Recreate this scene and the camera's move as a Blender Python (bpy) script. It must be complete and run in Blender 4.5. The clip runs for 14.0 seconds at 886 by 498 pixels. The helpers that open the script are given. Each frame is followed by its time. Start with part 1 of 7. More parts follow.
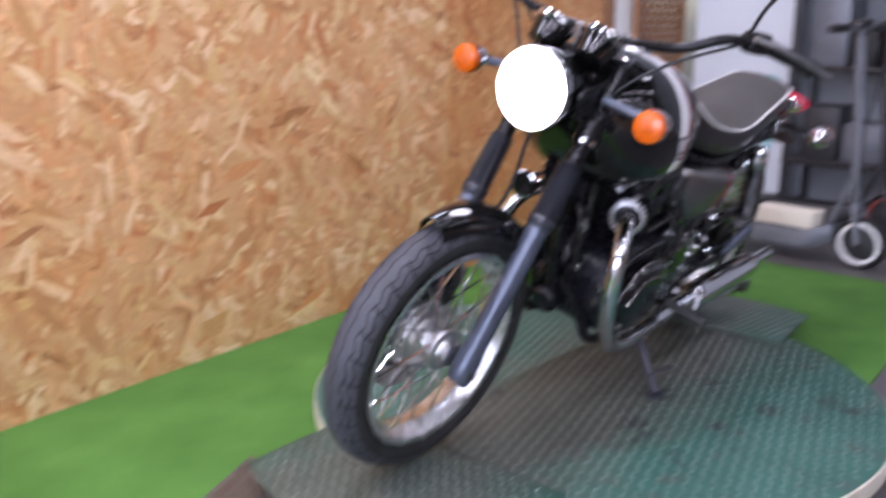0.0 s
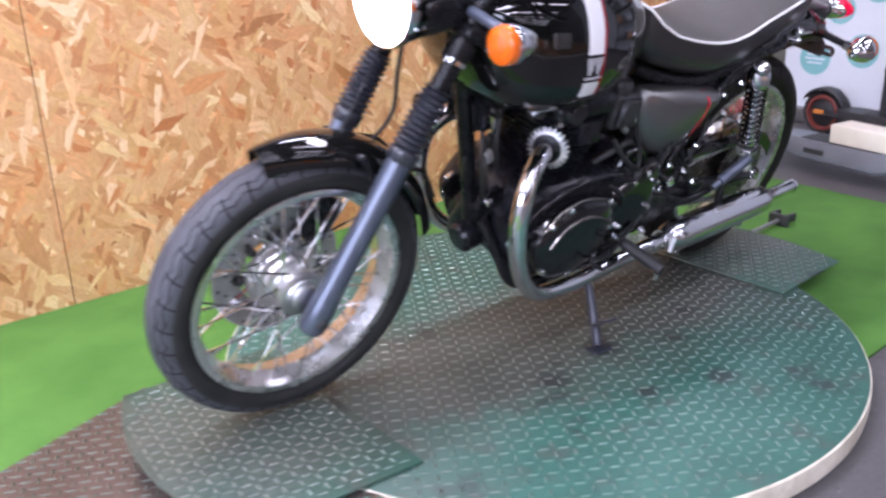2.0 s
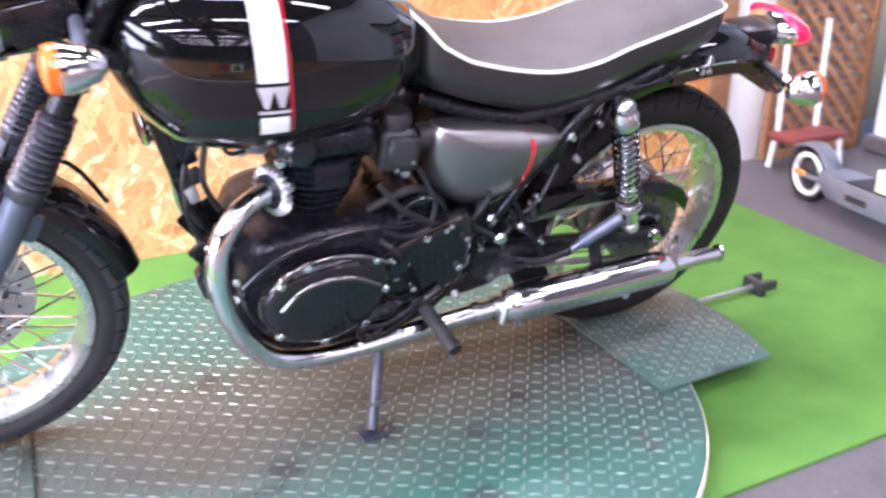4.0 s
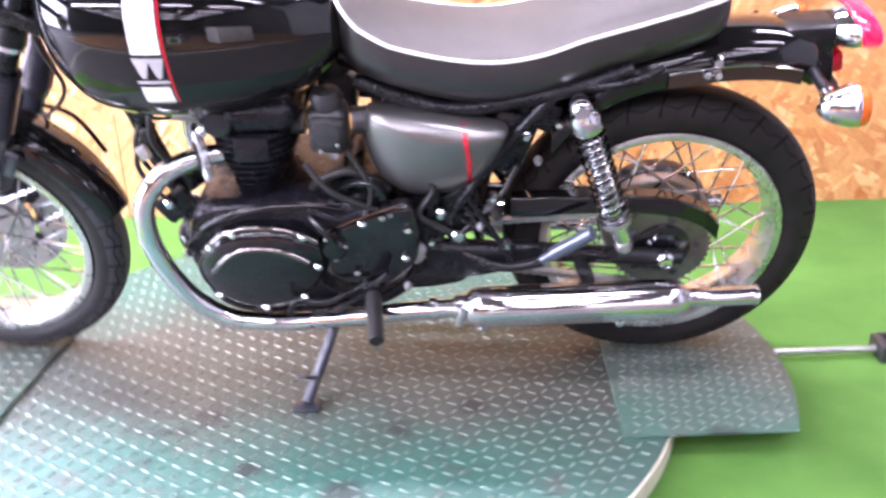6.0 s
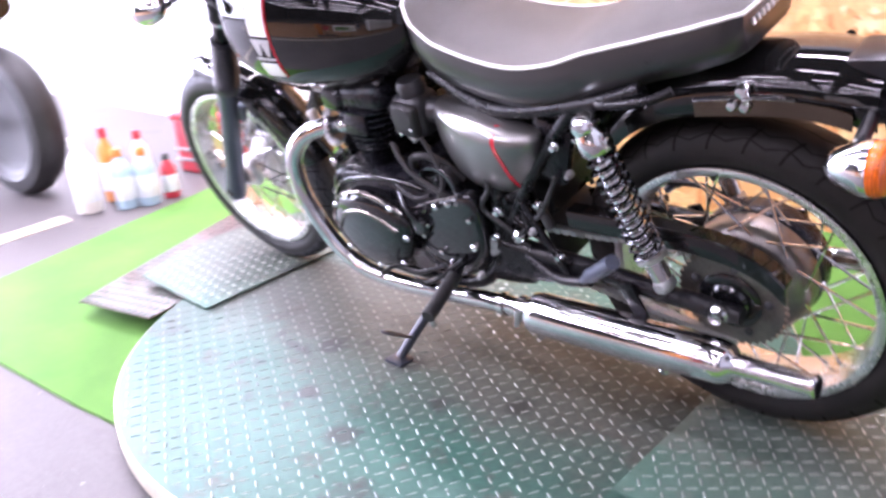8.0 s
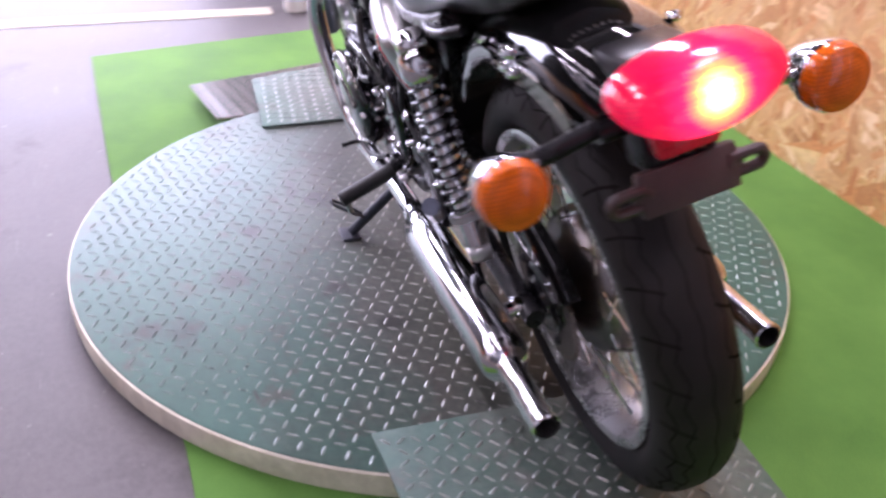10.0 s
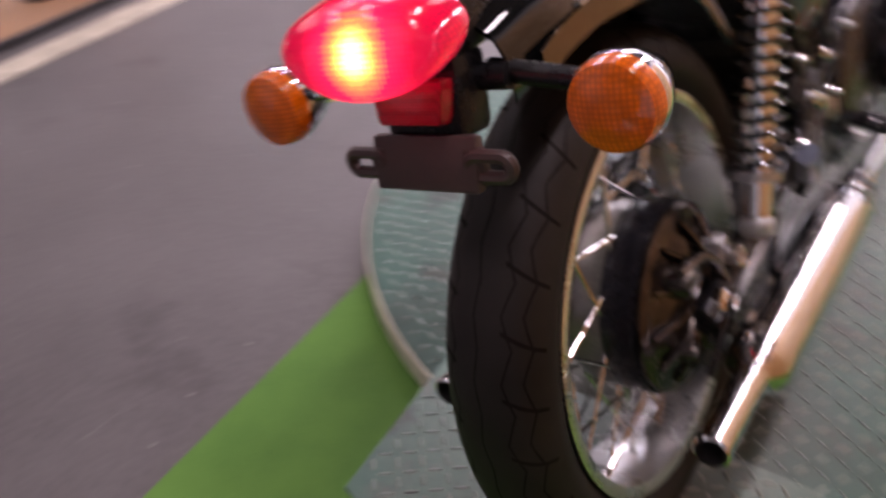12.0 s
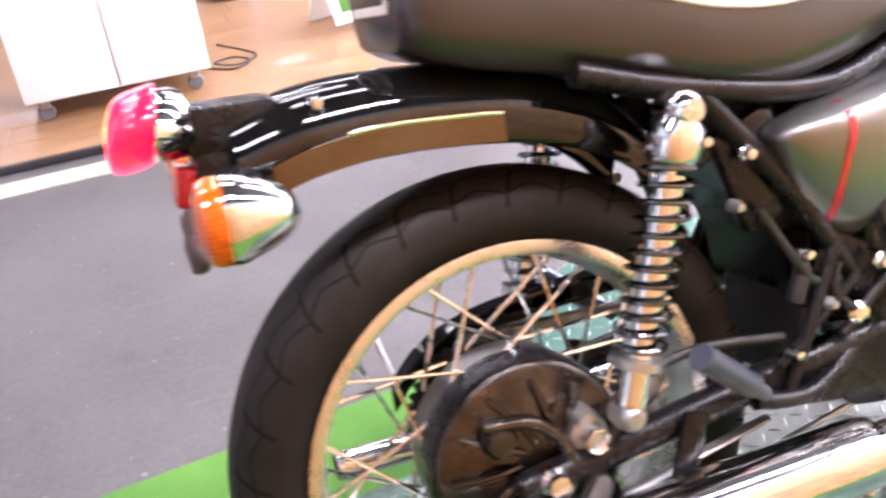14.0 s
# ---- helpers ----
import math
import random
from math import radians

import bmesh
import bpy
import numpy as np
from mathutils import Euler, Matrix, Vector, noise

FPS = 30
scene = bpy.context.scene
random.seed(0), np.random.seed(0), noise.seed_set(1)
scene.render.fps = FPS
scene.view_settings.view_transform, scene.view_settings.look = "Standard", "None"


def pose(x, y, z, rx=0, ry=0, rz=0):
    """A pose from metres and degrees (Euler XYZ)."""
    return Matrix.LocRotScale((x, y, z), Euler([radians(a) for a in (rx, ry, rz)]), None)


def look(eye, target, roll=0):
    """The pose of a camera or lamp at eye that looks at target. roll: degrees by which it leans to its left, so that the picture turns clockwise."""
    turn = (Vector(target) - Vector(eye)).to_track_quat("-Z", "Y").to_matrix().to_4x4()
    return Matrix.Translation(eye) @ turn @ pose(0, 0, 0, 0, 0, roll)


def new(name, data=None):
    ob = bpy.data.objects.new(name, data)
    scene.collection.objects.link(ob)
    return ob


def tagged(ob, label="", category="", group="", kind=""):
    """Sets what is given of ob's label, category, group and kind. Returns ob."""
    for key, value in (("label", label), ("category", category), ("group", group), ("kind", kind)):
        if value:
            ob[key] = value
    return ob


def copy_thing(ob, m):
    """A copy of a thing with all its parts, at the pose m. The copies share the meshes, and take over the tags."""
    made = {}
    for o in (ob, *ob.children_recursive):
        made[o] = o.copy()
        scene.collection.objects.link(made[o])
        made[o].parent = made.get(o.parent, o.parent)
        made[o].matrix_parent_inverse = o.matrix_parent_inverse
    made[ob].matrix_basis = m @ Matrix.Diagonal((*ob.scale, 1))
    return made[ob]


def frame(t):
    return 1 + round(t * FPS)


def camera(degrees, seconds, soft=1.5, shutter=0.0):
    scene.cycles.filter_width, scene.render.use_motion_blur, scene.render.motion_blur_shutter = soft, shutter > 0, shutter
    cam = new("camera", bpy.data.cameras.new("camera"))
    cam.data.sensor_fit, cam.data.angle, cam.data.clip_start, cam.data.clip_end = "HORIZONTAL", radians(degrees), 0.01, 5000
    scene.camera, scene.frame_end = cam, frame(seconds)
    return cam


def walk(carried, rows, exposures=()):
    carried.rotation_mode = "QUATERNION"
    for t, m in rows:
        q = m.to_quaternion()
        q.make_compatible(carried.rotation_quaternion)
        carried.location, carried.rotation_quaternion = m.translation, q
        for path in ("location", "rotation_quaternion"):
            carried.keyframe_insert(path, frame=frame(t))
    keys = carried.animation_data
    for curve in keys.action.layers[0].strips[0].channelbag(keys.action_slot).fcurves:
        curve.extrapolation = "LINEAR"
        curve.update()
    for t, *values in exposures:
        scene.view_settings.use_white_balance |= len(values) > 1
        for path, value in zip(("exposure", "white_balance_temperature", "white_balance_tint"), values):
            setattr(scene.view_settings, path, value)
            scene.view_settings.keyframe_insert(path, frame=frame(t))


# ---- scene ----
cam = camera(53.44, 14.0, soft=2.6, shutter=1.0)
PATH = [
    (0, (2.883, 1.329, 1.015), (1.407, 0.072, 0.523), -0.1),
    (0.5, (2.838, 1.452, 1.023), (1.542, 0.048, 0.433), -1.2),
    (1, (2.668, 1.511, 1.022), (1.402, 0.094, 0.399), -1.1),
    (1.5, (2.504, 1.53, 1.029), (1.271, 0.104, 0.36), -1.4),
    (2, (2.255, 1.598, 1.013), (1.095, 0.127, 0.314), -1.5),
    (2.5, (2.052, 1.635, 1.01), (0.99, 0.094, 0.305), -2.4),
    (3, (1.789, 1.635, 1.022), (0.779, 0.073, 0.287), -1.1),
    (3.5, (1.533, 1.677, 1.015), (0.581, 0.082, 0.273), -0.3),
    (3.6, (1.475, 1.692, 1.019), (0.551, 0.082, 0.277), -0.3),
    (5.80, (0.447, 1.904, 0.973), (0.4679, 0.9694, 0.6167), -2.10),
    (5.90, (0.411, 1.879, 0.986), (0.4420, 0.9496, 0.6186), -2.49),
    (6.00, (0.368, 1.857, 1.001), (0.4125, 0.9329, 0.6206), -1.61),
    (6.50, (0.115, 1.794, 1.022), (0.2569, 0.8881, 0.6229), -0.79),
    (7.00, (-0.199, 1.729, 1.025), (0.1394, 0.8837, 0.6118), 0.83),
    (7.10, (-0.261, 1.728, 1.021), (0.1249, 0.9014, 0.6112), 1.18),
    (7.20, (-0.309, 1.715, 1.016), (0.1146, 0.9054, 0.6098), -0.18),
    (9.30, (-0.929, 1.025, 1.037), (-0.1311, 0.6246, 0.5879), 4.17),
    (9.50, (-0.965, 0.951, 1.050), (-0.1682, 0.5772, 0.5752), 5.65),
    (10.00, (-0.957, 0.674, 1.040), (-0.1567, 0.3854, 0.5153), 2.89),
    (10.20, (-1.003, 0.577, 1.049), (-0.1770, 0.3624, 0.5283), 2.81),
    (10.50, (-0.990, 0.445, 1.050), (-0.1560, 0.3174, 0.5143), 1.05),
    (11.00, (-0.916, 0.213, 1.050), (-0.1001, 0.2415, 0.4723), 0.78),
    (11.50, (-0.863, 0.030, 1.047), (-0.0899, 0.1827, 0.4316), -2.23),
    (12.00, (-0.815, -0.208, 1.045), (-0.1626, 0.2467, 0.4380), -3.03),
    (12.50, (-0.718, -0.391, 1.053), (-0.2014, 0.2743, 0.5141), -5.26),
    (13.00, (-0.563, -0.481, 1.072), (-0.1210, 0.2449, 0.5456), -4.76),
    (13.50, (-0.433, -0.588, 1.058), (-0.0873, 0.2044, 0.5559), -5.51),
    (14.00, (-0.313, -0.644, 1.056), (-0.0258, 0.1697, 0.5512), -6.03),
]
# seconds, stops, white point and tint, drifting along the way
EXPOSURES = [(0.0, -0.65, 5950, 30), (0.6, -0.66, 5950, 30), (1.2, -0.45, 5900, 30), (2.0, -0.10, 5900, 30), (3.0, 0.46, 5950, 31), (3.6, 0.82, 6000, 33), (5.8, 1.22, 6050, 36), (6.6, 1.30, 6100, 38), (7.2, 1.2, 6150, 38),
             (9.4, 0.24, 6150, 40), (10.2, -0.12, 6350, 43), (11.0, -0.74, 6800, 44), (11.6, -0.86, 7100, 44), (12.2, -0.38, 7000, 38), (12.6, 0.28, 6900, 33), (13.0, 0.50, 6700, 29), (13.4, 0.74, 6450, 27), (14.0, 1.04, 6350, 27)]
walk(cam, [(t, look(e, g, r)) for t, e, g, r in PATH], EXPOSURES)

# ---- world and lights ----
FLOOR = -0.06
CEIL = 3.3
world = bpy.data.worlds.new("sky")
scene.world = world
world.use_nodes = True
wn = world.node_tree.nodes
sky = wn.new("ShaderNodeTexSky")
sky.sky_type = "NISHITA"
sky.sun_disc = False
sky.sun_elevation = radians(40)
sky.sun_rotation = radians(60)
wn["Background"].inputs["Strength"].default_value = 0.12
world.node_tree.links.new(sky.outputs["Color"], wn["Background"].inputs["Color"])


def area(name, eye, target, sx, sy, power, color):
    lamp = bpy.data.lights.new(name, "AREA")
    lamp.shape, lamp.size, lamp.size_y, lamp.energy, lamp.color = "RECTANGLE", sx, sy, power, color
    ob = new(name, lamp)
    ob.matrix_world = look(eye, target)
    return ob


TUBES = [(x, y) for x in (-1.5, 0.3, 2.1, 3.5, 4.7, 5.9) for y in (-0.45, 1.5, 3.4, 5.2)]


def power_of(x, y):
    """Fuller rows over the board wall and by the door, dim ones over the aisle."""
    if x > 3:
        return 62
    if y < 0:
        return 24 if x < -1 else 54
    return (16 if x < 1 else 7) if y < 2 else 11


for x, y in TUBES:
    area("tube_light", (x, y, CEIL - 0.09), (x, y, 0), 1.15, 0.12, power_of(x, y), (0.95, 0.97, 1.0))
# daylight through the wide shop door ahead
area("door_daylight", (6.85, 2.2, 1.35), (0, 1.6, 0.9), 4.6, 2.5, 420, (0.80, 0.90, 1.0))


# ---- materials ----
def nodes_of(name):
    m = bpy.data.materials.new(name)
    m.use_nodes = True
    nt = m.node_tree
    return m, nt.nodes, nt.links, nt.nodes["Principled BSDF"]


def coords(n, l, scale=(1, 1, 1), rot=(0, 0, 0), loc=(0, 0, 0)):
    tc, mp = n.new("ShaderNodeTexCoord"), n.new("ShaderNodeMapping")
    l.new(tc.outputs["Object"], mp.inputs["Vector"])
    mp.inputs["Scale"].default_value, mp.inputs["Rotation"].default_value, mp.inputs["Location"].default_value = scale, rot, loc
    return mp.outputs["Vector"]


def noise_of(n, l, vec, scale, detail=4, rough=0.55):
    t = n.new("ShaderNodeTexNoise")
    t.inputs["Scale"].default_value, t.inputs["Detail"].default_value, t.inputs["Roughness"].default_value = scale, detail, rough
    l.new(vec, t.inputs["Vector"])
    return t.outputs["Fac"]


def ramp(n, l, fac, stops):
    r = n.new("ShaderNodeValToRGB")
    e = r.color_ramp.elements
    while len(e) < len(stops):
        e.new(0.5)
    for k, (p, c) in enumerate(stops):
        e[k].position, e[k].color = p, (*c, 1) if len(c) == 3 else c
    l.new(fac, r.inputs["Fac"])
    return r.outputs["Color"]


def math_of(n, l, op, a, b=None, c=None):
    m = n.new("ShaderNodeMath")
    m.operation = op
    for k, v in enumerate((a, b, c)):
        if v is None:
            continue
        if isinstance(v, (int, float)):
            m.inputs[k].default_value = v
        else:
            l.new(v, m.inputs[k])
    return m.outputs[0]


def mix_of(n, l, fac, a, b, kind="MIX"):
    m = n.new("ShaderNodeMix")
    m.data_type, m.blend_type = "RGBA", kind
    for k, v in ((0, fac), (6, a), (7, b)):
        if isinstance(v, (int, float)):
            m.inputs[k].default_value = v
        elif isinstance(v, tuple):
            m.inputs[k].default_value = (*v, 1)
        else:
            l.new(v, m.inputs[k])
    return m.outputs[2]


def bump(n, l, bsdf, height, strength, dist=0.002):
    b = n.new("ShaderNodeBump")
    b.inputs["Strength"].default_value, b.inputs["Distance"].default_value = strength, dist
    l.new(height, b.inputs["Height"])
    l.new(b.outputs["Normal"], bsdf.inputs["Normal"])


def surface(name, dark, light, rough=(0.3, 0.5), metal=0.0, scale=6.0, fine=120.0, relief=0.1, coat=0.0, spec=0.5, stretch=(1, 1, 1), depth=0.001):
    """A surface with colour that varies at two scales, uneven gloss and fine relief."""
    m, n, l, b = nodes_of(name)
    v = coords(n, l, stretch)
    big, small = noise_of(n, l, v, scale), noise_of(n, l, v, fine, 6, 0.65)
    both = math_of(n, l, "ADD", math_of(n, l, "MULTIPLY", big, 0.6), math_of(n, l, "MULTIPLY", small, 0.4))
    l.new(ramp(n, l, both, [(0.33, dark), (0.67, light)]), b.inputs["Base Color"])
    l.new(ramp(n, l, both, [(0.3, (rough[0],) * 3), (0.7, (rough[1],) * 3)]), b.inputs["Roughness"])
    b.inputs["Metallic"].default_value, b.inputs["Coat Weight"].default_value = metal, coat
    b.inputs["Specular IOR Level"].default_value = spec
    b.inputs["Coat Roughness"].default_value = 0.04
    if relief:
        bump(n, l, b, small, relief, depth)
    return m


def osb_board(name="osb_board", shade=(1, 1, 1)):
    """Oriented strand board: flat flakes in many directions, each with its own tone and grain."""
    m, n, l, b = nodes_of(name)
    tc = n.new("ShaderNodeTexCoord")
    warp = n.new("ShaderNodeTexNoise")
    warp.inputs["Scale"].default_value, warp.inputs["Detail"].default_value = 30, 6
    l.new(tc.outputs["Object"], warp.inputs["Vector"])
    add = n.new("ShaderNodeVectorMath")
    add.operation = "MULTIPLY_ADD"
    l.new(warp.outputs["Color"], add.inputs[0])
    add.inputs[1].default_value = (0.008, 0.008, 0.008)
    l.new(tc.outputs["Object"], add.inputs[2])
    sep = n.new("ShaderNodeSeparateXYZ")
    l.new(add.outputs[0], sep.inputs[0])
    flat = n.new("ShaderNodeCombineXYZ")
    l.new(sep.outputs["X"], flat.inputs["X"])
    l.new(sep.outputs["Z"], flat.inputs["Y"])
    best = tone = grain = hue = None
    for k, (deg, sx, sy) in enumerate([(12, 8, 26), (66, 10, 40), (104, 7, 22), (135, 9, 34), (-30, 11, 38), (84, 12, 46), (152, 12, 46), (48, 16, 66)]):
        mp = n.new("ShaderNodeMapping")
        mp.inputs["Rotation"].default_value = (0, 0, radians(deg))
        mp.inputs["Location"].default_value = (k * 3.7, k * 1.9, 0)
        turned = n.new("ShaderNodeMapping")
        turned.inputs["Scale"].default_value = (sx, sy, 1)
        l.new(flat.outputs[0], mp.inputs["Vector"])
        l.new(mp.outputs[0], turned.inputs["Vector"])
        vo = n.new("ShaderNodeTexVoronoi")
        vo.voronoi_dimensions = "2D"
        vo.inputs["Scale"].default_value = 1.0
        l.new(turned.outputs[0], vo.inputs["Vector"])
        sc = n.new("ShaderNodeSeparateColor")
        l.new(vo.outputs["Color"], sc.inputs[0])
        gr = n.new("ShaderNodeTexNoise")
        gr.noise_dimensions = "2D"
        gr.inputs["Scale"].default_value, gr.inputs["Detail"].default_value = 5.0, 3
        l.new(turned.outputs[0], gr.inputs["Vector"])
        if best is None:
            best, tone, grain, hue = sc.outputs[0], sc.outputs[1], gr.outputs["Fac"], sc.outputs[2]
            continue
        over = math_of(n, l, "GREATER_THAN", sc.outputs[0], best)
        mt, mg, mh = n.new("ShaderNodeMix"), n.new("ShaderNodeMix"), n.new("ShaderNodeMix")
        for mx, old, fresh in ((mt, tone, sc.outputs[1]), (mg, grain, gr.outputs["Fac"]), (mh, hue, sc.outputs[2])):
            l.new(over, mx.inputs[0])
            l.new(old, mx.inputs[2])
            l.new(fresh, mx.inputs[3])
        tone, grain, hue = mt.outputs[0], mg.outputs[0], mh.outputs[0]
        best = math_of(n, l, "MAXIMUM", best, sc.outputs[0])
    blotch = noise_of(n, l, coords(n, l), 3.0, 4)
    t2 = math_of(n, l, "ADD", math_of(n, l, "MULTIPLY", tone, 0.74), math_of(n, l, "MULTIPLY", blotch, 0.26))
    col = ramp(n, l, t2, [(0.09, (0.30, 0.11, 0.032)), (0.17, (0.50, 0.235, 0.090)), (0.36, (0.60, 0.325, 0.142)), (0.68, (0.66, 0.390, 0.188)), (0.86, (0.82, 0.59, 0.36))])
    col = mix_of(n, l, 0.30, col, ramp(n, l, grain, [(0.3, (0.45, 0.38, 0.32)), (0.7, (1.18, 1.17, 1.15))]), "MULTIPLY")
    # some flakes redder, some yellower, and resin-stained patches
    col = mix_of(n, l, 1.0, col, ramp(n, l, hue, [(0.04, (1.0, 0.80, 0.62)), (0.28, (1.0, 0.97, 0.92)), (0.60, (1.0, 1.02, 1.0)), (0.92, (1.0, 1.06, 0.90))]), "MULTIPLY")
    resin = ramp(n, l, noise_of(n, l, coords(n, l, (1, 1, 1), (0, 0, 0), (2, 0, 5)), 5.5, 5, 0.6), [(0.50, (0, 0, 0)), (0.68, (0.55, 0.55, 0.55))])
    col = mix_of(n, l, resin, col, mix_of(n, l, 1.0, col, (0.98, 0.84, 0.66), "MULTIPLY"))
    l.new(mix_of(n, l, 1.0, col, shade, "MULTIPLY"), b.inputs["Base Color"])
    b.inputs["Roughness"].default_value = 0.52
    bump(n, l, b, math_of(n, l, "ADD", tone, math_of(n, l, "MULTIPLY", grain, 0.5)), 0.35, 0.001)
    return m


def worn_deck(name, dark, light, metal, bare=((0.060, 0.056, 0.042), (0.115, 0.105, 0.080)), cover=0.85, shift=0.0, gloss=(0.46, 0.60), dark_spots=()):
    """Green painted steel, trodden to dusty brown-grey along the middle, with scuffs and dark smears."""
    m, n, l, b = nodes_of(name)
    v = coords(n, l, (1, 1, 1), (0, 0, 0), (shift, shift, 0))
    big, small = noise_of(n, l, v, 2.6, 5, 0.6), noise_of(n, l, v, 60, 6, 0.65)
    both = math_of(n, l, "ADD", math_of(n, l, "MULTIPLY", big, 0.6), math_of(n, l, "MULTIPLY", small, 0.4))
    paint = ramp(n, l, both, [(0.34, dark), (0.68, light)])
    s = n.new("ShaderNodeSeparateXYZ")
    l.new(coords(n, l), s.inputs[0])
    off = math_of(n, l, "ABSOLUTE", math_of(n, l, "ADD", s.outputs["Y"], -0.05))
    way = math_of(n, l, "ADD", off, math_of(n, l, "MULTIPLY_ADD", noise_of(n, l, v, 3.5, 6, 0.65), -0.6, 0.30))
    worn = ramp(n, l, way, [(0.12, (cover,) * 3), (0.40, (0, 0, 0))])
    dirt = ramp(n, l, small, [(0.3, bare[0]), (0.7, bare[1])])
    col = mix_of(n, l, worn, paint, dirt)
    # scattered patches where the paint has gone, and streaks drawn by turning tyres
    patch = ramp(n, l, noise_of(n, l, coords(n, l, (1, 1, 1), (0, 0, 0), (7 + shift, 1, 0)), 8, 8, 0.7), [(0.54, (0, 0, 0)), (0.66, (0.7, 0.7, 0.7))])
    col = mix_of(n, l, patch, col, dirt)
    spots = ramp(n, l, noise_of(n, l, coords(n, l, (1, 1, 1), (0, 0, 0), (4 + shift, 2, 0)), 5.5, 6, 0.62), [(0.60, (0, 0, 0)), (0.70, (0.8, 0.8, 0.8))])
    drops = ramp(n, l, noise_of(n, l, coords(n, l, (1, 2.4, 1), (0, 0, 0.6), (2, 9, 0)), 17, 4, 0.5), [(0.68, (0, 0, 0)), (0.73, (0.7, 0.7, 0.7))])
    marks = math_of(n, l, "MAXIMUM", spots, drops)
    ragged = math_of(n, l, "MULTIPLY_ADD", noise_of(n, l, v, 26, 5, 0.65), 0.060, -0.030)
    for sx, sy, sr in dark_spots:
        d = n.new("ShaderNodeVectorMath")
        d.operation = "DISTANCE"
        l.new(coords(n, l), d.inputs[0])
        d.inputs[1].default_value = (sx, sy, 0)
        ring = math_of(n, l, "DIVIDE", math_of(n, l, "ADD", d.outputs["Value"], ragged), sr)
        marks = math_of(n, l, "MAXIMUM", marks, ramp(n, l, ring, [(0.45, (0.75, 0.75, 0.75)), (1.0, (0, 0, 0))]))
    col = mix_of(n, l, marks, col, (0.018, 0.018, 0.017))
    l.new(col, b.inputs["Base Color"])
    rough = math_of(n, l, "ADD", ramp(n, l, both, [(0.3, (gloss[0],) * 3), (0.7, (gloss[1],) * 3)]), math_of(n, l, "MULTIPLY", patch, 0.12))
    l.new(rough, b.inputs["Roughness"])
    b.inputs["Metallic"].default_value = metal
    b.inputs["Specular IOR Level"].default_value = 0.5
    b.inputs["Coat Weight"].default_value, b.inputs["Coat Roughness"].default_value = 0.12, 0.42
    bump(n, l, b, small, 0.2, 0.001)
    return m


def tread_rubber(name, width, waves, amp, centre, groove, tone, worn_to, deep=0.85, shine=0.40, wall=((0.012, 0.012, 0.012), (0.026, 0.025, 0.025)), cut=0.8):
    """Tyre rubber: winding grooves round the crown, dull and dusty."""
    m, n, l, b = nodes_of(name)
    tc = n.new("ShaderNodeTexCoord")
    s = n.new("ShaderNodeSeparateXYZ")
    l.new(tc.outputs["Object"], s.inputs[0])
    ang = math_of(n, l, "ARCTAN2", s.outputs["Z"], s.outputs["X"])
    r = math_of(n, l, "SQRT", math_of(n, l, "ADD", math_of(n, l, "MULTIPLY", s.outputs["X"], s.outputs["X"]), math_of(n, l, "MULTIPLY", s.outputs["Z"], s.outputs["Z"])))
    ph = math_of(n, l, "MULTIPLY", ang, waves / (2 * math.pi))
    tri = math_of(n, l, "PINGPONG", ph, 0.5)
    lines = None
    for y0, a, w in ((0.0, amp * 0.5, groove), (width * 0.24, amp, groove), (-width * 0.24, amp, groove), (width * 0.37, amp * 0.7, groove * 0.8), (-width * 0.37, amp * 0.7, groove * 0.8)):
        if y0 == 0.0 and not centre:
            continue
        off = math_of(n, l, "MULTIPLY_ADD", tri, a * 4, y0 - a)
        d = math_of(n, l, "ABSOLUTE", math_of(n, l, "SUBTRACT", s.outputs["Y"], off))
        g = math_of(n, l, "LESS_THAN", d, w)
        lines = g if lines is None else math_of(n, l, "MAXIMUM", lines, g)
    # cross sipes between the shoulder and the centre
    f1 = math_of(n, l, "FRACT", math_of(n, l, "ADD", ph, math_of(n, l, "MULTIPLY", s.outputs["Y"], 9.0)))
    sipe = math_of(n, l, "LESS_THAN", math_of(n, l, "ABSOLUTE", math_of(n, l, "SUBTRACT", f1, 0.5)), 0.035)
    band = math_of(n, l, "GREATER_THAN", math_of(n, l, "ABSOLUTE", s.outputs["Y"]), width * 0.20)
    lines = math_of(n, l, "MAXIMUM", lines, math_of(n, l, "MULTIPLY", sipe, band))
    crown = math_of(n, l, "GREATER_THAN", r, worn_to)
    lines = math_of(n, l, "MULTIPLY", lines, crown)
    dust = noise_of(n, l, tc.outputs["Object"], 14, 6)
    fine = noise_of(n, l, tc.outputs["Object"], 220, 3)
    side = ramp(n, l, dust, [(0.3, wall[0]), (0.75, wall[1])])
    base = mix_of(n, l, math_of(n, l, "MULTIPLY", crown, 1.0), side, ramp(n, l, dust, [(0.3, tone), (0.75, tuple(c * 1.7 for c in tone))]))
    # shade inside the grooves is painted into the base colour
    l.new(mix_of(n, l, math_of(n, l, "MULTIPLY", lines, deep), base, (0.003, 0.003, 0.003)), b.inputs["Base Color"])
    l.new(ramp(n, l, lines, [(0.0, (0.55,) * 3), (1.0, (0.95,) * 3)]), b.inputs["Roughness"])
    l.new(math_of(n, l, "MULTIPLY_ADD", lines, -0.9 * shine, shine), b.inputs["Specular IOR Level"])
    h = math_of(n, l, "SUBTRACT", math_of(n, l, "MULTIPLY", fine, 0.08), lines)
    bump(n, l, b, h, cut, 0.003)
    return m


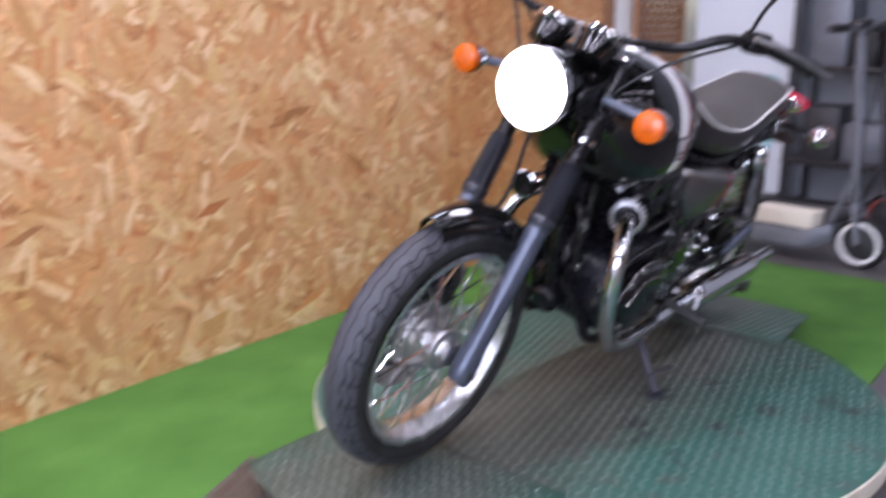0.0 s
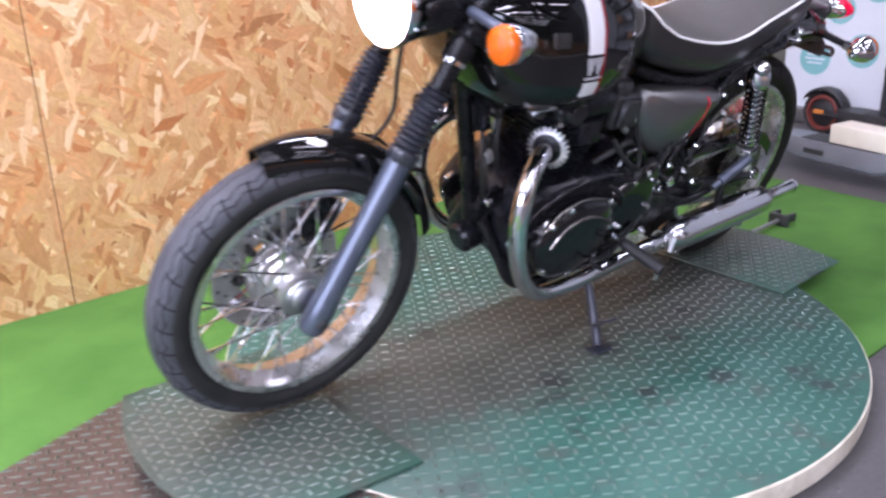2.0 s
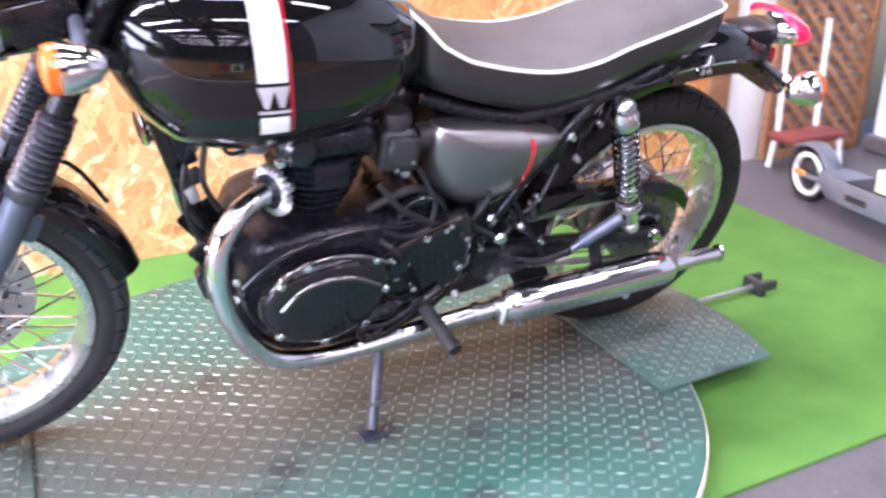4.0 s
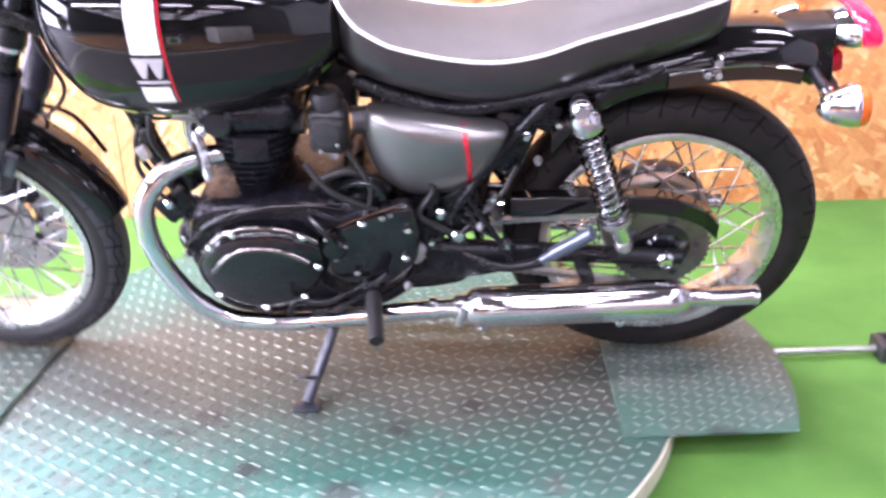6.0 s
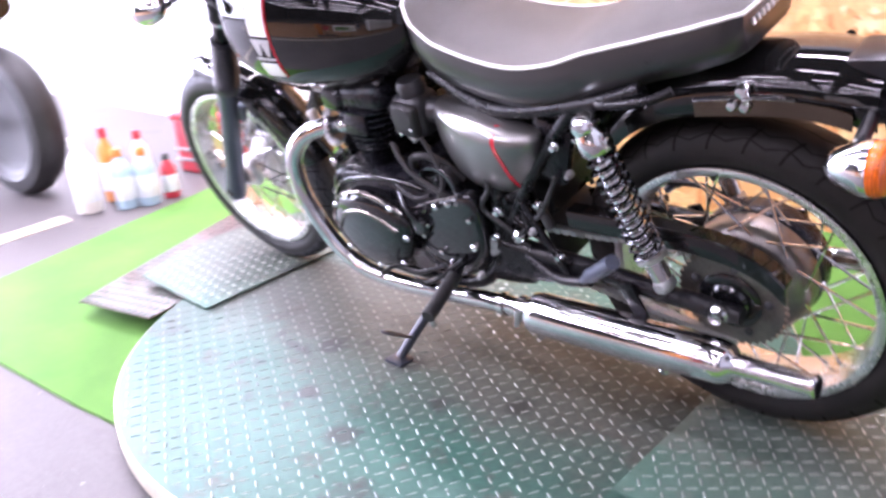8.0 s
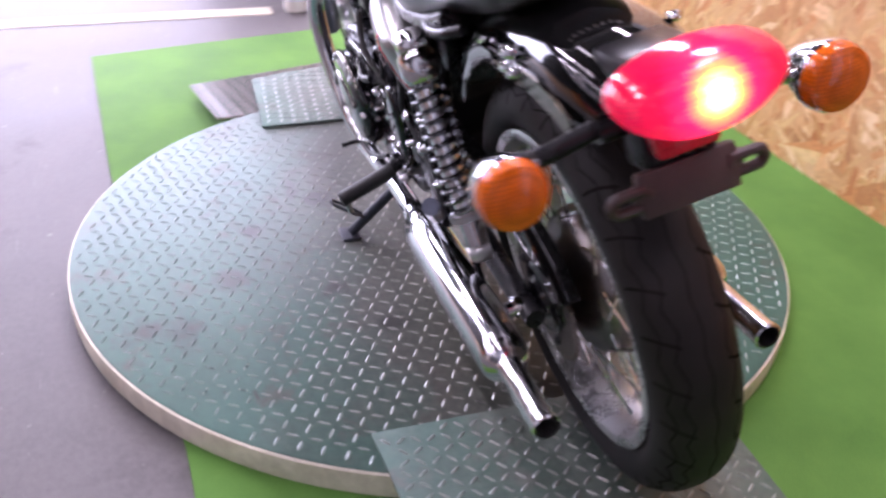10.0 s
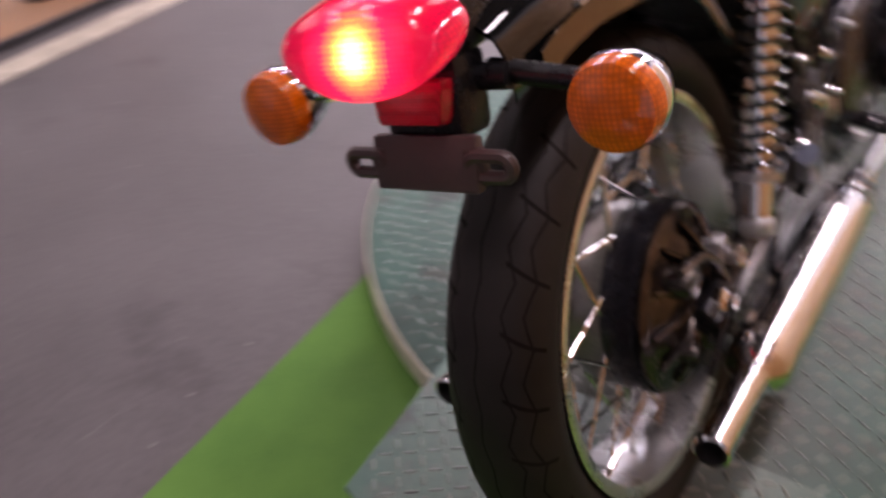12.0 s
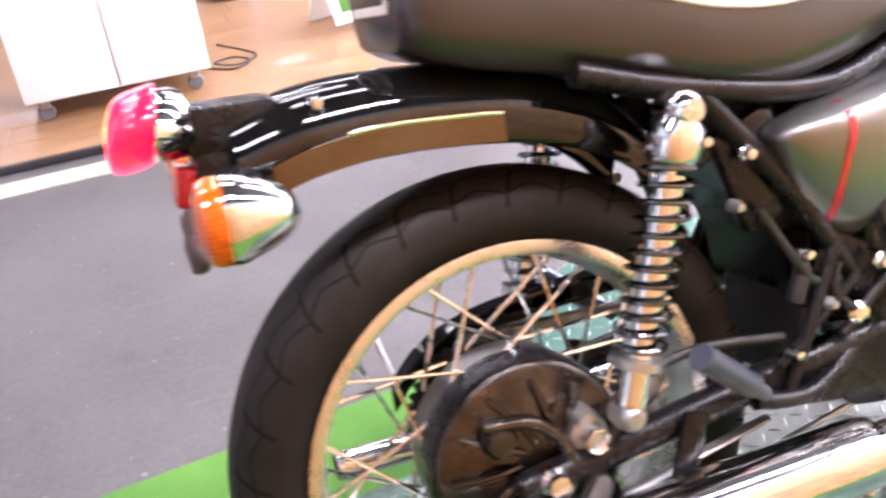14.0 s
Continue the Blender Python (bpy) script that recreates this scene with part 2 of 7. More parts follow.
def glow(name, color, strength):
    m, n, l, b = nodes_of(name)
    b.inputs["Base Color"].default_value = (*color, 1)
    b.inputs["Emission Color"].default_value = (*color, 1)
    b.inputs["Emission Strength"].default_value = strength
    return m


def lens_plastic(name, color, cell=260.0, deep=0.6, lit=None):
    """Moulded lamp lens: tinted glossy plastic with small prisms inside; lit: centre, reach and strength of a painted
    bulb glow.
    """
    m, n, l, b = nodes_of(name)
    tc = n.new("ShaderNodeTexCoord")
    vo = n.new("ShaderNodeTexVoronoi")
    vo.inputs["Scale"].default_value, vo.inputs["Randomness"].default_value = cell, 0.15
    l.new(tc.outputs["Object"], vo.inputs["Vector"])
    facet = math_of(n, l, "MULTIPLY", vo.outputs["Distance"], 1.4)
    l.new(mix_of(n, l, facet, color, tuple(c * deep for c in color)), b.inputs["Base Color"])
    b.inputs["Roughness"].default_value = 0.10
    b.inputs["Transmission Weight"].default_value = 0.10
    b.inputs["IOR"].default_value = 1.45
    b.inputs["Coat Weight"].default_value = 0.5
    b.inputs["Coat Roughness"].default_value = 0.12
    bump(n, l, b, vo.outputs["Distance"], 0.12, 0.001)
    # glow painted on the surface by distance from the centre, no bulb inside
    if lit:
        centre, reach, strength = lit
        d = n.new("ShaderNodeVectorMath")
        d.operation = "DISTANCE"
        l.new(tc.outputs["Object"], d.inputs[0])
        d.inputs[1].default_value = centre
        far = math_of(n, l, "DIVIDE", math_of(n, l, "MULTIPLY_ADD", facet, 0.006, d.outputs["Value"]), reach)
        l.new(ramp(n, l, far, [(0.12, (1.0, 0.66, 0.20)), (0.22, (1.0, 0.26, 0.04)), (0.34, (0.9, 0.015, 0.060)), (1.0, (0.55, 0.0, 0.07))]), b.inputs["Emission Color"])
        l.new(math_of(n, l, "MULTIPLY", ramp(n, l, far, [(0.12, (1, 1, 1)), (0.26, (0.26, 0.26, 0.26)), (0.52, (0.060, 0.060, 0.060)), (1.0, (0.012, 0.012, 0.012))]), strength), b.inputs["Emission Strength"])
    return m


OSB = osb_board()
OSB_ORANGE = osb_board("orange_osb_board", (0.90, 0.76, 0.62))
BLACK_PAINT = surface("black_gloss_paint", (0.003, 0.003, 0.003), (0.005, 0.005, 0.005), (0.05, 0.10), 0, 3, 60, 0.0, 1.0, 0.05)
BLACK_SATIN = surface("black_satin_metal", (0.004, 0.004, 0.005), (0.009, 0.009, 0.010), (0.20, 0.36), 0.0, 12, 180, 0.06, 0, 0.25)
ENGINE_BLACK = surface("engine_black", (0.004, 0.004, 0.006), (0.009, 0.009, 0.012), (0.20, 0.34), 0.0, 20, 260, 0.10, 0, 0.28)
GLOSS_CASE = surface("black_gloss_case", (0.004, 0.004, 0.005), (0.007, 0.007, 0.008), (0.12, 0.20), 0.0, 10, 120, 0.02, 0.9, 0.12)
CHROME = surface("chrome", (0.62, 0.62, 0.63), (0.74, 0.74, 0.75), (0.04, 0.10), 1.0, 8, 160, 0.01)
ALLOY = surface("polished_alloy", (0.50, 0.50, 0.51), (0.66, 0.66, 0.67), (0.26, 0.42), 1.0, 20, 240, 0.04)
DULL_ALLOY = surface("dull_alloy", (0.34, 0.34, 0.34), (0.52, 0.52, 0.52), (0.30, 0.48), 0.9, 30, 240, 0.1)
RIM_ALLOY = surface("satin_rim_alloy", (0.62, 0.62, 0.62), (0.76, 0.76, 0.76), (0.21, 0.35), 1.0, 14, 240, 0.05)
HUB_METAL = surface("weathered_hub_alloy", (0.13, 0.12, 0.11), (0.27, 0.25, 0.23), (0.26, 0.38), 1.0, 18, 200, 0.05)
SPROCKET_STEEL = surface("dusty_sprocket_steel", (0.11, 0.10, 0.09), (0.23, 0.21, 0.19), (0.30, 0.46), 0.9, 22, 160, 0.08)
SILVER_PAINT = surface("silver_print", (0.42, 0.42, 0.43), (0.55, 0.55, 0.56), (0.25, 0.35), 0.2, 20, 200, 0.02)
DRUM_METAL = surface("oily_dark_metal", (0.030, 0.026, 0.024), (0.105, 0.088, 0.074), (0.14, 0.32), 0.9, 26, 160, 0.10)
FORK_PAINT = surface("fork_slider_paint", (0.066, 0.078, 0.108), (0.094, 0.108, 0.142), (0.28, 0.40), 0.5, 10, 200, 0.03, 0.2)
STAND_PAINT = surface("stand_paint", (0.020, 0.024, 0.034), (0.036, 0.042, 0.056), (0.26, 0.40), 0.3, 10, 200, 0.03, 0.2)
GAITER = surface("satin_black_rubber", (0.013, 0.014, 0.019), (0.026, 0.028, 0.036), (0.26, 0.38), 0, 20, 200, 0.05, 0, 0.6)
RUBBER = surface("black_rubber", (0.008, 0.008, 0.008), (0.018, 0.018, 0.018), (0.42, 0.6), 0, 20, 200, 0.08, 0, 0.4)
# front crown tone lighter and bluish, with daylight sheen mixed into it
FRONT_TYRE = tread_rubber("front_tyre_rubber", 0.10, 34, 0.0045, True, 0.0010, (0.036, 0.037, 0.043), 0.278, 0.85)
REAR_TYRE = tread_rubber("rear_tyre_rubber", 0.13, 30, 0.005, True, 0.0010, (0.0105, 0.0090, 0.0082), 0.288, 0.30, 0.18, ((0.008, 0.007, 0.0065), (0.019, 0.0165, 0.0155)), 0.5)
SEAT_TOP = surface("grey_vinyl", (0.130, 0.121, 0.113), (0.180, 0.169, 0.157), (0.44, 0.56), 0, 8, 420, 0.18, 0, 0.30, (1, 1, 1), 0.0006)
SEAT_SIDE = surface("black_vinyl", (0.010, 0.009, 0.009), (0.017, 0.015, 0.015), (0.26, 0.36), 0, 8, 420, 0.08, 0.14, 0.75, (1, 1, 1), 0.0006)
PIPING = surface("white_piping", (0.72, 0.71, 0.68), (0.82, 0.81, 0.78), (0.3, 0.45), 0, 20, 200, 0.05)
COVER_PAINT = surface("gunmetal_paint", (0.155, 0.152, 0.146), (0.205, 0.202, 0.195), (0.26, 0.36), 0.85, 6, 800, 0.03, 0.5)
WHITE_PAINT = surface("pearl_white_paint", (0.74, 0.74, 0.74), (0.84, 0.84, 0.84), (0.10, 0.16), 0, 6, 300, 0.0, 0.8)
RED_PAINT = surface("red_pinstripe", (0.40, 0.010, 0.018), (0.50, 0.014, 0.025), (0.12, 0.2), 0, 8, 200, 0.0, 0.6)
AMBER = lens_plastic("amber_lens", (0.95, 0.165, 0.002), 220, 0.50)
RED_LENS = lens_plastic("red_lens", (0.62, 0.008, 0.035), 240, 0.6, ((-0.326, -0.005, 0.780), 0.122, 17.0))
# the reflector is no lamp; its faint emission stands for the tail light's shine
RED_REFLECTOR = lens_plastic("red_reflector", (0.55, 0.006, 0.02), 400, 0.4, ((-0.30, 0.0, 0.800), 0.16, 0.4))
HEAD_GLOW = glow("headlight_glow", (1.0, 0.98, 0.94), 30)
TUBE_GLOW = glow("tube_glow", (0.95, 0.97, 1.0), 30)


def stained_concrete():
    """Worn grey floor: cloudy stains, pale scuffs, small specks and drawn-out tyre marks."""
    m, n, l, b = nodes_of("worn_concrete")
    v = coords(n, l)
    cloud, fine = noise_of(n, l, v, 1.5, 7, 0.62), noise_of(n, l, v, 70, 6, 0.7)
    both = math_of(n, l, "ADD", math_of(n, l, "MULTIPLY", cloud, 0.62), math_of(n, l, "MULTIPLY", fine, 0.38))
    col = ramp(n, l, both, [(0.32, (0.062, 0.057, 0.057)), (0.68, (0.126, 0.118, 0.116))])
    scuff = ramp(n, l, noise_of(n, l, coords(n, l, (1.2, 9, 1), (0, 0, 0.35)), 3.2, 7, 0.72), [(0.63, (0, 0, 0)), (0.72, (0.5, 0.5, 0.5))])
    col = mix_of(n, l, scuff, col, (0.20, 0.19, 0.185))
    speck = ramp(n, l, noise_of(n, l, coords(n, l, (1, 1, 1), (0, 0, 0), (5, 3, 0)), 34, 3, 0.5), [(0.70, (0, 0, 0)), (0.745, (0.6, 0.6, 0.6))])
    col = mix_of(n, l, speck, col, (0.24, 0.23, 0.22))
    dark = ramp(n, l, noise_of(n, l, coords(n, l, (1, 1, 1), (0, 0, 0), (1, 8, 0)), 4.0, 7, 0.68), [(0.58, (0, 0, 0)), (0.70, (0.55, 0.55, 0.55))])
    l.new(mix_of(n, l, dark, col, (0.048, 0.043, 0.043)), b.inputs["Base Color"])
    l.new(ramp(n, l, both, [(0.3, (0.42,) * 3), (0.7, (0.60,) * 3)]), b.inputs["Roughness"])
    b.inputs["Specular IOR Level"].default_value = 0.26
    bump(n, l, b, fine, 0.18, 0.001)
    return m


CONCRETE = stained_concrete()
MAT_GREEN = surface("green_floor_mat", (0.046, 0.138, 0.021), (0.094, 0.228, 0.042), (0.7, 0.85), 0, 5.0, 300, 0.35, 0, 0.2)
DARK_SPOTS = ((-0.130, 0.486, 0.050), (0.06, 0.42, 0.035), (-0.03, 0.20, 0.055), (-0.36, 0.20, 0.035), (-0.62, -0.02, 0.04), (0.18, 0.24, 0.05))
PLATE_GREEN = worn_deck("worn_green_steel", (0.013, 0.072, 0.050), (0.042, 0.138, 0.102), 0.0, ((0.042, 0.042, 0.034), (0.090, 0.086, 0.069)), 0.85, dark_spots=DARK_SPOTS)
TREAD_STEEL = worn_deck("worn_tread_steel", (0.085, 0.155, 0.130), (0.270, 0.330, 0.305), 0.50, ((0.130, 0.128, 0.115), (0.270, 0.264, 0.240)), 0.80, 0.0, (0.24, 0.38))
PLATE_GREY = worn_deck("grey_green_steel", (0.018, 0.082, 0.054), (0.064, 0.142, 0.108), 0.25, ((0.066, 0.068, 0.056), (0.140, 0.138, 0.118)), 0.6, 3.3, (0.44, 0.58))
PLATE_BROWN = surface("rusty_brown_steel", (0.085, 0.064, 0.056), (0.145, 0.112, 0.098), (0.26, 0.46), 0.5, 6, 90, 0.15, 0.5)
DARK_CHROME = surface("dark_chrome", (0.10, 0.10, 0.105), (0.15, 0.15, 0.155), (0.10, 0.18), 1.0, 8, 160, 0.01)
BLACK_CHROME = surface("black_chrome", (0.14, 0.13, 0.12), (0.20, 0.19, 0.175), (0.08, 0.14), 1.0, 8, 160, 0.01)
# warm tint puts the board wall's orange reflection into the metal
REFLECTION_CHROME = surface("board_reflection_chrome", (0.110, 0.085, 0.062), (0.150, 0.118, 0.088), (0.08, 0.14), 1.0, 8, 160, 0.01)
RIM_WHITE = surface("scuffed_white_paint", (0.40, 0.36, 0.27), (0.74, 0.69, 0.56), (0.35, 0.6), 0, 9, 50, 0.14)
WOOD_FLOOR = surface("tan_wood_floor", (0.22, 0.110, 0.048), (0.34, 0.185, 0.090), (0.28, 0.45), 0, 3, 40, 0.08, 0.1, 0.5, (0.6, 6, 1))
LINE_WHITE = surface("worn_white_line", (0.27, 0.245, 0.19), (0.52, 0.475, 0.375), (0.5, 0.7), 0, 14, 60, 0.1)
WHITE_WALL = surface("white_wall_paint", (0.74, 0.74, 0.72), (0.82, 0.82, 0.80), (0.5, 0.65), 0, 2, 90, 0.05)
WALL_PAINT = surface("pale_wall_paint", (0.26, 0.28, 0.30), (0.34, 0.36, 0.385), (0.5, 0.7), 0, 2, 90, 0.05)
HALL_DARK = surface("dark_hall_paint", (0.045, 0.047, 0.050), (0.075, 0.078, 0.082), (0.6, 0.8), 0, 2, 60, 0.05)
CEIL_PAINT = surface("dark_ceiling", (0.035, 0.035, 0.036), (0.060, 0.060, 0.061), (0.7, 0.85), 0, 2, 60, 0.05)
DARK_METAL = surface("dark_metal", (0.03, 0.03, 0.032), (0.055, 0.055, 0.058), (0.35, 0.55), 0.4, 8, 120, 0.05)
GREY_PAINT = surface("grey_painted_metal", (0.115, 0.125, 0.145), (0.175, 0.188, 0.212), (0.3, 0.45), 0.2, 8, 160, 0.03)
CABINET_WHITE = surface("white_melamine", (0.74, 0.74, 0.72), (0.82, 0.82, 0.80), (0.28, 0.4), 0, 3, 120, 0.02)
LATTICE_WOOD = surface("brown_stained_wood", (0.22, 0.10, 0.045), (0.36, 0.18, 0.085), (0.5, 0.65), 0, 8, 90, 0.1, 0, 0.4, (1, 1, 5))
BANNER_WHITE = surface("white_vinyl_banner", (0.66, 0.70, 0.74), (0.74, 0.78, 0.81), (0.35, 0.5), 0, 2, 60, 0.03)
TEAL = surface("teal_print", (0.20, 0.48, 0.48), (0.28, 0.56, 0.55), (0.35, 0.5), 0, 4, 60, 0.0)
FOAM = surface("cream_foam", (0.62, 0.57, 0.47), (0.74, 0.69, 0.58), (0.7, 0.85), 0, 6, 200, 0.1)
# reddish brown holds the tail light's glow on black plastic
BRACKET_RED_LIT = surface("red_lit_black_plastic", (0.030, 0.019, 0.017), (0.056, 0.036, 0.032), (0.4, 0.6), 0, 12, 160, 0.1)
WHITE_PLASTIC = surface("white_bottle_plastic", (0.68, 0.66, 0.60), (0.78, 0.76, 0.70), (0.3, 0.45), 0, 8, 100, 0.02)
BLUE_PLASTIC = surface("pale_blue_plastic", (0.33, 0.50, 0.60), (0.44, 0.60, 0.69), (0.25, 0.4), 0, 8, 100, 0.02)
RED_PLASTIC = surface("red_plastic", (0.48, 0.03, 0.05), (0.60, 0.05, 0.07), (0.3, 0.45), 0, 6, 120, 0.03)
LATTICE_RED = surface("dull_red_paint", (0.15, 0.030, 0.024), (0.24, 0.055, 0.040), (0.45, 0.6), 0, 8, 120, 0.05)
ORANGE_PLASTIC = surface("orange_plastic", (0.62, 0.20, 0.04), (0.74, 0.28, 0.06), (0.3, 0.45), 0, 6, 120, 0.03)
PURPLE_CLOTH = surface("purple_cloth", (0.14, 0.05, 0.30), (0.22, 0.09, 0.42), (0.7, 0.9), 0, 10, 300, 0.2)


# ---- mesh tools ----
def spline(pts, step=6):
    """Points on a smooth line through pts."""
    p = [Vector(q) for q in pts]
    if len(p) < 3:
        return p
    out = []
    for i in range(len(p) - 1):
        a, b, c, d = p[max(i - 1, 0)], p[i], p[i + 1], p[min(i + 2, len(p) - 1)]
        for k in range(step):
            u = k / step
            out.append(0.5 * ((2 * b) + (c - a) * u + (2 * a - 5 * b + 4 * c - d) * u * u + (3 * b - a - 3 * c + d) * u ** 3))
    return out + [p[-1]]


def smooth_at(xs, ys, x):
    """Smooth value at x from rising xs."""
    i = min(max(int(np.searchsorted(xs, x)) - 1, 0), len(xs) - 2)
    u = (x - xs[i]) / (xs[i + 1] - xs[i])
    a, b, c, d = ys[max(i - 1, 0)], ys[i], ys[i + 1], ys[min(i + 2, len(ys) - 1)]
    return 0.5 * (2 * b + (c - a) * u + (2 * a - 5 * b + 4 * c - d) * u * u + (3 * b - a - 3 * c + d) * u ** 3)


def rings(bm, sections, closed=False, caps=True, loop=True):
    """Skins a row of equal rings."""
    vs = [[bm.verts.new(p) for p in s] for s in sections]
    m = len(vs[0])
    pairs = list(zip(vs, vs[1:])) + ([(vs[-1], vs[0])] if closed else [])
    for a, b in pairs:
        for k in range(m if loop else m - 1):
            bm.faces.new((a[k], a[(k + 1) % m], b[(k + 1) % m], b[k]))
    if caps and not closed and loop:
        bm.faces.new(vs[0][::-1])
        bm.faces.new(vs[-1])
    return bm


def tube(bm, pts, r, seg=12, closed=False, caps=True, flat=1.0):
    """A round bar along pts; r is one radius or one for each point."""
    p = [Vector(q) for q in pts]
    n = len(p)
    rs = [r] * n if isinstance(r, (int, float)) else list(r)
    side = None
    secs = []
    for i in range(n):
        t = (p[(i + 1) % n] - p[i - 1]) if closed else (p[min(i + 1, n - 1)] - p[max(i - 1, 0)])
        t.normalize()
        if side is None:
            side = t.cross(Vector((0, 0, 1)) if abs(t.z) < 0.9 else Vector((1, 0, 0))).normalized()
        else:
            side = (side - t * side.dot(t)).normalized()
        up = t.cross(side)
        secs.append([p[i] + side * (math.cos(a) * rs[i]) + up * (math.sin(a) * rs[i] * flat) for a in (2 * math.pi * k / seg for k in range(seg))])
    return rings(bm, secs, closed, caps)


def lathe(bm, prof, centre=(0, 0, 0), axis=(0, 1, 0), seg=32, caps=True, closed=False):
    """Turns a row of (radius, along) round an axis."""
    q = Vector((0, 0, 1)).rotation_difference(Vector(axis))
    c = Vector(centre)
    secs = []
    for r, h in prof:
        secs.append([c + q @ Vector((r * math.cos(a), r * math.sin(a), h)) for a in (2 * math.pi * k / seg for k in range(seg))])
    return rings(bm, secs, closed, caps)


def box(bm, centre, size, bevel=0.0, rot=(0, 0, 0), seg=2):
    m = Matrix.LocRotScale(centre, Euler([radians(a) for a in rot]), size)
    g = bmesh.ops.create_cube(bm, size=1.0, matrix=m)
    if bevel:
        es = list({e for v in g["verts"] for e in v.link_edges})
        bmesh.ops.bevel(bm, geom=es, offset=bevel, segments=seg, affect="EDGES", profile=0.5)
    return bm


def slab(bm, outline, z0, z1, bevel=0.0):
    """A flat plate with this outline in x and y."""
    lo = [bm.verts.new((x, y, z0)) for x, y in outline]
    hi = [bm.verts.new((x, y, z1)) for x, y in outline]
    n = len(lo)
    bm.faces.new(lo[::-1])
    top = bm.faces.new(hi)
    for k in range(n):
        bm.faces.new((lo[k], lo[(k + 1) % n], hi[(k + 1) % n], hi[k]))
    if bevel:
        bmesh.ops.bevel(bm, geom=list(top.edges), offset=bevel, segments=2, affect="EDGES", profile=0.5)
    return bm


def B():
    return bmesh.new()


def mesh_of(name, bm, mat, sharp=38):
    bmesh.ops.recalc_face_normals(bm, faces=bm.faces[:])
    me = bpy.data.meshes.new(name)
    bm.to_mesh(me)
    bm.free()
    me.materials.append(mat)
    me.shade_smooth()
    me.set_sharp_from_angle(angle=radians(sharp))
    return me


def part(name, bm, mat, parent, label="", loc=None, sharp=38):
    ob = new(name, bm if isinstance(bm, bpy.types.Mesh) else mesh_of(name, bm, mat, sharp))
    ob.parent = parent
    if loc:
        ob.location = loc
    return tagged(ob, label)


def thing(name, label, category, group="", kind="", m=None):
    ob = new(name)
    ob.empty_display_size = 0.1
    if m:
        ob.matrix_world = m
    return tagged(ob, label, category, group, kind)


def solid(name, bm, mat, label="", category="", group="", kind="", sharp=38):
    return tagged(new(name, mesh_of(name, bm, mat, sharp)), label, category, group, kind)


# ---- the large structure ----
WALL_Y = -1.04
floor = solid("floor", box(B(), (1.5, 7.5, FLOOR - 0.05), (11.0, 18.0, 0.10)), CONCRETE, "worn grey concrete workshop floor with scuffs", "floor", kind="structure")
solid("ceiling", box(B(), (2.2, 7.5, CEIL + 0.05), (9.6, 17.8, 0.10)), CEIL_PAINT, "dark workshop ceiling", "ceiling", kind="structure")
solid("wall_south", box(B(), (2.85, WALL_Y - 0.27, (CEIL + FLOOR) / 2), (8.3, 0.15, CEIL - FLOOR)), WALL_PAINT, "plain wall behind the strand board panels", "wall", kind="structure")
solid("wall_north", box(B(), (2.2, 16.3, (CEIL + FLOOR) / 2), (9.6, 0.15, CEIL - FLOOR)), HALL_DARK, "plain dark wall at the far end of the hall", "wall", kind="structure")
solid("wall_west", box(B(), (-2.52, 1.30, (CEIL + FLOOR) / 2), (0.12, 4.8, CEIL - FLOOR)), WALL_PAINT, "pale blue-grey shop wall behind the scooters", "wall", kind="structure")
solid("wall_northwest", box(B(), (-2.52, 9.98, (CEIL + FLOOR) / 2), (0.12, 12.5, CEIL - FLOOR)), HALL_DARK, "plain dark wall of the hall", "wall", kind="structure")
solid("wall_southwest", box(B(), (-1.90, WALL_Y - 0.52, (CEIL + FLOOR) / 2), (1.24, 0.1, CEIL - FLOOR)), WALL_PAINT, "plain wall behind the lattice", "wall", kind="structure")
# front wall with the wide shop door
fw = B()
box(fw, (7.0, -0.65, (CEIL + FLOOR) / 2), (0.15, 0.9, CEIL - FLOOR))
box(fw, (7.0, 10.4, (CEIL + FLOOR) / 2), (0.15, 11.6, CEIL - FLOOR))
box(fw, (7.0, 2.2, (CEIL + 2.62) / 2), (0.15, 4.8, CEIL - 2.62))
solid("wall_east", fw, HALL_DARK, "dark front wall with a wide open shop door", "wall", kind="structure")
solid("ground", box(B(), (150, 2.2, FLOOR - 0.06), (286, 300, 0.10)), CONCRETE, "pale forecourt outside the shop door", "ground", kind="structure")

solid("wall_southeast", box(B(), (4.755, -1.075, (CEIL + FLOOR) / 2), (4.37, 0.15, CEIL - FLOOR)), WHITE_WALL, "white painted wall past the strand boards", "wall", kind="structure")

# strand board panels on the wall beside the turntable
board_wall = thing("board_wall", "orange strand board panels lining the wall", "wall panel", kind="structure", m=pose(0, -1.09, 0, 0, 0, 2.1))
for x0, x1 in ((-1.30, 0.0088), (0.0112, 1.6120), (1.6152, 2.56)):
    part("panel", box(B(), ((x0 + x1) / 2, -0.006, (2.40 + FLOOR) / 2), (x1 - x0, 0.012, 2.40 - FLOOR), 0.0006, seg=1), OSB_ORANGE if x1 < 0.1 else OSB, board_wall)

# ceiling lamps
lamp_one = None
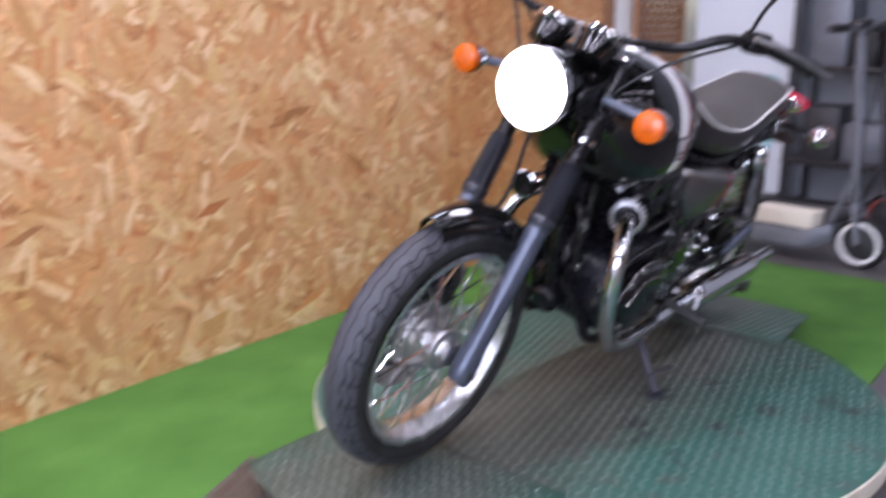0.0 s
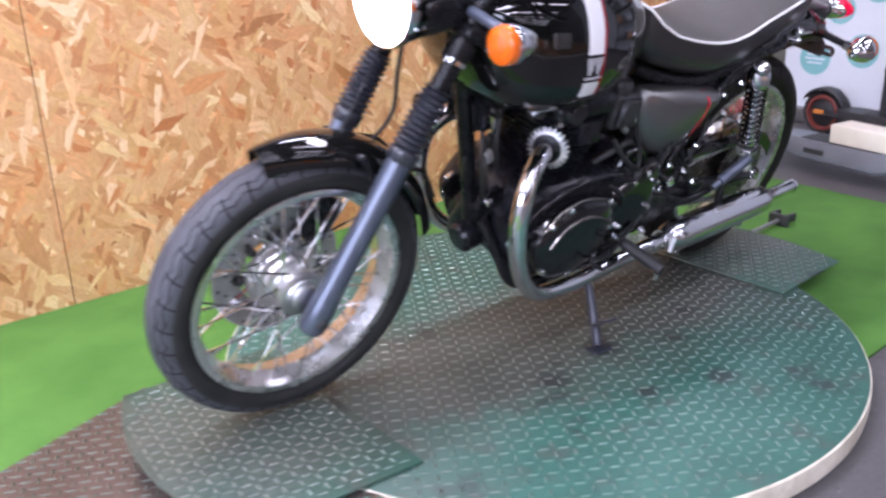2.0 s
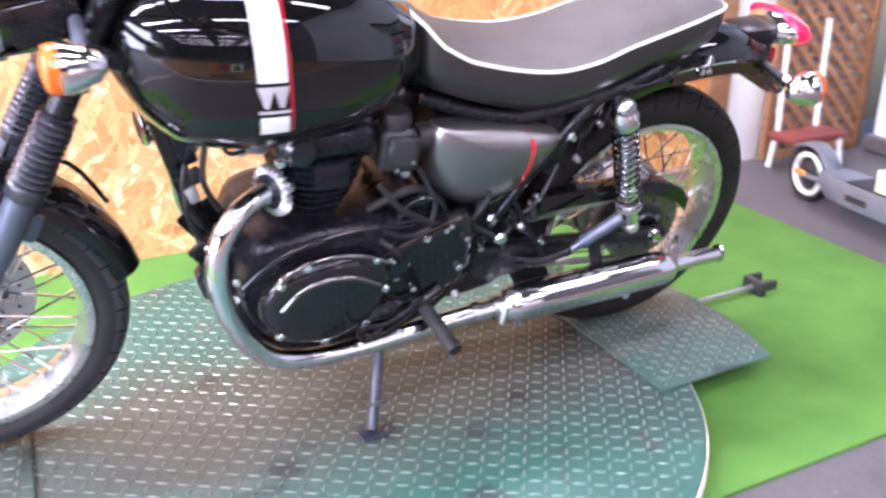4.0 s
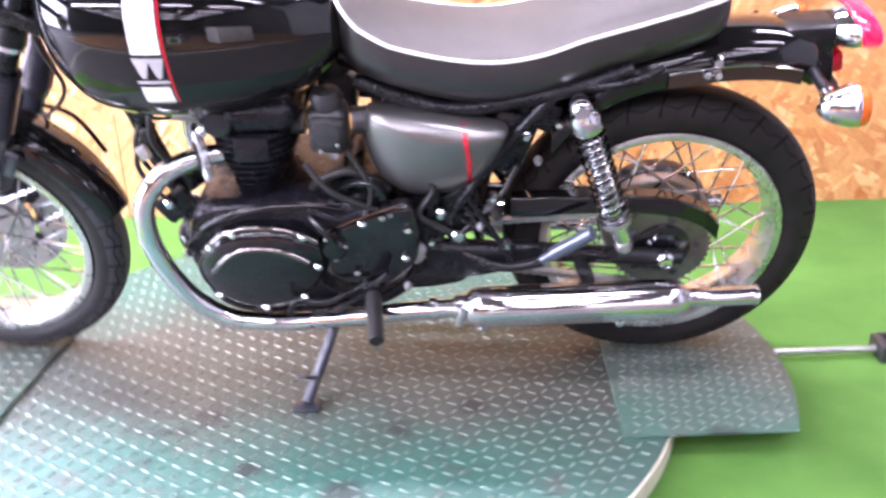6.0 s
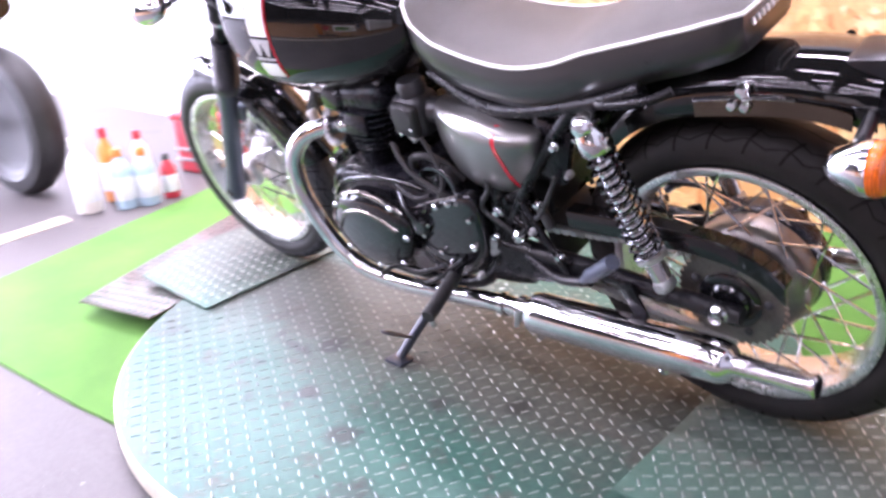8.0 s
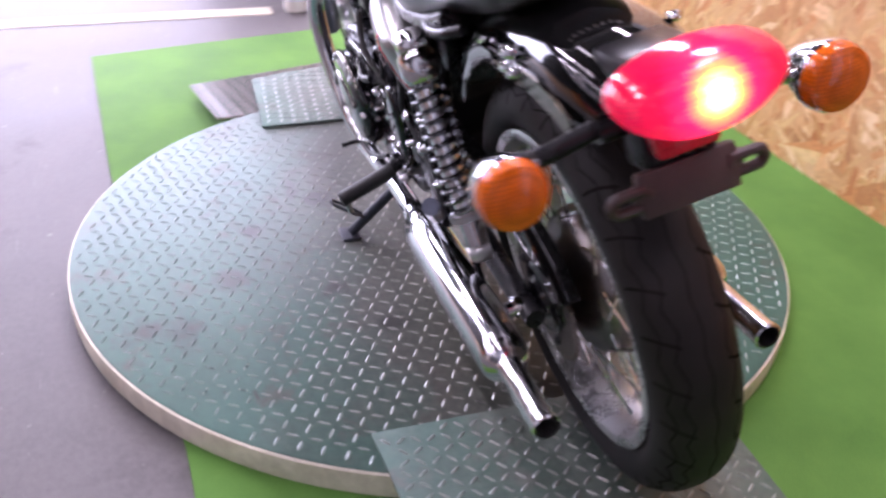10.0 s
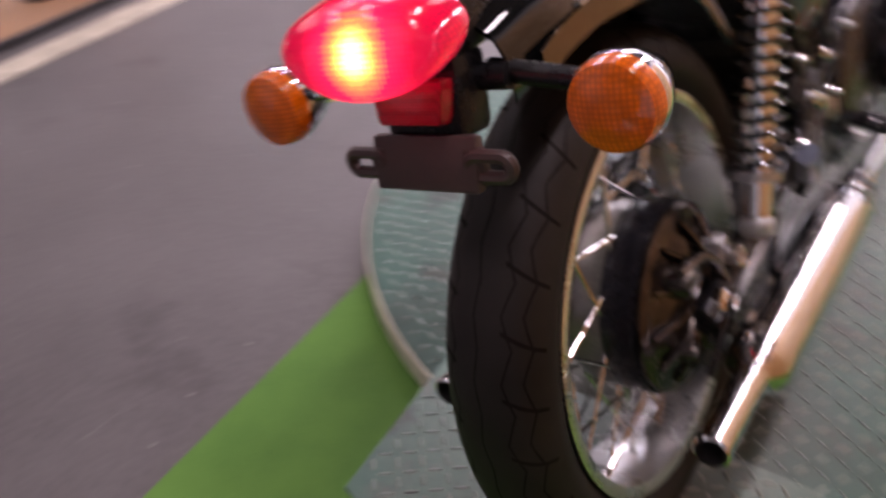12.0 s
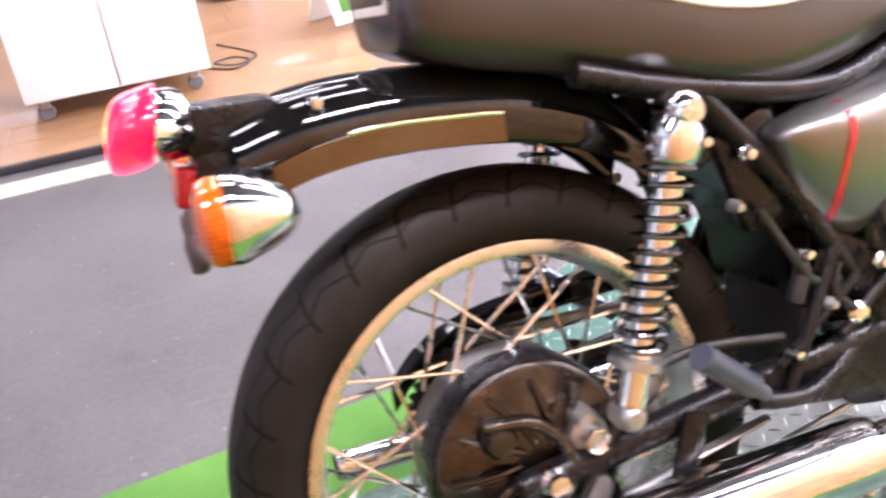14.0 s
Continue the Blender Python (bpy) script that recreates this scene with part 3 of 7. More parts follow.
for x, y in TUBES + [(x, y) for x in (-1.5, 0.3, 2.1, 3.9, 5.7) for y in (7.2, 9.2, 11.2, 13.2)]:
    if lamp_one is None:
        lamp_one = thing("ceiling_light", "white ceiling fixture with a long bright tube", "ceiling light", "ceiling tubes", m=pose(x, y, CEIL))
        part("housing", box(B(), (0, 0, -0.035), (1.25, 0.16, 0.07), 0.01), CABINET_WHITE, lamp_one)
        part("tube", tube(B(), [(-0.57, 0, -0.085), (0.57, 0, -0.085)], 0.014, 10), TUBE_GLOW, lamp_one, "bright fluorescent tube")
    else:
        copy_thing(lamp_one, pose(x, y, CEIL))

# raised tan wooden floor across the aisle, with its dark edge and a white line
wood = thing("wood_floor", "tan wooden board floor of the showroom area", "floor", kind="structure")
random.seed(4)
yy = 2.362
while yy < 6.3:
    xx = -2.4 - random.random() * 1.2
    while xx < 4.4:
        ln = 1.8
        a, b = max(xx, -2.4), min(xx + ln, 4.4)
        if b > a + 0.05:
            part("plank", box(B(), ((a + b) / 2, yy + 0.089, FLOOR + 0.014), (b - a - 0.001, 0.1772, 0.028), 0.0007, seg=1), WOOD_FLOOR, wood)
        xx += ln
    yy += 0.178
solid("trim", box(B(), (1.0, 2.350, FLOOR + 0.0145), (6.8, 0.020, 0.029), 0.005), DARK_METAL, "black rubber edging of the wooden floor", "edging", kind="structure")
solid("floor_line", box(B(), (1.0, 2.210, FLOOR + 0.001), (6.8, 0.115, 0.003)), LINE_WHITE, "worn white painted line on concrete", "floor line", kind="structure")
solid("floor_line", box(B(), (2.668, 1.17, FLOOR + 0.0012), (0.095, 2.00, 0.0034)), LINE_WHITE, "worn cream line painted across the concrete", "floor line", kind="structure")

# green mat under the turntable
mat_outline = [(2.23, 0.865), (1.3, 0.812), (0.2, 0.700), (-0.4, 0.672), (-1.10, 0.63), (-1.10, -1.131), (2.58, -0.995)]
solid("floor_mat", slab(B(), mat_outline, FLOOR, FLOOR + 0.007, 0.002), MAT_GREEN, "bright green thin floor mat under the turntable", "floor mat", kind="structure")

# ---- turntable ----
CX, CY, CR = 0.752, 0.086, 0.809


def treads(area_test, bounds, pitch, turn, size, z):
    """Raised diamond bars in alternating directions, as one mesh."""
    x0, x1, y0, y1 = bounds
    verts, faces = [], []
    ln, wd, ht = size
    c, s = math.cos(turn), math.sin(turn)
    cx, cy = (x0 + x1) / 2, (y0 + y1) / 2
    reach = math.hypot(x1 - x0, y1 - y0) / 2
    k = int(reach / pitch) + 1
    for i in range(-k, k + 1):
        for j in range(-k, k + 1):
            u, v = i * pitch, j * pitch
            px, py = cx + u * c - v * s, cy + u * s + v * c
            if not area_test(px, py):
                continue
            a = turn + (math.pi / 4 if (i + j) % 2 else -math.pi / 4)
            ca, sa = math.cos(a), math.sin(a)
            n0 = len(verts)
            for qx, qy, qz in ((-ln, 0, 0), (-ln * 0.5, wd, 0), (ln * 0.5, wd, 0), (ln, 0, 0), (ln * 0.5, -wd, 0), (-ln * 0.5, -wd, 0), (-ln * 0.55, 0, ht), (ln * 0.55, 0, ht)):
                verts.append((px + qx * ca - qy * sa, py + qx * sa + qy * ca, z + qz))
            faces += [[n0 + q for q in f] for f in ((0, 6, 1), (1, 6, 7, 2), (2, 7, 3), (3, 7, 4), (4, 7, 6, 5), (5, 6, 0))]
    me = bpy.data.meshes.new("tread")
    me.from_pydata(verts, [], faces)
    me.update()
    return me


turntable = thing("turntable", "round green checker-plate turntable with a scuffed white rim", "turntable", m=pose(CX, CY, 0))
deck = part("deck", lathe(B(), [(0.01, -0.012), (CR - 0.006, -0.012), (CR - 0.004, -0.003), (CR - 0.008, 0.0), (0.01, 0.0)], seg=128, axis=(0, 0, 1)), PLATE_GREEN, turntable)
part("rim", lathe(B(), [(CR - 0.03, FLOOR + 0.008), (CR, FLOOR + 0.008), (CR + 0.002, -0.03), (CR, -0.006), (CR - 0.004, -0.0035), (CR - 0.03, -0.0035)], seg=128, axis=(0, 0, 1), caps=False, closed=True), RIM_WHITE, turntable, "scuffed white painted rim")
tm = treads(lambda x, y: math.hypot(x, y) < CR - 0.02, (-CR, CR, -CR, CR), 0.0290, radians(14), (0.0125, 0.0025, 0.0016), 0.0)
tm.materials.append(TREAD_STEEL)
tagged(part("tread", tm, None, deck), kind="stuff")


def inside(poly, x, y, m):
    """Whether x, y lies in a convex outline, m from its edges."""
    n = len(poly)
    for k in range(n):
        (ax, ay), (bx, by) = poly[k], poly[(k + 1) % n]
        d = ((bx - ax) * (y - ay) - (by - ay) * (x - ax)) / math.hypot(bx - ax, by - ay)
        if d < m:
            return False
    return True


def checker_plate(name, label, outline, z, mat, turn, pitch, tilt=None):
    ob = solid(name, slab(B(), outline, z, z + 0.004, 0.001), mat, label, "steel plate")
    xs, ys = [p[0] for p in outline], [p[1] for p in outline]
    me = treads(lambda x, y: inside(outline, x, y, 0.012), (min(xs), max(xs), min(ys), max(ys)), pitch, turn, (0.0118, 0.0027, 0.0018), z + 0.004)
    me.materials.append(TREAD_STEEL if mat is not PLATE_BROWN else PLATE_GREY)
    tagged(part("tread", me, None, ob), kind="stuff")
    return ob


def arc_end(xc, y0, y1, bulge, n=9):
    return [(xc + bulge * (1 - (2 * k / (n - 1) - 1) ** 2), y0 + (y1 - y0) * k / (n - 1)) for k in range(n)]


front_plate = [(1.375, -0.26)] + arc_end(1.735, -0.262, 0.375, 0.075) + [(1.37, 0.395)]
checker_plate("front_plate", "loose grey-green checker plate under the front tyre", front_plate, 0.0045, PLATE_GREY, radians(40), 0.0255)
rear_plate = [(0.095, 0.405)] + [(-x, y) for x, y in arc_end(0.245, 0.385, -0.185, 0.05)] + [(0.095, -0.20)]
checker_plate("rear_plate", "loose grey-green checker plate under the rear tyre", rear_plate, 0.0025, PLATE_GREY, radians(-8), 0.0255)


def bent_sheet():
    """Brown plate that slopes from the turntable to the mat."""
    bm = B()
    a, b, c, d = Vector((2.085, -0.19, -0.046)), Vector((1.655, -0.36, -0.040)), Vector((1.47, 0.51, 0.0)), Vector((1.76, 0.565, -0.004))
    top = []
    for i in range(9):
        row = []
        for j in range(9):
            u, v = i / 8, j / 8
            p = (a * (1 - v) + d * v) * (1 - u) + (b * (1 - v) + c * v) * u
            p.x += 0.035 * math.sin(math.pi * v) * (1 - u)
            p.z -= 0.016 * math.sin(math.pi * v) * (1 - u)
            row.append(p)
        top.append(row)
    for off in (0.0, -0.004):
        vs = [[bm.verts.new(p + Vector((0, 0, off))) for p in r] for r in top]
        for i in range(8):
            for j in range(8):
                bm.faces.new((vs[i][j], vs[i + 1][j], vs[i + 1][j + 1], vs[i][j + 1]))
    bmesh.ops.bridge_loops(bm, edges=[e for e in bm.edges if e.is_boundary])
    ob = solid("ramp_plate", bm, PLATE_BROWN, "brown bent checker-plate ramp lying against the turntable", "steel plate")
    verts, faces = [], []
    for i in range(26):
        for j in range(44):
            u, v = (i + 0.5) / 26, (j + 0.5) / 44
            p = (a * (1 - v) + d * v) * (1 - u) + (b * (1 - v) + c * v) * u
            p.x += 0.035 * math.sin(math.pi * v) * (1 - u)
            p.z -= 0.016 * math.sin(math.pi * v) * (1 - u)
            if (i + j) % 2:
                continue
            al = (math.pi / 4 if (j % 2) else -math.pi / 4) + 0.35
            ca, sa = math.cos(al), math.sin(al)
            n0 = len(verts)
            for qx, qy, qz in ((-0.0145, 0, 0), (0, 0.0036, 0), (0.0145, 0, 0), (0, -0.0036, 0), (-0.006, 0, 0.0022), (0.006, 0, 0.0022)):
                verts.append((p.x + qx * ca - qy * sa, p.y + qx * sa + qy * ca, p.z + qz))
            faces += [[n0 + q for q in f] for f in ((0, 4, 1), (1, 4, 5), (1, 5, 2), (2, 5, 3), (3, 5, 4), (3, 4, 0))]
    me = bpy.data.meshes.new("tread")
    me.from_pydata(verts, [], faces)
    me.materials.append(PLATE_GREY)
    tagged(part("tread", me, None, ob), kind="stuff")


bent_sheet()

# pull bar on the mat behind the turntable
bar = thing("turntable_bar", "steel pull bar with a tee end on the mat", "bar", m=pose(0, 0, FLOOR + 0.007))
part("rod", tube(B(), [(-0.03, 0.022, 0.020), (-0.57, -0.012, 0.020)], 0.008, 12), DULL_ALLOY, bar)
bm = B()
box(bm, (-0.568, -0.012, 0.022), (0.022, 0.075, 0.043), 0.004)
box(bm, (-0.593, 0.018, 0.030), (0.05, 0.014, 0.03), 0.003)
box(bm, (-0.593, -0.042, 0.030), (0.05, 0.014, 0.03), 0.003)
part("tee_bracket", bm, DARK_METAL, bar)


# ---- the motorcycle: built upright, x ahead and y to its left, then leant on its side stand ----
LEAN = 15.0
bike = thing("motorcycle", "black retro motorcycle with white tank stripe, leaning on side stand", "motorcycle", m=pose(0, 0, 0, -LEAN, 0, 0))


def mirrored(p):
    return [(x, -y, z) for x, y, z in p]


def wheel(name, centre, r_out, r_rim, width, rubber, label, hub_prof):
    hub = part(name, lathe(B(), hub_prof, seg=40), ALLOY if name == "front_wheel" else HUB_METAL, bike, label, centre)
    w = width / 2
    t = r_out - r_rim
    prof = []
    for k in range(19):
        a = math.pi * (k / 18 - 0.5)
        sa, ca = math.sin(a), math.cos(a)
        y = w * math.copysign(abs(sa) ** 0.88, sa)
        prof.append((r_rim + t * (0.26 + 0.74 * abs(ca) ** 0.80), y))
    prof = [(r_rim - 0.006, -w * 0.66), (r_rim + 0.006, -w * 0.80)] + prof + [(r_rim + 0.006, w * 0.80), (r_rim - 0.006, w * 0.66)]
    part("tyre", lathe(B(), prof, seg=96, caps=False), rubber, hub, "black tyre with winding tread grooves", sharp=60)
    rw = w * 0.80
    rim = [(r_rim + 0.001, -rw), (r_rim + 0.003, -rw - 0.004), (r_rim - 0.004, -rw - 0.006), (r_rim - 0.013, -rw - 0.003), (r_rim - 0.018, -rw * 0.60), (r_rim - 0.026, 0),
           (r_rim - 0.018, rw * 0.60), (r_rim - 0.013, rw + 0.003), (r_rim - 0.004, rw + 0.006), (r_rim + 0.003, rw + 0.004), (r_rim + 0.001, rw), (r_rim - 0.008, rw * 0.5), (r_rim - 0.008, -rw * 0.5)]
    part("rim", lathe(B(), rim, seg=96, caps=False, closed=True), RIM_ALLOY, hub, "polished alloy rim")
    n = 40
    for k in range(n):
        side = 1 if k % 2 else -1
        lay = 1 if (k // 2) % 2 else -1
        a0 = 2 * math.pi * k / n
        a1 = a0 + lay * radians(38)
        hr, hy = hub_spec[name]
        p0 = Vector((hr * math.cos(a1), side * hy, hr * math.sin(a1)))
        p1 = Vector(((r_rim - 0.018) * math.cos(a0), side * 0.008, (r_rim - 0.018) * math.sin(a0)))
        bm = B()
        tube(bm, [p0, p1], 0.0024, 6)
        e = (p1 - p0).normalized()
        tube(bm, [p1 - e * 0.016, p1 + e * 0.004], 0.0034, 6)
        part("spoke", bm, CHROME, hub)
    return hub


hub_spec = {"front_wheel": (0.060, 0.034), "rear_wheel": (0.110, 0.030)}
FW, RW = (1.460, 0, 0.327), (0.0, 0, 0.338)
front_hub = wheel("front_wheel", FW, 0.309, 0.2385, 0.096, FRONT_TYRE, "spoked front wheel with polished alloy rim", [
    (0.012, -0.085), (0.026, -0.085), (0.030, -0.062), (0.078, -0.060), (0.083, -0.055), (0.083, -0.042), (0.079, -0.038), (0.070, -0.036), (0.068, -0.026), (0.058, -0.022), (0.055, -0.010), (0.045, -0.006), (0.039, 0.004), (0.036, 0.024), (0.040, 0.027),
    (0.049, 0.029), (0.050, 0.033), (0.050, 0.039), (0.046, 0.042), (0.038, 0.043), (0.036, 0.047), (0.030, 0.048), (0.030, 0.062), (0.022, 0.066), (0.010, 0.066)])
disc = B()
lathe(disc, [(0.085, -0.066), (0.148, -0.066), (0.148, -0.071), (0.085, -0.071)], seg=64, caps=False, closed=True)
part("brake_disc", disc, DULL_ALLOY, front_hub, "drilled steel brake disc")
# dark discs laid on the face in place of shaded drill holes
bm = B()
for k in range(45):
    a, r = 2 * math.pi * k / 45, 0.104 + 0.016 * (k % 3)
    lathe(bm, [(0.0038, -0.0655), (0.0001, -0.0655)], (r * math.cos(a), 0, r * math.sin(a)), (0, 1, 0), 8)
tagged(part("hole_dots", bm, RUBBER, front_hub), kind="stuff")
for k in range(8):
    a = 2 * math.pi * k / 8
    part("disc_bolt", lathe(B(), [(0.009, -0.062), (0.009, -0.052), (0.006, -0.049), (0.001, -0.049)], (0.092 * math.cos(a), 0, 0.092 * math.sin(a)), (0, 1, 0), 10), DARK_METAL, front_hub)
for k in range(5):
    a = 2 * math.pi * k / 5
    bm = B()
    box(bm, (0.075 * math.cos(a), -0.062, 0.075 * math.sin(a)), (0.05, 0.008, 0.022), 0.003, (0, -math.degrees(a), 0))
    part("disc_arm", bm, DARK_METAL, front_hub)
rear_hub = wheel("rear_wheel", RW, 0.3255, 0.2455, 0.120, REAR_TYRE, "spoked rear wheel with polished alloy rim", [
    (0.012, -0.068), (0.106, -0.068), (0.113, -0.064), (0.115, -0.056), (0.115, -0.028), (0.116, -0.022), (0.116, 0.006), (0.113, 0.018), (0.106, 0.028), (0.094, 0.036), (0.078, 0.042),
    (0.060, 0.052), (0.034, 0.060), (0.030, 0.080), (0.012, 0.080)])
part("drum_band", lathe(B(), [(0.112, -0.0675), (0.118, -0.066), (0.1195, -0.060), (0.1195, -0.030), (0.118, -0.026), (0.1155, -0.024)], seg=56, caps=False), ENGINE_BLACK, rear_hub, "black band round the brake drum")
# rear drum plate, its lever and rod on the right
bm = B()
lathe(bm, [(0.014, -0.098), (0.040, -0.098), (0.062, -0.094), (0.080, -0.090), (0.090, -0.082), (0.104, -0.080), (0.112, -0.078), (0.116, -0.074), (0.116, -0.069), (0.02, -0.0685)], seg=56)
part("drum_plate", bm, DRUM_METAL, rear_hub, "dark ribbed brake drum plate")
for k in range(7):
    a = 2 * math.pi * k / 7 + 0.3
    bm = B()
    box(bm, (0.052 * math.cos(a), -0.098, 0.052 * math.sin(a)), (0.05, 0.006, 0.007), 0.002, (0, -math.degrees(a), 0))
    part("drum_web", bm, DRUM_METAL, rear_hub)
bm = B()
lathe(bm, [(0.010, -0.120), (0.016, -0.120), (0.018, -0.100), (0.010, -0.100)], (0.055, 0, -0.035), (0, 1, 0), 16)
tube(bm, [(0.055, -0.112, -0.035), (0.085, -0.112, -0.10)], 0.007, 8, flat=0.6)
tube(bm, [(0.085, -0.112, -0.10), (0.45, -0.105, -0.06)], 0.004, 8)
part("brake_lever", bm, DULL_ALLOY, rear_hub)
for k in range(12):
    a = 2 * math.pi * k / 12
    part("cooling_rib", tube(B(), spline([(0.030 * math.cos(a), -0.100, 0.030 * math.sin(a)), (0.060 * math.cos(a + 0.25), -0.103, 0.060 * math.sin(a + 0.25)), (0.100 * math.cos(a + 0.42), -0.082, 0.100 * math.sin(a + 0.42))], 4), 0.0040, 8), DRUM_METAL, rear_hub)
part("cam_spindle", lathe(B(), [(0.022, -0.098), (0.022, -0.112), (0.014, -0.116), (0.014, -0.128), (0.001, -0.129)], (0.055, 0, 0.030), (0, 1, 0), 16), DULL_ALLOY, rear_hub)
part("return_spring", tube(B(), [(0.055 + 0.013 * math.cos(k * 0.9), -0.114 - 0.0008 * k, 0.030 + 0.013 * math.sin(k * 0.9)) for k in range(28)], 0.0022, 6), CHROME, rear_hub)
bm = B()
tube(bm, spline([(-0.06, -0.105, 0.075), (0.0, -0.112, 0.062), (0.03, -0.118, 0.01), (0.0, -0.118, -0.05), (-0.03, -0.112, -0.09)], 5), 0.007, 10)
part("drum_rib", bm, DRUM_METAL, rear_hub)
bm = B()
tube(bm, spline([(0.02, -0.115, -0.06), (0.07, -0.125, 0.02), (0.12, -0.122, 0.075), (0.20, -0.115, 0.085), (0.32, -0.11, 0.06)], 6), 0.006, 10)
part("breather_hose", bm, RUBBER, rear_hub)
bm = B()
tube(bm, [(0.04, -0.100, -0.075), (0.30, -0.095, -0.045)], 0.008, 10, flat=0.5)
part("torque_rod", bm, DULL_ALLOY, rear_hub)
for k, (x, z, r) in enumerate(((-0.045, 0.055, 0.020), (0.055, 0.045, 0.015), (-0.062, -0.03, 0.013), (0.02, -0.075, 0.014), (0.075, -0.05, 0.012))):
    bm = B()
    lathe(bm, [(r, -0.080), (r, -0.108), (r * 0.75, -0.116), (0.001, -0.117)], (x, 0, z), (0, 1, 0), 14)
    part("drum_boss", bm, DULL_ALLOY if k % 2 else DRUM_METAL, rear_hub)
# sprocket and chain on the left
bm = B()
ps = []
for k in range(84):
    a = 2 * math.pi * k / 84
    ps.append((0.098 + (0.004 if k % 2 else -0.004), a))
secs = [[Vector((r * math.cos(a), y, r * math.sin(a))) for r, a in ps] for y in (0.074, 0.081)]
rings(bm, secs)
part("sprocket", bm, SPROCKET_STEEL, rear_hub, "dusty steel toothed rear sprocket")
bm = B()
for k in range(5):
    a = 2 * math.pi * k / 5 + 0.5
    lathe(bm, [(0.008, 0.08), (0.008, 0.086), (0.005, 0.088), (0.001, 0.088)], (0.070 * math.cos(a), 0, 0.070 * math.sin(a)), (0, 1, 0), 8)
tagged(part("sprocket_bolts", bm, DARK_METAL, rear_hub), kind="stuff")
part("sprocket_carrier", lathe(B(), [(0.057, 0.080), (0.058, 0.085), (0.052, 0.089), (0.036, 0.088), (0.030, 0.094), (0.001, 0.095)], (0, 0, 0), (0, 1, 0), 32), GLOSS_CASE, rear_hub)

# axle ends
for s in (1, -1):
    bm = B()
    lathe(bm, [(0.017, 0.118 * s), (0.017, 0.128 * s), (0.012, 0.133 * s), (0.012, 0.142 * s), (0.001, 0.143 * s)], RW, (0, 1, 0), 12)
    part("axle_nut", bm, CHROME, bike)

# ---- front end ----
RAKE = 27.0
FD = Vector((-math.sin(radians(RAKE)), 0, math.cos(radians(RAKE))))


def fork_pt(z, y):
    p = Vector((1.462, y, 0.306))
    return p + FD * ((z - 0.306) / FD.z)


for s in (1, -1):
    y = 0.098 * s
    bm = B()
    a, b = fork_pt(0.290, y), fork_pt(0.640, y)
    tube(bm, [a - FD * 0.012, a, a + FD * 0.05, a + FD * 0.09, b - FD * 0.02, b], [0.022, 0.029, 0.029, 0.0255, 0.0255, 0.028], 20)
    leg = part("fork_leg", bm, FORK_PAINT, bike, "blue-grey painted fork slider")
    bm = B()
    lathe(bm, [(0.014, 0), (0.014, 0.006), (0.009, 0.010), (0.001, 0.010)], fork_pt(0.306, y) + Vector((0, 0.022 * s, 0)), (0, s, 0), 16)
    part("axle_cap", bm, DARK_METAL, leg)
    bm = B()
    box(bm, fork_pt(0.56, y) + Vector((-0.035, -0.012 * s, 0)), (0.03, 0.016, 0.05), 0.004, (0, -RAKE, 0))
    part("fork_lug", bm, FORK_PAINT, leg)
    # bellows
    bm = B()
    pts, rs = [], []
    n = 11
    for k in range(n * 4 + 1):
        u = k / (n * 4)
        pts.append(fork_pt(0.648 + 0.118 * u, y))
        rs.append((0.0335, 0.0315, 0.0250, 0.0290)[k % 4] - 0.003 * u)
    pts = [fork_pt(0.626, y), fork_pt(0.628, y), fork_pt(0.642, y)] + pts
    rs = [0.027, 0.0305, 0.0305] + rs
    tube(bm, pts, rs, 22)
    part("fork_gaiter", bm, GAITER, bike, "black ribbed rubber fork gaiter", sharp=80)
    bm = B()
    tube(bm, [fork_pt(0.755, y), fork_pt(0.985, y)], 0.021, 20)
    tube(bm, [fork_pt(0.822, y), fork_pt(0.855, y)], 0.028, 20)
    part("fork_tube", bm, BLACK_SATIN, bike)
    bm = B()
    tube(bm, [fork_pt(0.815, y), fork_pt(0.823, y)], 0.0285, 20)
    part("fork_ring", bm, CHROME, bike)
    bm = B()
    tube(bm, [fork_pt(0.985, y), fork_pt(1.003, y)], [0.016, 0.014], 12)
    part("fork_cap", bm, CHROME, bike)
bm = B()
for z, th in ((0.865, 0.030), (0.975, 0.024)):
    c = fork_pt(z, 0) + Vector((-0.02, 0, 0))
    box(bm, c, (0.085, 0.250, th), 0.010, (0, -RAKE, 0), 3)
tube(bm, [fork_pt(0.85, 0) + Vector((-0.05, 0, 0)), fork_pt(0.99, 0) + Vector((-0.05, 0, 0))], 0.030, 20)
part("triple_clamp", bm, BLACK_SATIN, bike)
for y in (0.098, -0.098):
    bm = B()
    tube(bm, [fork_pt(0.848, y) + Vector((0.012, 0, 0)), fork_pt(0.848, y) + Vector((0.034, 0, 0.004))], 0.006, 8)
    part("clamp_bolt", bm, CHROME, bike)

# headlight
HL = Vector((1.287, 0, 0.917))
ax = Vector((1, 0, -0.06)).normalized()
bm = B()
lathe(bm, [(0.02, -0.125), (0.050, -0.115), (0.072, -0.090), (0.084, -0.050), (0.088, 0.0), (0.086, 0.004)], HL, ax, 40)
headlight = part("headlight", bm, BLACK_PAINT, bike, "round black headlight, switched on")
bm = B()
lathe(bm, [(0.086, 0.0), (0.092, 0.002), (0.094, 0.012), (0.092, 0.024), (0.0875, 0.025), (0.087, 0.014)], HL, ax, 48, caps=False, closed=True)
part("bezel", bm, CHROME, headlight, "chrome headlight ring")
bm = B()
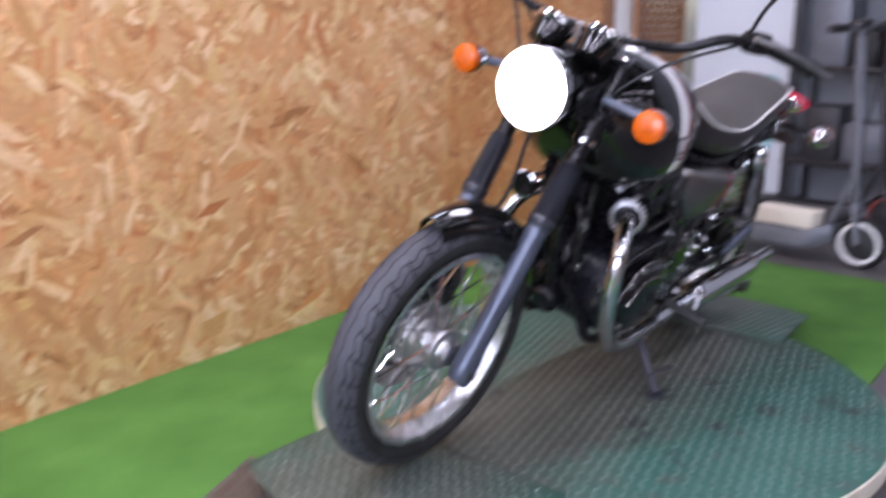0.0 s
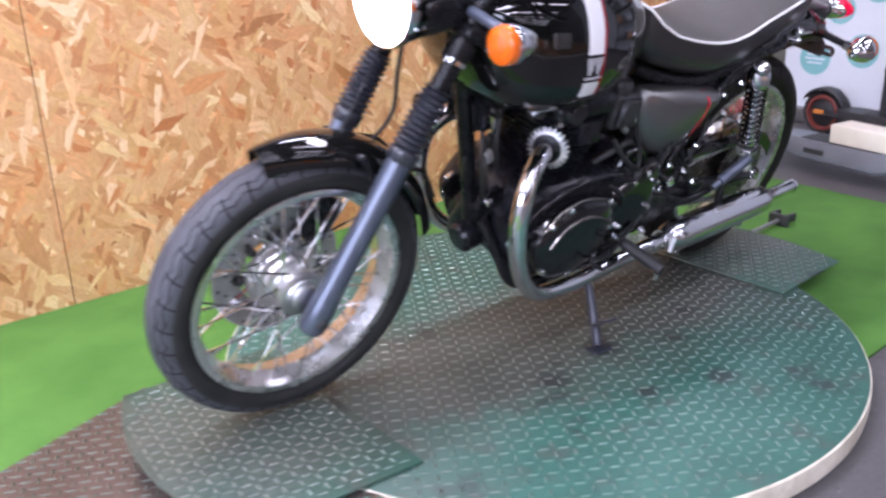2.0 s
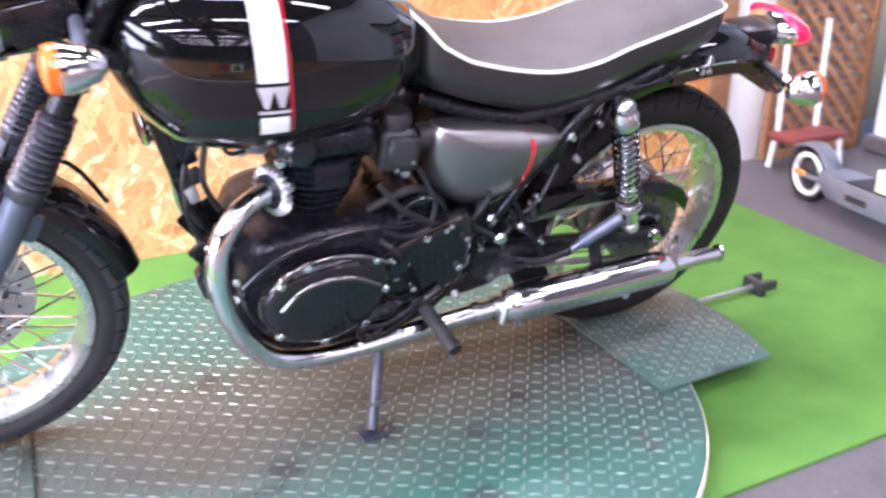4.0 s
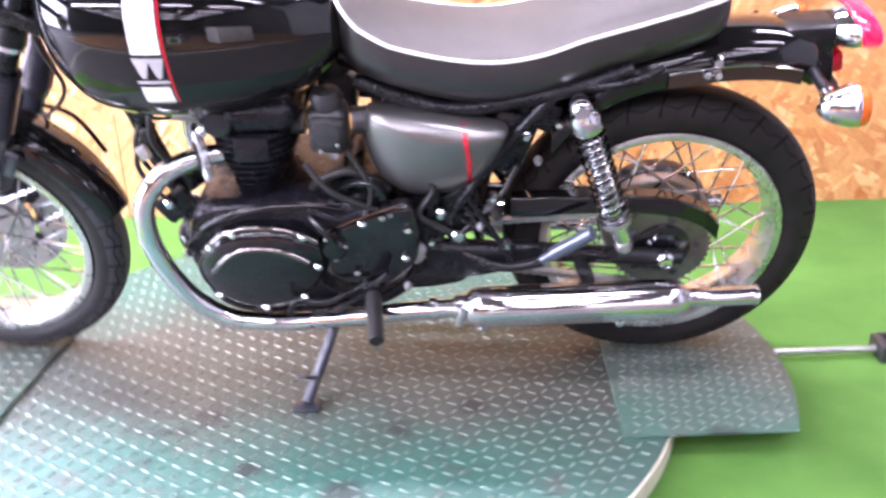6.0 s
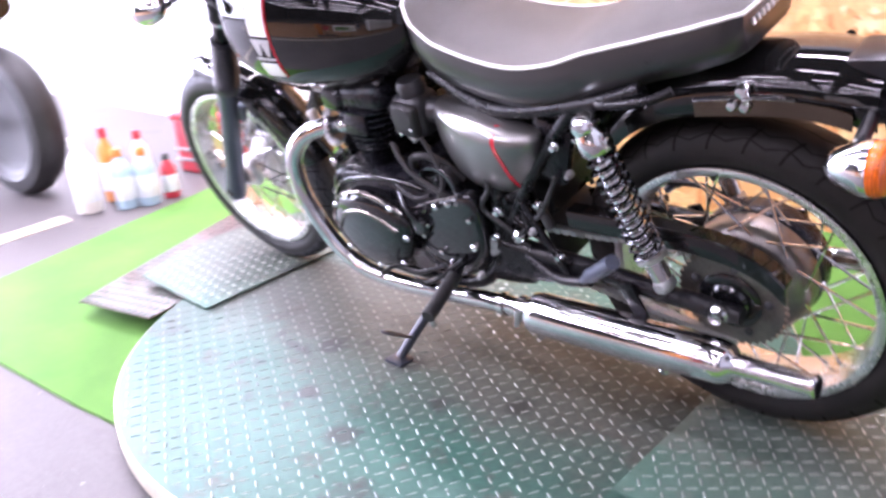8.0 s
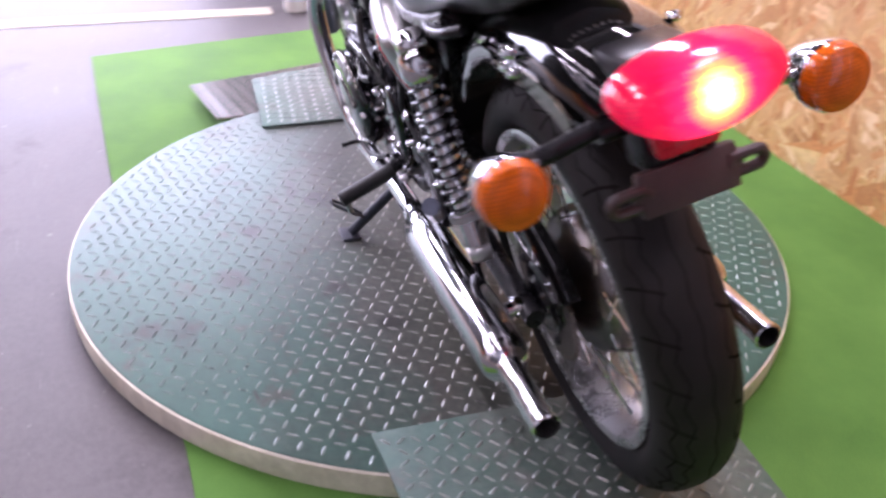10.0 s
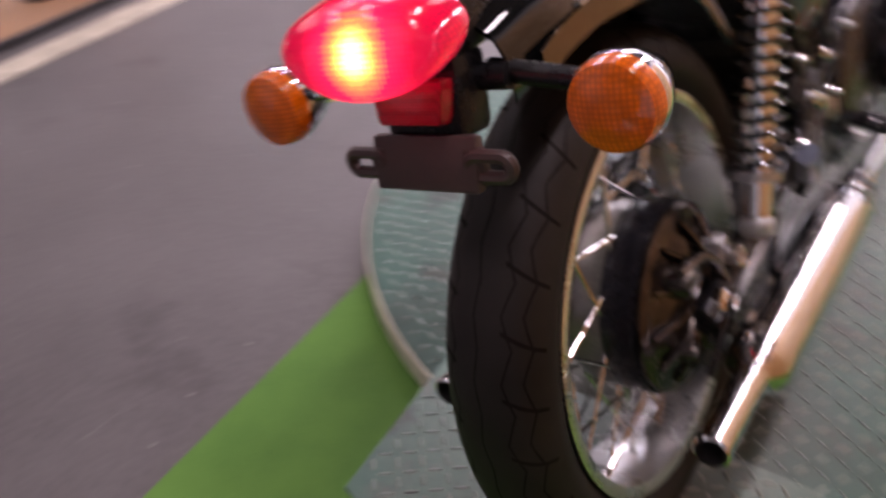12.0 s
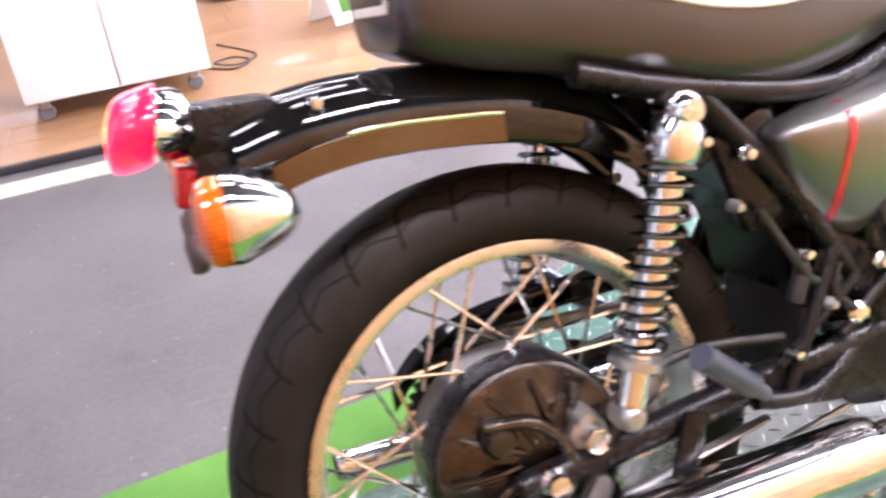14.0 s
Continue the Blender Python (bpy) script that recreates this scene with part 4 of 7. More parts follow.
lathe(bm, [(0.088, 0.018), (0.074, 0.028), (0.045, 0.035), (0.020, 0.037), (0.001, 0.0375)], HL, ax, 48)
part("lens", bm, HEAD_GLOW, headlight, "glowing white headlight lens")
for s in (1, -1):
    bm = B()
    box(bm, (1.225, 0.100 * s, 0.915), (0.10, 0.006, 0.06), 0.002, (0, 12, 0))
    lathe(bm, [(0.010, 0), (0.010, 0.008), (0.001, 0.010)], (1.275, 0.102 * s, 0.925), (0, s, 0), 12)
    part("headlight_bracket", bm, BLACK_SATIN, bike)


def signal(name_pos, centre, face, stem, r):
    """A round turn signal: chrome bowl, amber lens, dark stem."""
    c, f = Vector(centre), Vector(face).normalized()
    bm = B()
    lathe(bm, [(0.006, -0.058), (0.014, -0.054), (0.023, -0.045), (r * 0.80, -0.027), (r * 0.97, -0.008), (r * 1.0, 0.0), (r * 0.97, 0.004)], c, f, 32)
    ob = part("turn_signal", bm, CHROME, bike, "round turn signal with amber lens and chrome bowl")
    bm = B()
    lathe(bm, [(r * 0.97, 0.002), (r * 0.98, 0.012), (r * 0.90, 0.020), (r * 0.6, 0.025), (r * 0.25, 0.027), (0.001, 0.0275)], c, f, 32)
    part("lens", bm, AMBER, ob, "amber ribbed lens")
    inner = Vector(stem)
    bm = B()
    outer = c - f * 0.028
    outer = outer + (inner - outer).normalized() * (r * 0.5)
    tube(bm, spline([outer, outer + (inner - outer) * 0.5, inner], 4), [0.0105] * 9, 14)
    part("stem", bm, FORK_PAINT if name_pos == "front" else BLACK_SATIN, ob)
    bm = B()
    d = (inner - outer).normalized()
    tube(bm, [outer, outer + d * 0.022], 0.0135, 16)
    part("collar", bm, CHROME, ob)
    return ob


for s in (1, -1):
    signal("front", (1.217, 0.250 * s, 0.908), (1, 0, -0.03), (1.185, 0.11 * s, 0.918), 0.0365)
    signal("rear", (-0.262, 0.180 * s, 0.711), (-1, 0, 0.06), (-0.225, 0.045 * s, 0.725), 0.0385)

# instruments, handlebar, controls
for s in (1, -1):
    c = Vector((1.185, 0.062 * s, 1.035))
    axm = Vector((-0.62, 0, 0.78)).normalized()
    bm = B()
    lathe(bm, [(0.010, -0.060), (0.036, -0.050), (0.044, -0.020), (0.045, 0.004)], c, axm, 32)
    inst = part("instrument", bm, BLACK_PAINT, bike, "round instrument in a black cup with chrome ring")
    bm = B()
    lathe(bm, [(0.045, -0.004), (0.049, -0.002), (0.049, 0.010), (0.043, 0.012), (0.042, 0.002)], c, axm, 40, caps=False, closed=True)
    part("bezel", bm, CHROME, inst)
    bm = B()
    lathe(bm, [(0.043, 0.004), (0.001, 0.0045)], c, axm, 32)
    part("dial", bm, RUBBER, inst)
bm = B()
half = [(1.085, 0.0, 1.035), (1.088, 0.09, 1.037), (1.100, 0.15, 1.045), (1.110, 0.22, 1.062), (1.070, 0.295, 1.100), (0.95, 0.352, 1.088), (0.84, 0.400, 1.060)]
line = spline(mirrored(half[:0:-1]) + half, 6)
tube(bm, line, 0.011, 14)
part("handlebar", bm, BLACK_SATIN, bike, "black swept-back handlebar")
for y in (0.05, -0.05):
    bm = B()
    tube(bm, [(1.078, y, 0.985), (1.085, y, 1.045)], 0.016, 14)
    part("bar_riser", bm, DULL_ALLOY, bike)
for s in (1, -1):
    bm = B()
    tube(bm, [(0.975, 0.342 * s, 1.0935), (0.845, 0.398 * s, 1.0612)], 0.0165, 16)
    tube(bm, [(0.847, 0.397 * s, 1.0617), (0.836, 0.402 * s, 1.059)], 0.019, 16)
    part("grip", bm, RUBBER, bike, "black rubber handlebar grip")
    bm = B()
    box(bm, (1.010, 0.325 * s, 1.100), (0.055, 0.045, 0.045), 0.010, (0, 0, -24 * s), 3)
    part("switch_pod", bm, BLACK_SATIN, bike)
    bm = B()
    tube(bm, spline([(1.045, 0.335 * s, 1.112), (0.985, 0.378 * s, 1.098), (0.86, 0.428 * s, 1.062), (0.815, 0.438 * s, 1.052)], 5), 0.0075, 10, flat=0.7)
    part("hand_lever", bm, ALLOY, bike)
    bm = B()
    tube(bm, spline([(1.03, 0.315 * s, 1.115), (1.035, 0.335 * s, 1.18), (1.00, 0.38 * s, 1.27)], 5), 0.005, 10)
    mir = part("mirror", bm, BLACK_SATIN, bike, "black round mirror on a thin stem")
    bm = B()
    lathe(bm, [(0.02, 0.022), (0.045, 0.014), (0.052, 0.0), (0.048, -0.003)], (0.995, 0.41 * s, 1.31), (1, 0.1 * s, 0), 28)
    part("mirror_shell", bm, BLACK_SATIN, mir)
# cables from the bar to the engine and the front brake
for pts, r in (([(1.03, 0.32, 1.10), (1.12, 0.20, 1.02), (1.16, 0.11, 0.92), (1.10, 0.06, 0.78), (1.02, 0.07, 0.66)], 0.004),
               ([(1.03, -0.32, 1.10), (1.14, -0.20, 1.03), (1.20, -0.11, 0.90), (1.24, -0.085, 0.78), (1.30, -0.075, 0.66), (1.36, -0.080, 0.53)], 0.004),
               ([(1.03, -0.32, 1.10), (1.10, -0.18, 1.02), (1.14, -0.07, 0.92), (1.05, -0.04, 0.82), (0.90, -0.03, 0.70)], 0.004),
               ([(1.19, -0.06, 0.98), (1.222, -0.03, 0.85), (1.223, -0.037, 0.746), (1.209, -0.055, 0.658), (1.246, -0.056, 0.604), (1.32, -0.070, 0.56), (1.40, -0.078, 0.46)], 0.0045)):
    part("cable", tube(B(), spline(pts, 8), r, 8), RUBBER, bike)
# front brake caliper on the right leg
bm = B()
box(bm, (1.372, -0.068, 0.435), (0.085, 0.045, 0.11), 0.012, (0, -32, 0), 3)
lathe(bm, [(0.022, 0), (0.022, 0.012), (0.018, 0.016), (0.001, 0.016)], (1.372, -0.090, 0.435), (0, -1, 0), 20)
part("brake_caliper", bm, ENGINE_BLACK, bike)


def fender(name, centre, radius, a0, a1, half, drop, mat, label, taper0=1.0, taper1=1.0, seg=30):
    """A curved mudguard round a wheel, a0 to a1 degrees from straight ahead."""
    bm = B()
    outer, inner = [], []
    cx, _, cz = centre
    for k in range(seg + 1):
        u = k / seg
        a = radians(a0 + (a1 - a0) * u)
        tp = min(1.0, taper0 + (1 - taper0) * u * 4, taper1 + (1 - taper1) * (1 - u) * 4)
        ring_o, ring_i = [], []
        for j in range(13):
            v = j / 6 - 1
            y = half * tp * math.sin(v * math.pi / 2)
            r = radius - drop * (1 - math.cos(v * math.pi / 2)) 
            for lst, rr in ((ring_o, r), (ring_i, r - 0.0025)):
                lst.append(Vector((cx + rr * math.cos(a), y, cz + rr * math.sin(a))))
        outer.append(ring_o + ring_i[::-1])
    rings(bm, outer)
    return part(name, bm, mat, bike, label)


fender("front_fender", FW, 0.344, 73, 167, 0.061, 0.044, BLACK_PAINT, "glossy black front mudguard", 0.55, 0.8)
for s in (1, -1):
    bm = B()
    tube(bm, spline([fork_pt(0.55, 0.085 * s), (1.36, 0.072 * s, 0.63), (1.37, 0.058 * s, 0.630)], 4), 0.006, 8)
    tube(bm, spline([(1.30, 0.09 * s, 0.60), (1.22, 0.075 * s, 0.58), (1.165, 0.058 * s, 0.50)], 4), 0.005, 8)
    part("fender_stay", bm, BLACK_SATIN, bike)
bm = B()
secs = []
for p in spline([(0.235, 0, 0.640), (0.17, 0, 0.715), (0.09, 0, 0.760), (0.0, 0, 0.782), (-0.09, 0, 0.792), (-0.17, 0, 0.790), (-0.232, 0, 0.775)], 5):
    tail_in = min(1.0, 0.86 + max(0.0, p.x + 0.232) * 2.0)
    ring_o, ring_i = [], []
    for yy, dz in ((-0.080, -0.078), (-0.082, -0.050), (-0.080, -0.042), (-0.070, -0.022), (-0.045, -0.006), (0.0, 0.0), (0.045, -0.006), (0.070, -0.022), (0.080, -0.042), (0.082, -0.050), (0.080, -0.078)):
        ring_o.append(Vector((p.x, yy * tail_in, p.z + dz)))
        ring_i.append(Vector((p.x, yy * tail_in * 0.97, p.z + dz - 0.003)))
    secs.append(ring_o + ring_i[::-1])
part("rear_fender", rings(bm, secs), BLACK_PAINT, bike, "glossy black rear mudguard")
for s in (1, -1):
    line = spline([(0.03, 0, 0.777), (0.0, 0, 0.782), (-0.09, 0, 0.792), (-0.16, 0, 0.790), (-0.205, 0, 0.781)], 6)
    # strip and bead added for the reflection and bright edge on the black lip
    rail = part("lip_reflection", rings(B(), [[(p.x, 0.0825 * s, p.z - 0.080), (p.x, 0.0855 * s, p.z - 0.079), (p.x, 0.0860 * s, p.z - 0.052), (p.x, 0.0830 * s, p.z - 0.051)] for p in line]), REFLECTION_CHROME, bike, "added warm metal strip for the board wall's reflection on the mudguard's lip")
    part("lip_highlight", tube(B(), [(p.x, 0.0845 * s, p.z - 0.050) for p in line if p.x > -0.13], 0.0026, 8), CHROME, rail)
for s in (1,):
    bm = B()
    tube(bm, spline([(0.18, 0.122 * s, 0.722), (0.13, 0.128 * s, 0.730), (0.08, 0.124 * s, 0.742), (0.05, 0.108 * s, 0.752)], 5), 0.008, 12)
    part("tail_rail", bm, BLACK_SATIN, bike)
for s in (1, -1):
    for x, z, r in ((-0.035, 0.728, 0.009), (-0.055, 0.727, 0.009), (-0.052, 0.752, 0.011)) if s > 0 else ((-0.150, 0.776, 0.007),):
        bm = B()
        lathe(bm, [(r, 0), (r, 0.008), (r * 0.7, 0.014), (0.001, 0.015)], (x, (0.082 if z < 0.77 else 0.064) * s, z), (0, s, 0), 14)
        part("fender_bolt", bm, CHROME, bike)

# ---- tank ----
TX = [0.600, 0.625, 0.68, 0.76, 0.86, 0.95, 1.05, 1.11, 1.145, 1.160]
T_LO = [0.795, 0.752, 0.702, 0.674, 0.663, 0.664, 0.684, 0.738, 0.800, 0.845]
T_HI = [0.850, 0.880, 0.920, 0.958, 0.985, 0.995, 0.992, 0.972, 0.940, 0.900]
T_W = [0.052, 0.090, 0.128, 0.164, 0.193, 0.203, 0.189, 0.150, 0.099, 0.036]


def tank_pt(x, a, out=0.0):
    """A point of the tank's skin: a = 0 at its left side, 90 degrees on top."""
    lo, hi, w = (smooth_at(TX, q, x) for q in (T_LO, T_HI, T_W))
    mid = lo + (hi - lo) * 0.42
    ca, sa = math.cos(a), math.sin(a)
    p = 2.35
    r = (abs(ca) ** p + abs(sa) ** p) ** (-1 / p)
    up = (hi - mid) if sa > 0 else (mid - lo)
    return Vector((x, (w + out) * ca * r, mid + (up + out) * sa * r))


bm = B()
secs = []
for k in range(41):
    u = k / 40
    x = TX[0] + (TX[-1] - TX[0]) * (0.5 - 0.5 * math.cos(math.pi * u))
    secs.append([tank_pt(x, 2 * math.pi * j / 48) for j in range(48)])
rings(bm, secs)
tank = part("fuel_tank", bm, BLACK_PAINT, bike, "glossy black fuel tank", sharp=60)


def tank_band(name, f0, f1, a0, a1, out, mat, label="", n=40, m=5):
    """A painted band that follows the tank's skin between two lines x = f(angle)."""
    bm = B()
    secs = []
    for lay in (out, out - 0.0012):
        rows = []
        for k in range(n + 1):
            a = a0 + (a1 - a0) * k / n
            xa, xb = f0(a), f1(a)
            rows.append([bm.verts.new(tank_pt(xa + (xb - xa) * j / m, a, lay)) for j in range(m + 1)])
        for k in range(n):
            for j in range(m):
                bm.faces.new((rows[k][j], rows[k + 1][j], rows[k + 1][j + 1], rows[k][j + 1]))
    bmesh.ops.bridge_loops(bm, edges=[e for e in bm.edges if e.is_boundary])
    return part(name, bm, mat, tank, label, sharp=60)


def band_mid(a):
    # leans forward towards the tank's lower edge
    return 0.918 + 0.005 * math.sin(2 * a) * (1 if a < math.pi / 2 else -1)


for s in (1, -1):
    ang = (lambda d: radians(d)) if s > 0 else (lambda d: radians(180 - d))
    tank_band("stripe", lambda a: band_mid(a) - 0.024, lambda a: band_mid(a) + 0.024, ang(11), ang(90), 0.0016, WHITE_PAINT, "pearl white band over the tank")
    tank_band("pinstripe", lambda a: band_mid(a) - 0.0315, lambda a: band_mid(a) - 0.0275, ang(-22), ang(90), 0.0016, RED_PAINT, "thin red line beside the band", 40, 2)
    tank_band("stripe", lambda a: band_mid(a) - 0.024, lambda a: band_mid(a) + 0.024, ang(-22), ang(-9), 0.0016, WHITE_PAINT, "", 8)
    tank_band("badge_bar", lambda a: band_mid(a) - 0.026, lambda a: band_mid(a) + 0.026, ang(-6), ang(-4), 0.0020, SILVER_PAINT, "", 3)
    # plain emblem shapes in silver on black
    def taper(a):
        return 0.0030 + 0.0105 * (a - ang(-2)) / (ang(9) - ang(-2))

    for c0 in (-0.0125, 0.0125):
        tank_band("emblem", lambda a: band_mid(a) + c0 - taper(a), lambda a: band_mid(a) + c0 + taper(a), ang(-2), ang(9), 0.0022, SILVER_PAINT, "silver tank emblem", 5, 2)
# filler cap
bm = B()
c = tank_pt(0.90, math.pi / 2)
lathe(bm, [(0.040, -0.004), (0.040, 0.006), (0.034, 0.014), (0.020, 0.017), (0.001, 0.018)], c, (0.02, 0, 1), 32)
part("filler_cap", bm, CHROME, tank)

# ---- seat ----
SX = [-0.058, -0.038, 0.02, 0.10, 0.19, 0.26, 0.34, 0.43, 0.53, 0.588, 0.612, 0.625]
S_EDGE = [0.868, 0.866, 0.852, 0.833, 0.812, 0.789, 0.777, 0.783, 0.804, 0.834, 0.862, 0.872]
S_LOW = [0.806, 0.792, 0.772, 0.750, 0.722, 0.698, 0.686, 0.693, 0.717, 0.737, 0.755, 0.780]
S_W = [0.082, 0.098, 0.108, 0.116, 0.124, 0.128, 0.128, 0.122, 0.112, 0.098, 0.078, 0.050]
S_CROWN = [0.010, 0.022, 0.032, 0.036, 0.030, 0.024, 0.022, 0.022, 0.022, 0.020, 0.014, 0.006]


def seat_line(u):
    return SX[0] + (SX[-1] - SX[0]) * u


side_secs, top_secs = [], []
left_edge, right_edge = [], []
for k in range(49):
    x = seat_line(k / 48)
    e, lo, w, cr = (smooth_at(SX, q, x) for q in (S_EDGE, S_LOW, S_W, S_CROWN))
    row = []
    for j in range(13):
        v = j / 6 - 1
        row.append(Vector((x, w * v, e + cr * (1 - v * v) ** 0.8)))
    top_secs.append(row)
    left_edge.append(Vector((x, w, e)))
    right_edge.append(Vector((x, -w, e)))
    drop = e - lo
    side_secs.append([Vector((x, -w * 0.70, lo)), Vector((x, -w * 0.90, lo + drop * 0.08)), Vector((x, -w * 1.03, lo + drop * 0.45)), Vector((x, -w * 1.02, lo + drop * 0.8)), Vector((x, -w, e - 0.001)),
                      Vector((x, 0, e - 0.004)),
                      Vector((x, w, e - 0.001)), Vector((x, w * 1.02, lo + drop * 0.8)), Vector((x, w * 1.03, lo + drop * 0.45)), Vector((x, w * 0.90, lo + drop * 0.08)), Vector((x, w * 0.70, lo))])
seat = part("seat", rings(B(), side_secs), SEAT_SIDE, bike, "two-tone seat, grey top and black sides", sharp=50)
bm = B()
rings(bm, top_secs, caps=False, loop=False)
bmesh.ops.solidify(bm, geom=bm.faces[:], thickness=0.003)
part("seat_cover", bm, SEAT_TOP, seat, "grey grained vinyl seat top", sharp=60)
loop = left_edge + [Vector((0.632, 0.0, 0.876))] + right_edge[::-1] + [Vector((-0.066, 0, 0.871))]
part("piping", tube(B(), loop, 0.0034, 8, closed=True), PIPING, seat, "white seat piping")
# white print on the seat's tail, as plain bars
for k in range(8):
    bm = B()
    y = -0.056 + 0.016 * k
    box(bm, (-0.0605, y, 0.846 + (0.002 if k == 0 else 0.0)), (0.004, 0.008, 0.010 if k else 0.014), 0.001, (0, 12, 0), 1)
    part("print_bar", bm, PIPING, seat)

# ---- side covers ----
COVER = [(0.579, 0.672), (0.592, 0.640), (0.588, 0.585), (0.566, 0.525), (0.515, 0.486), (0.450, 0.483), (0.392, 0.505), (0.348, 0.560), (0.322, 0.620), (0.322, 0.645), (0.360, 0.658), (0.470, 0.672)]
def flare(x, z):
    """The covers stand wider apart towards the rear, less so low down."""
    return max(0.0, 0.560 - x) * (0.17 - 0.13 * max(0.0, min(1.0, (0.620 - z) / 0.12)))


for s in (1, -1):
    line = [Vector((x, 0, z)) for x, z in COVER]
    fine = spline(line + [line[0]], 4)[:-1]
    mid = sum(fine, Vector()) / len(fine) + Vector((0, 0, 0.042))
    bm = B()
    secs = []
    for k_, y in ((1.0, 0.066), (1.0, 0.080), (0.985, 0.090), (0.95, 0.100), (0.88, 0.110), (0.74, 0.121), (0.45, 0.131), (0.15, 0.134)):
        secs.append([Vector((mid.x + (p.x - mid.x) * k_, (y + flare(mid.x + (p.x - mid.x) * k_, mid.z + (p.z - mid.z) * k_)) * s, mid.z + (p.z - mid.z) * k_)) for p in fine])
    rings(bm, secs)
    cov = part("side_cover", bm, COVER_PAINT, bike, "gunmetal side cover with a red stripe", sharp=55)
    def cover_y(x, z):
        """How far the cover bulges at x, z."""
        best = 1.0
        n_ = len(fine)
        for i in range(n_):
            ax_, az_, bx_, bz_ = fine[i].x - mid.x, fine[i].z - mid.z, fine[(i + 1) % n_].x - mid.x, fine[(i + 1) % n_].z - mid.z
            den = (bx_ - ax_) * (z - mid.z) - (bz_ - az_) * (x - mid.x)
            if abs(den) < 1e-9:
                continue
            t_ = (bx_ * az_ - bz_ * ax_) / den
            px, pz = (x - mid.x) * t_, (z - mid.z) * t_
            w_ = ((px - ax_) * (bx_ - ax_) + (pz - az_) * (bz_ - az_)) / ((bx_ - ax_) ** 2 + (bz_ - az_) ** 2)
            if t_ > 0 and -0.001 <= w_ <= 1.001:
                best = 1 / t_
        return flare(x, z) + float(np.interp(best, [0, 0.15, 0.45, 0.74, 0.88, 0.95, 0.985, 1.0], [0.134, 0.134, 0.131, 0.121, 0.110, 0.100, 0.090, 0.082]))

    rows = []
    for k in range(15):
        u = k / 14
        x, z = 0.3985 - 0.008 * u - 0.004 * math.sin(math.pi * u), 0.661 - 0.153 * u
        y0, y1 = cover_y(x - 0.0045, z), cover_y(x + 0.0045, z)
        rows.append([Vector((x - 0.0045, (y0 + 0.0015) * s, z)), Vector((x + 0.0045, (y1 + 0.0015) * s, z)), Vector((x + 0.0045, (y1 - 0.003) * s, z)), Vector((x - 0.0045, (y0 - 0.003) * s, z))])
    part("stripe", rings(B(), rows), RED_PAINT, cov, "thin red stripe")

# ---- frame ----
def pipe(name, pts, r, mat=BLACK_SATIN, label="", flat=1.0, step=6):
    return part(name, tube(B(), spline(pts, step), r, 14, flat=flat), mat, bike, label)


pipe("downtube", [(1.125, 0, 0.86), (1.085, 0, 0.74), (1.020, 0, 0.50), (0.985, 0, 0.36)], 0.019, BLACK_SATIN, "black frame downtube")
pipe("backbone", [(1.14, 0, 0.90), (0.95, 0, 0.86), (0.62, 0, 0.74), (0.50, 0, 0.66)], 0.025)
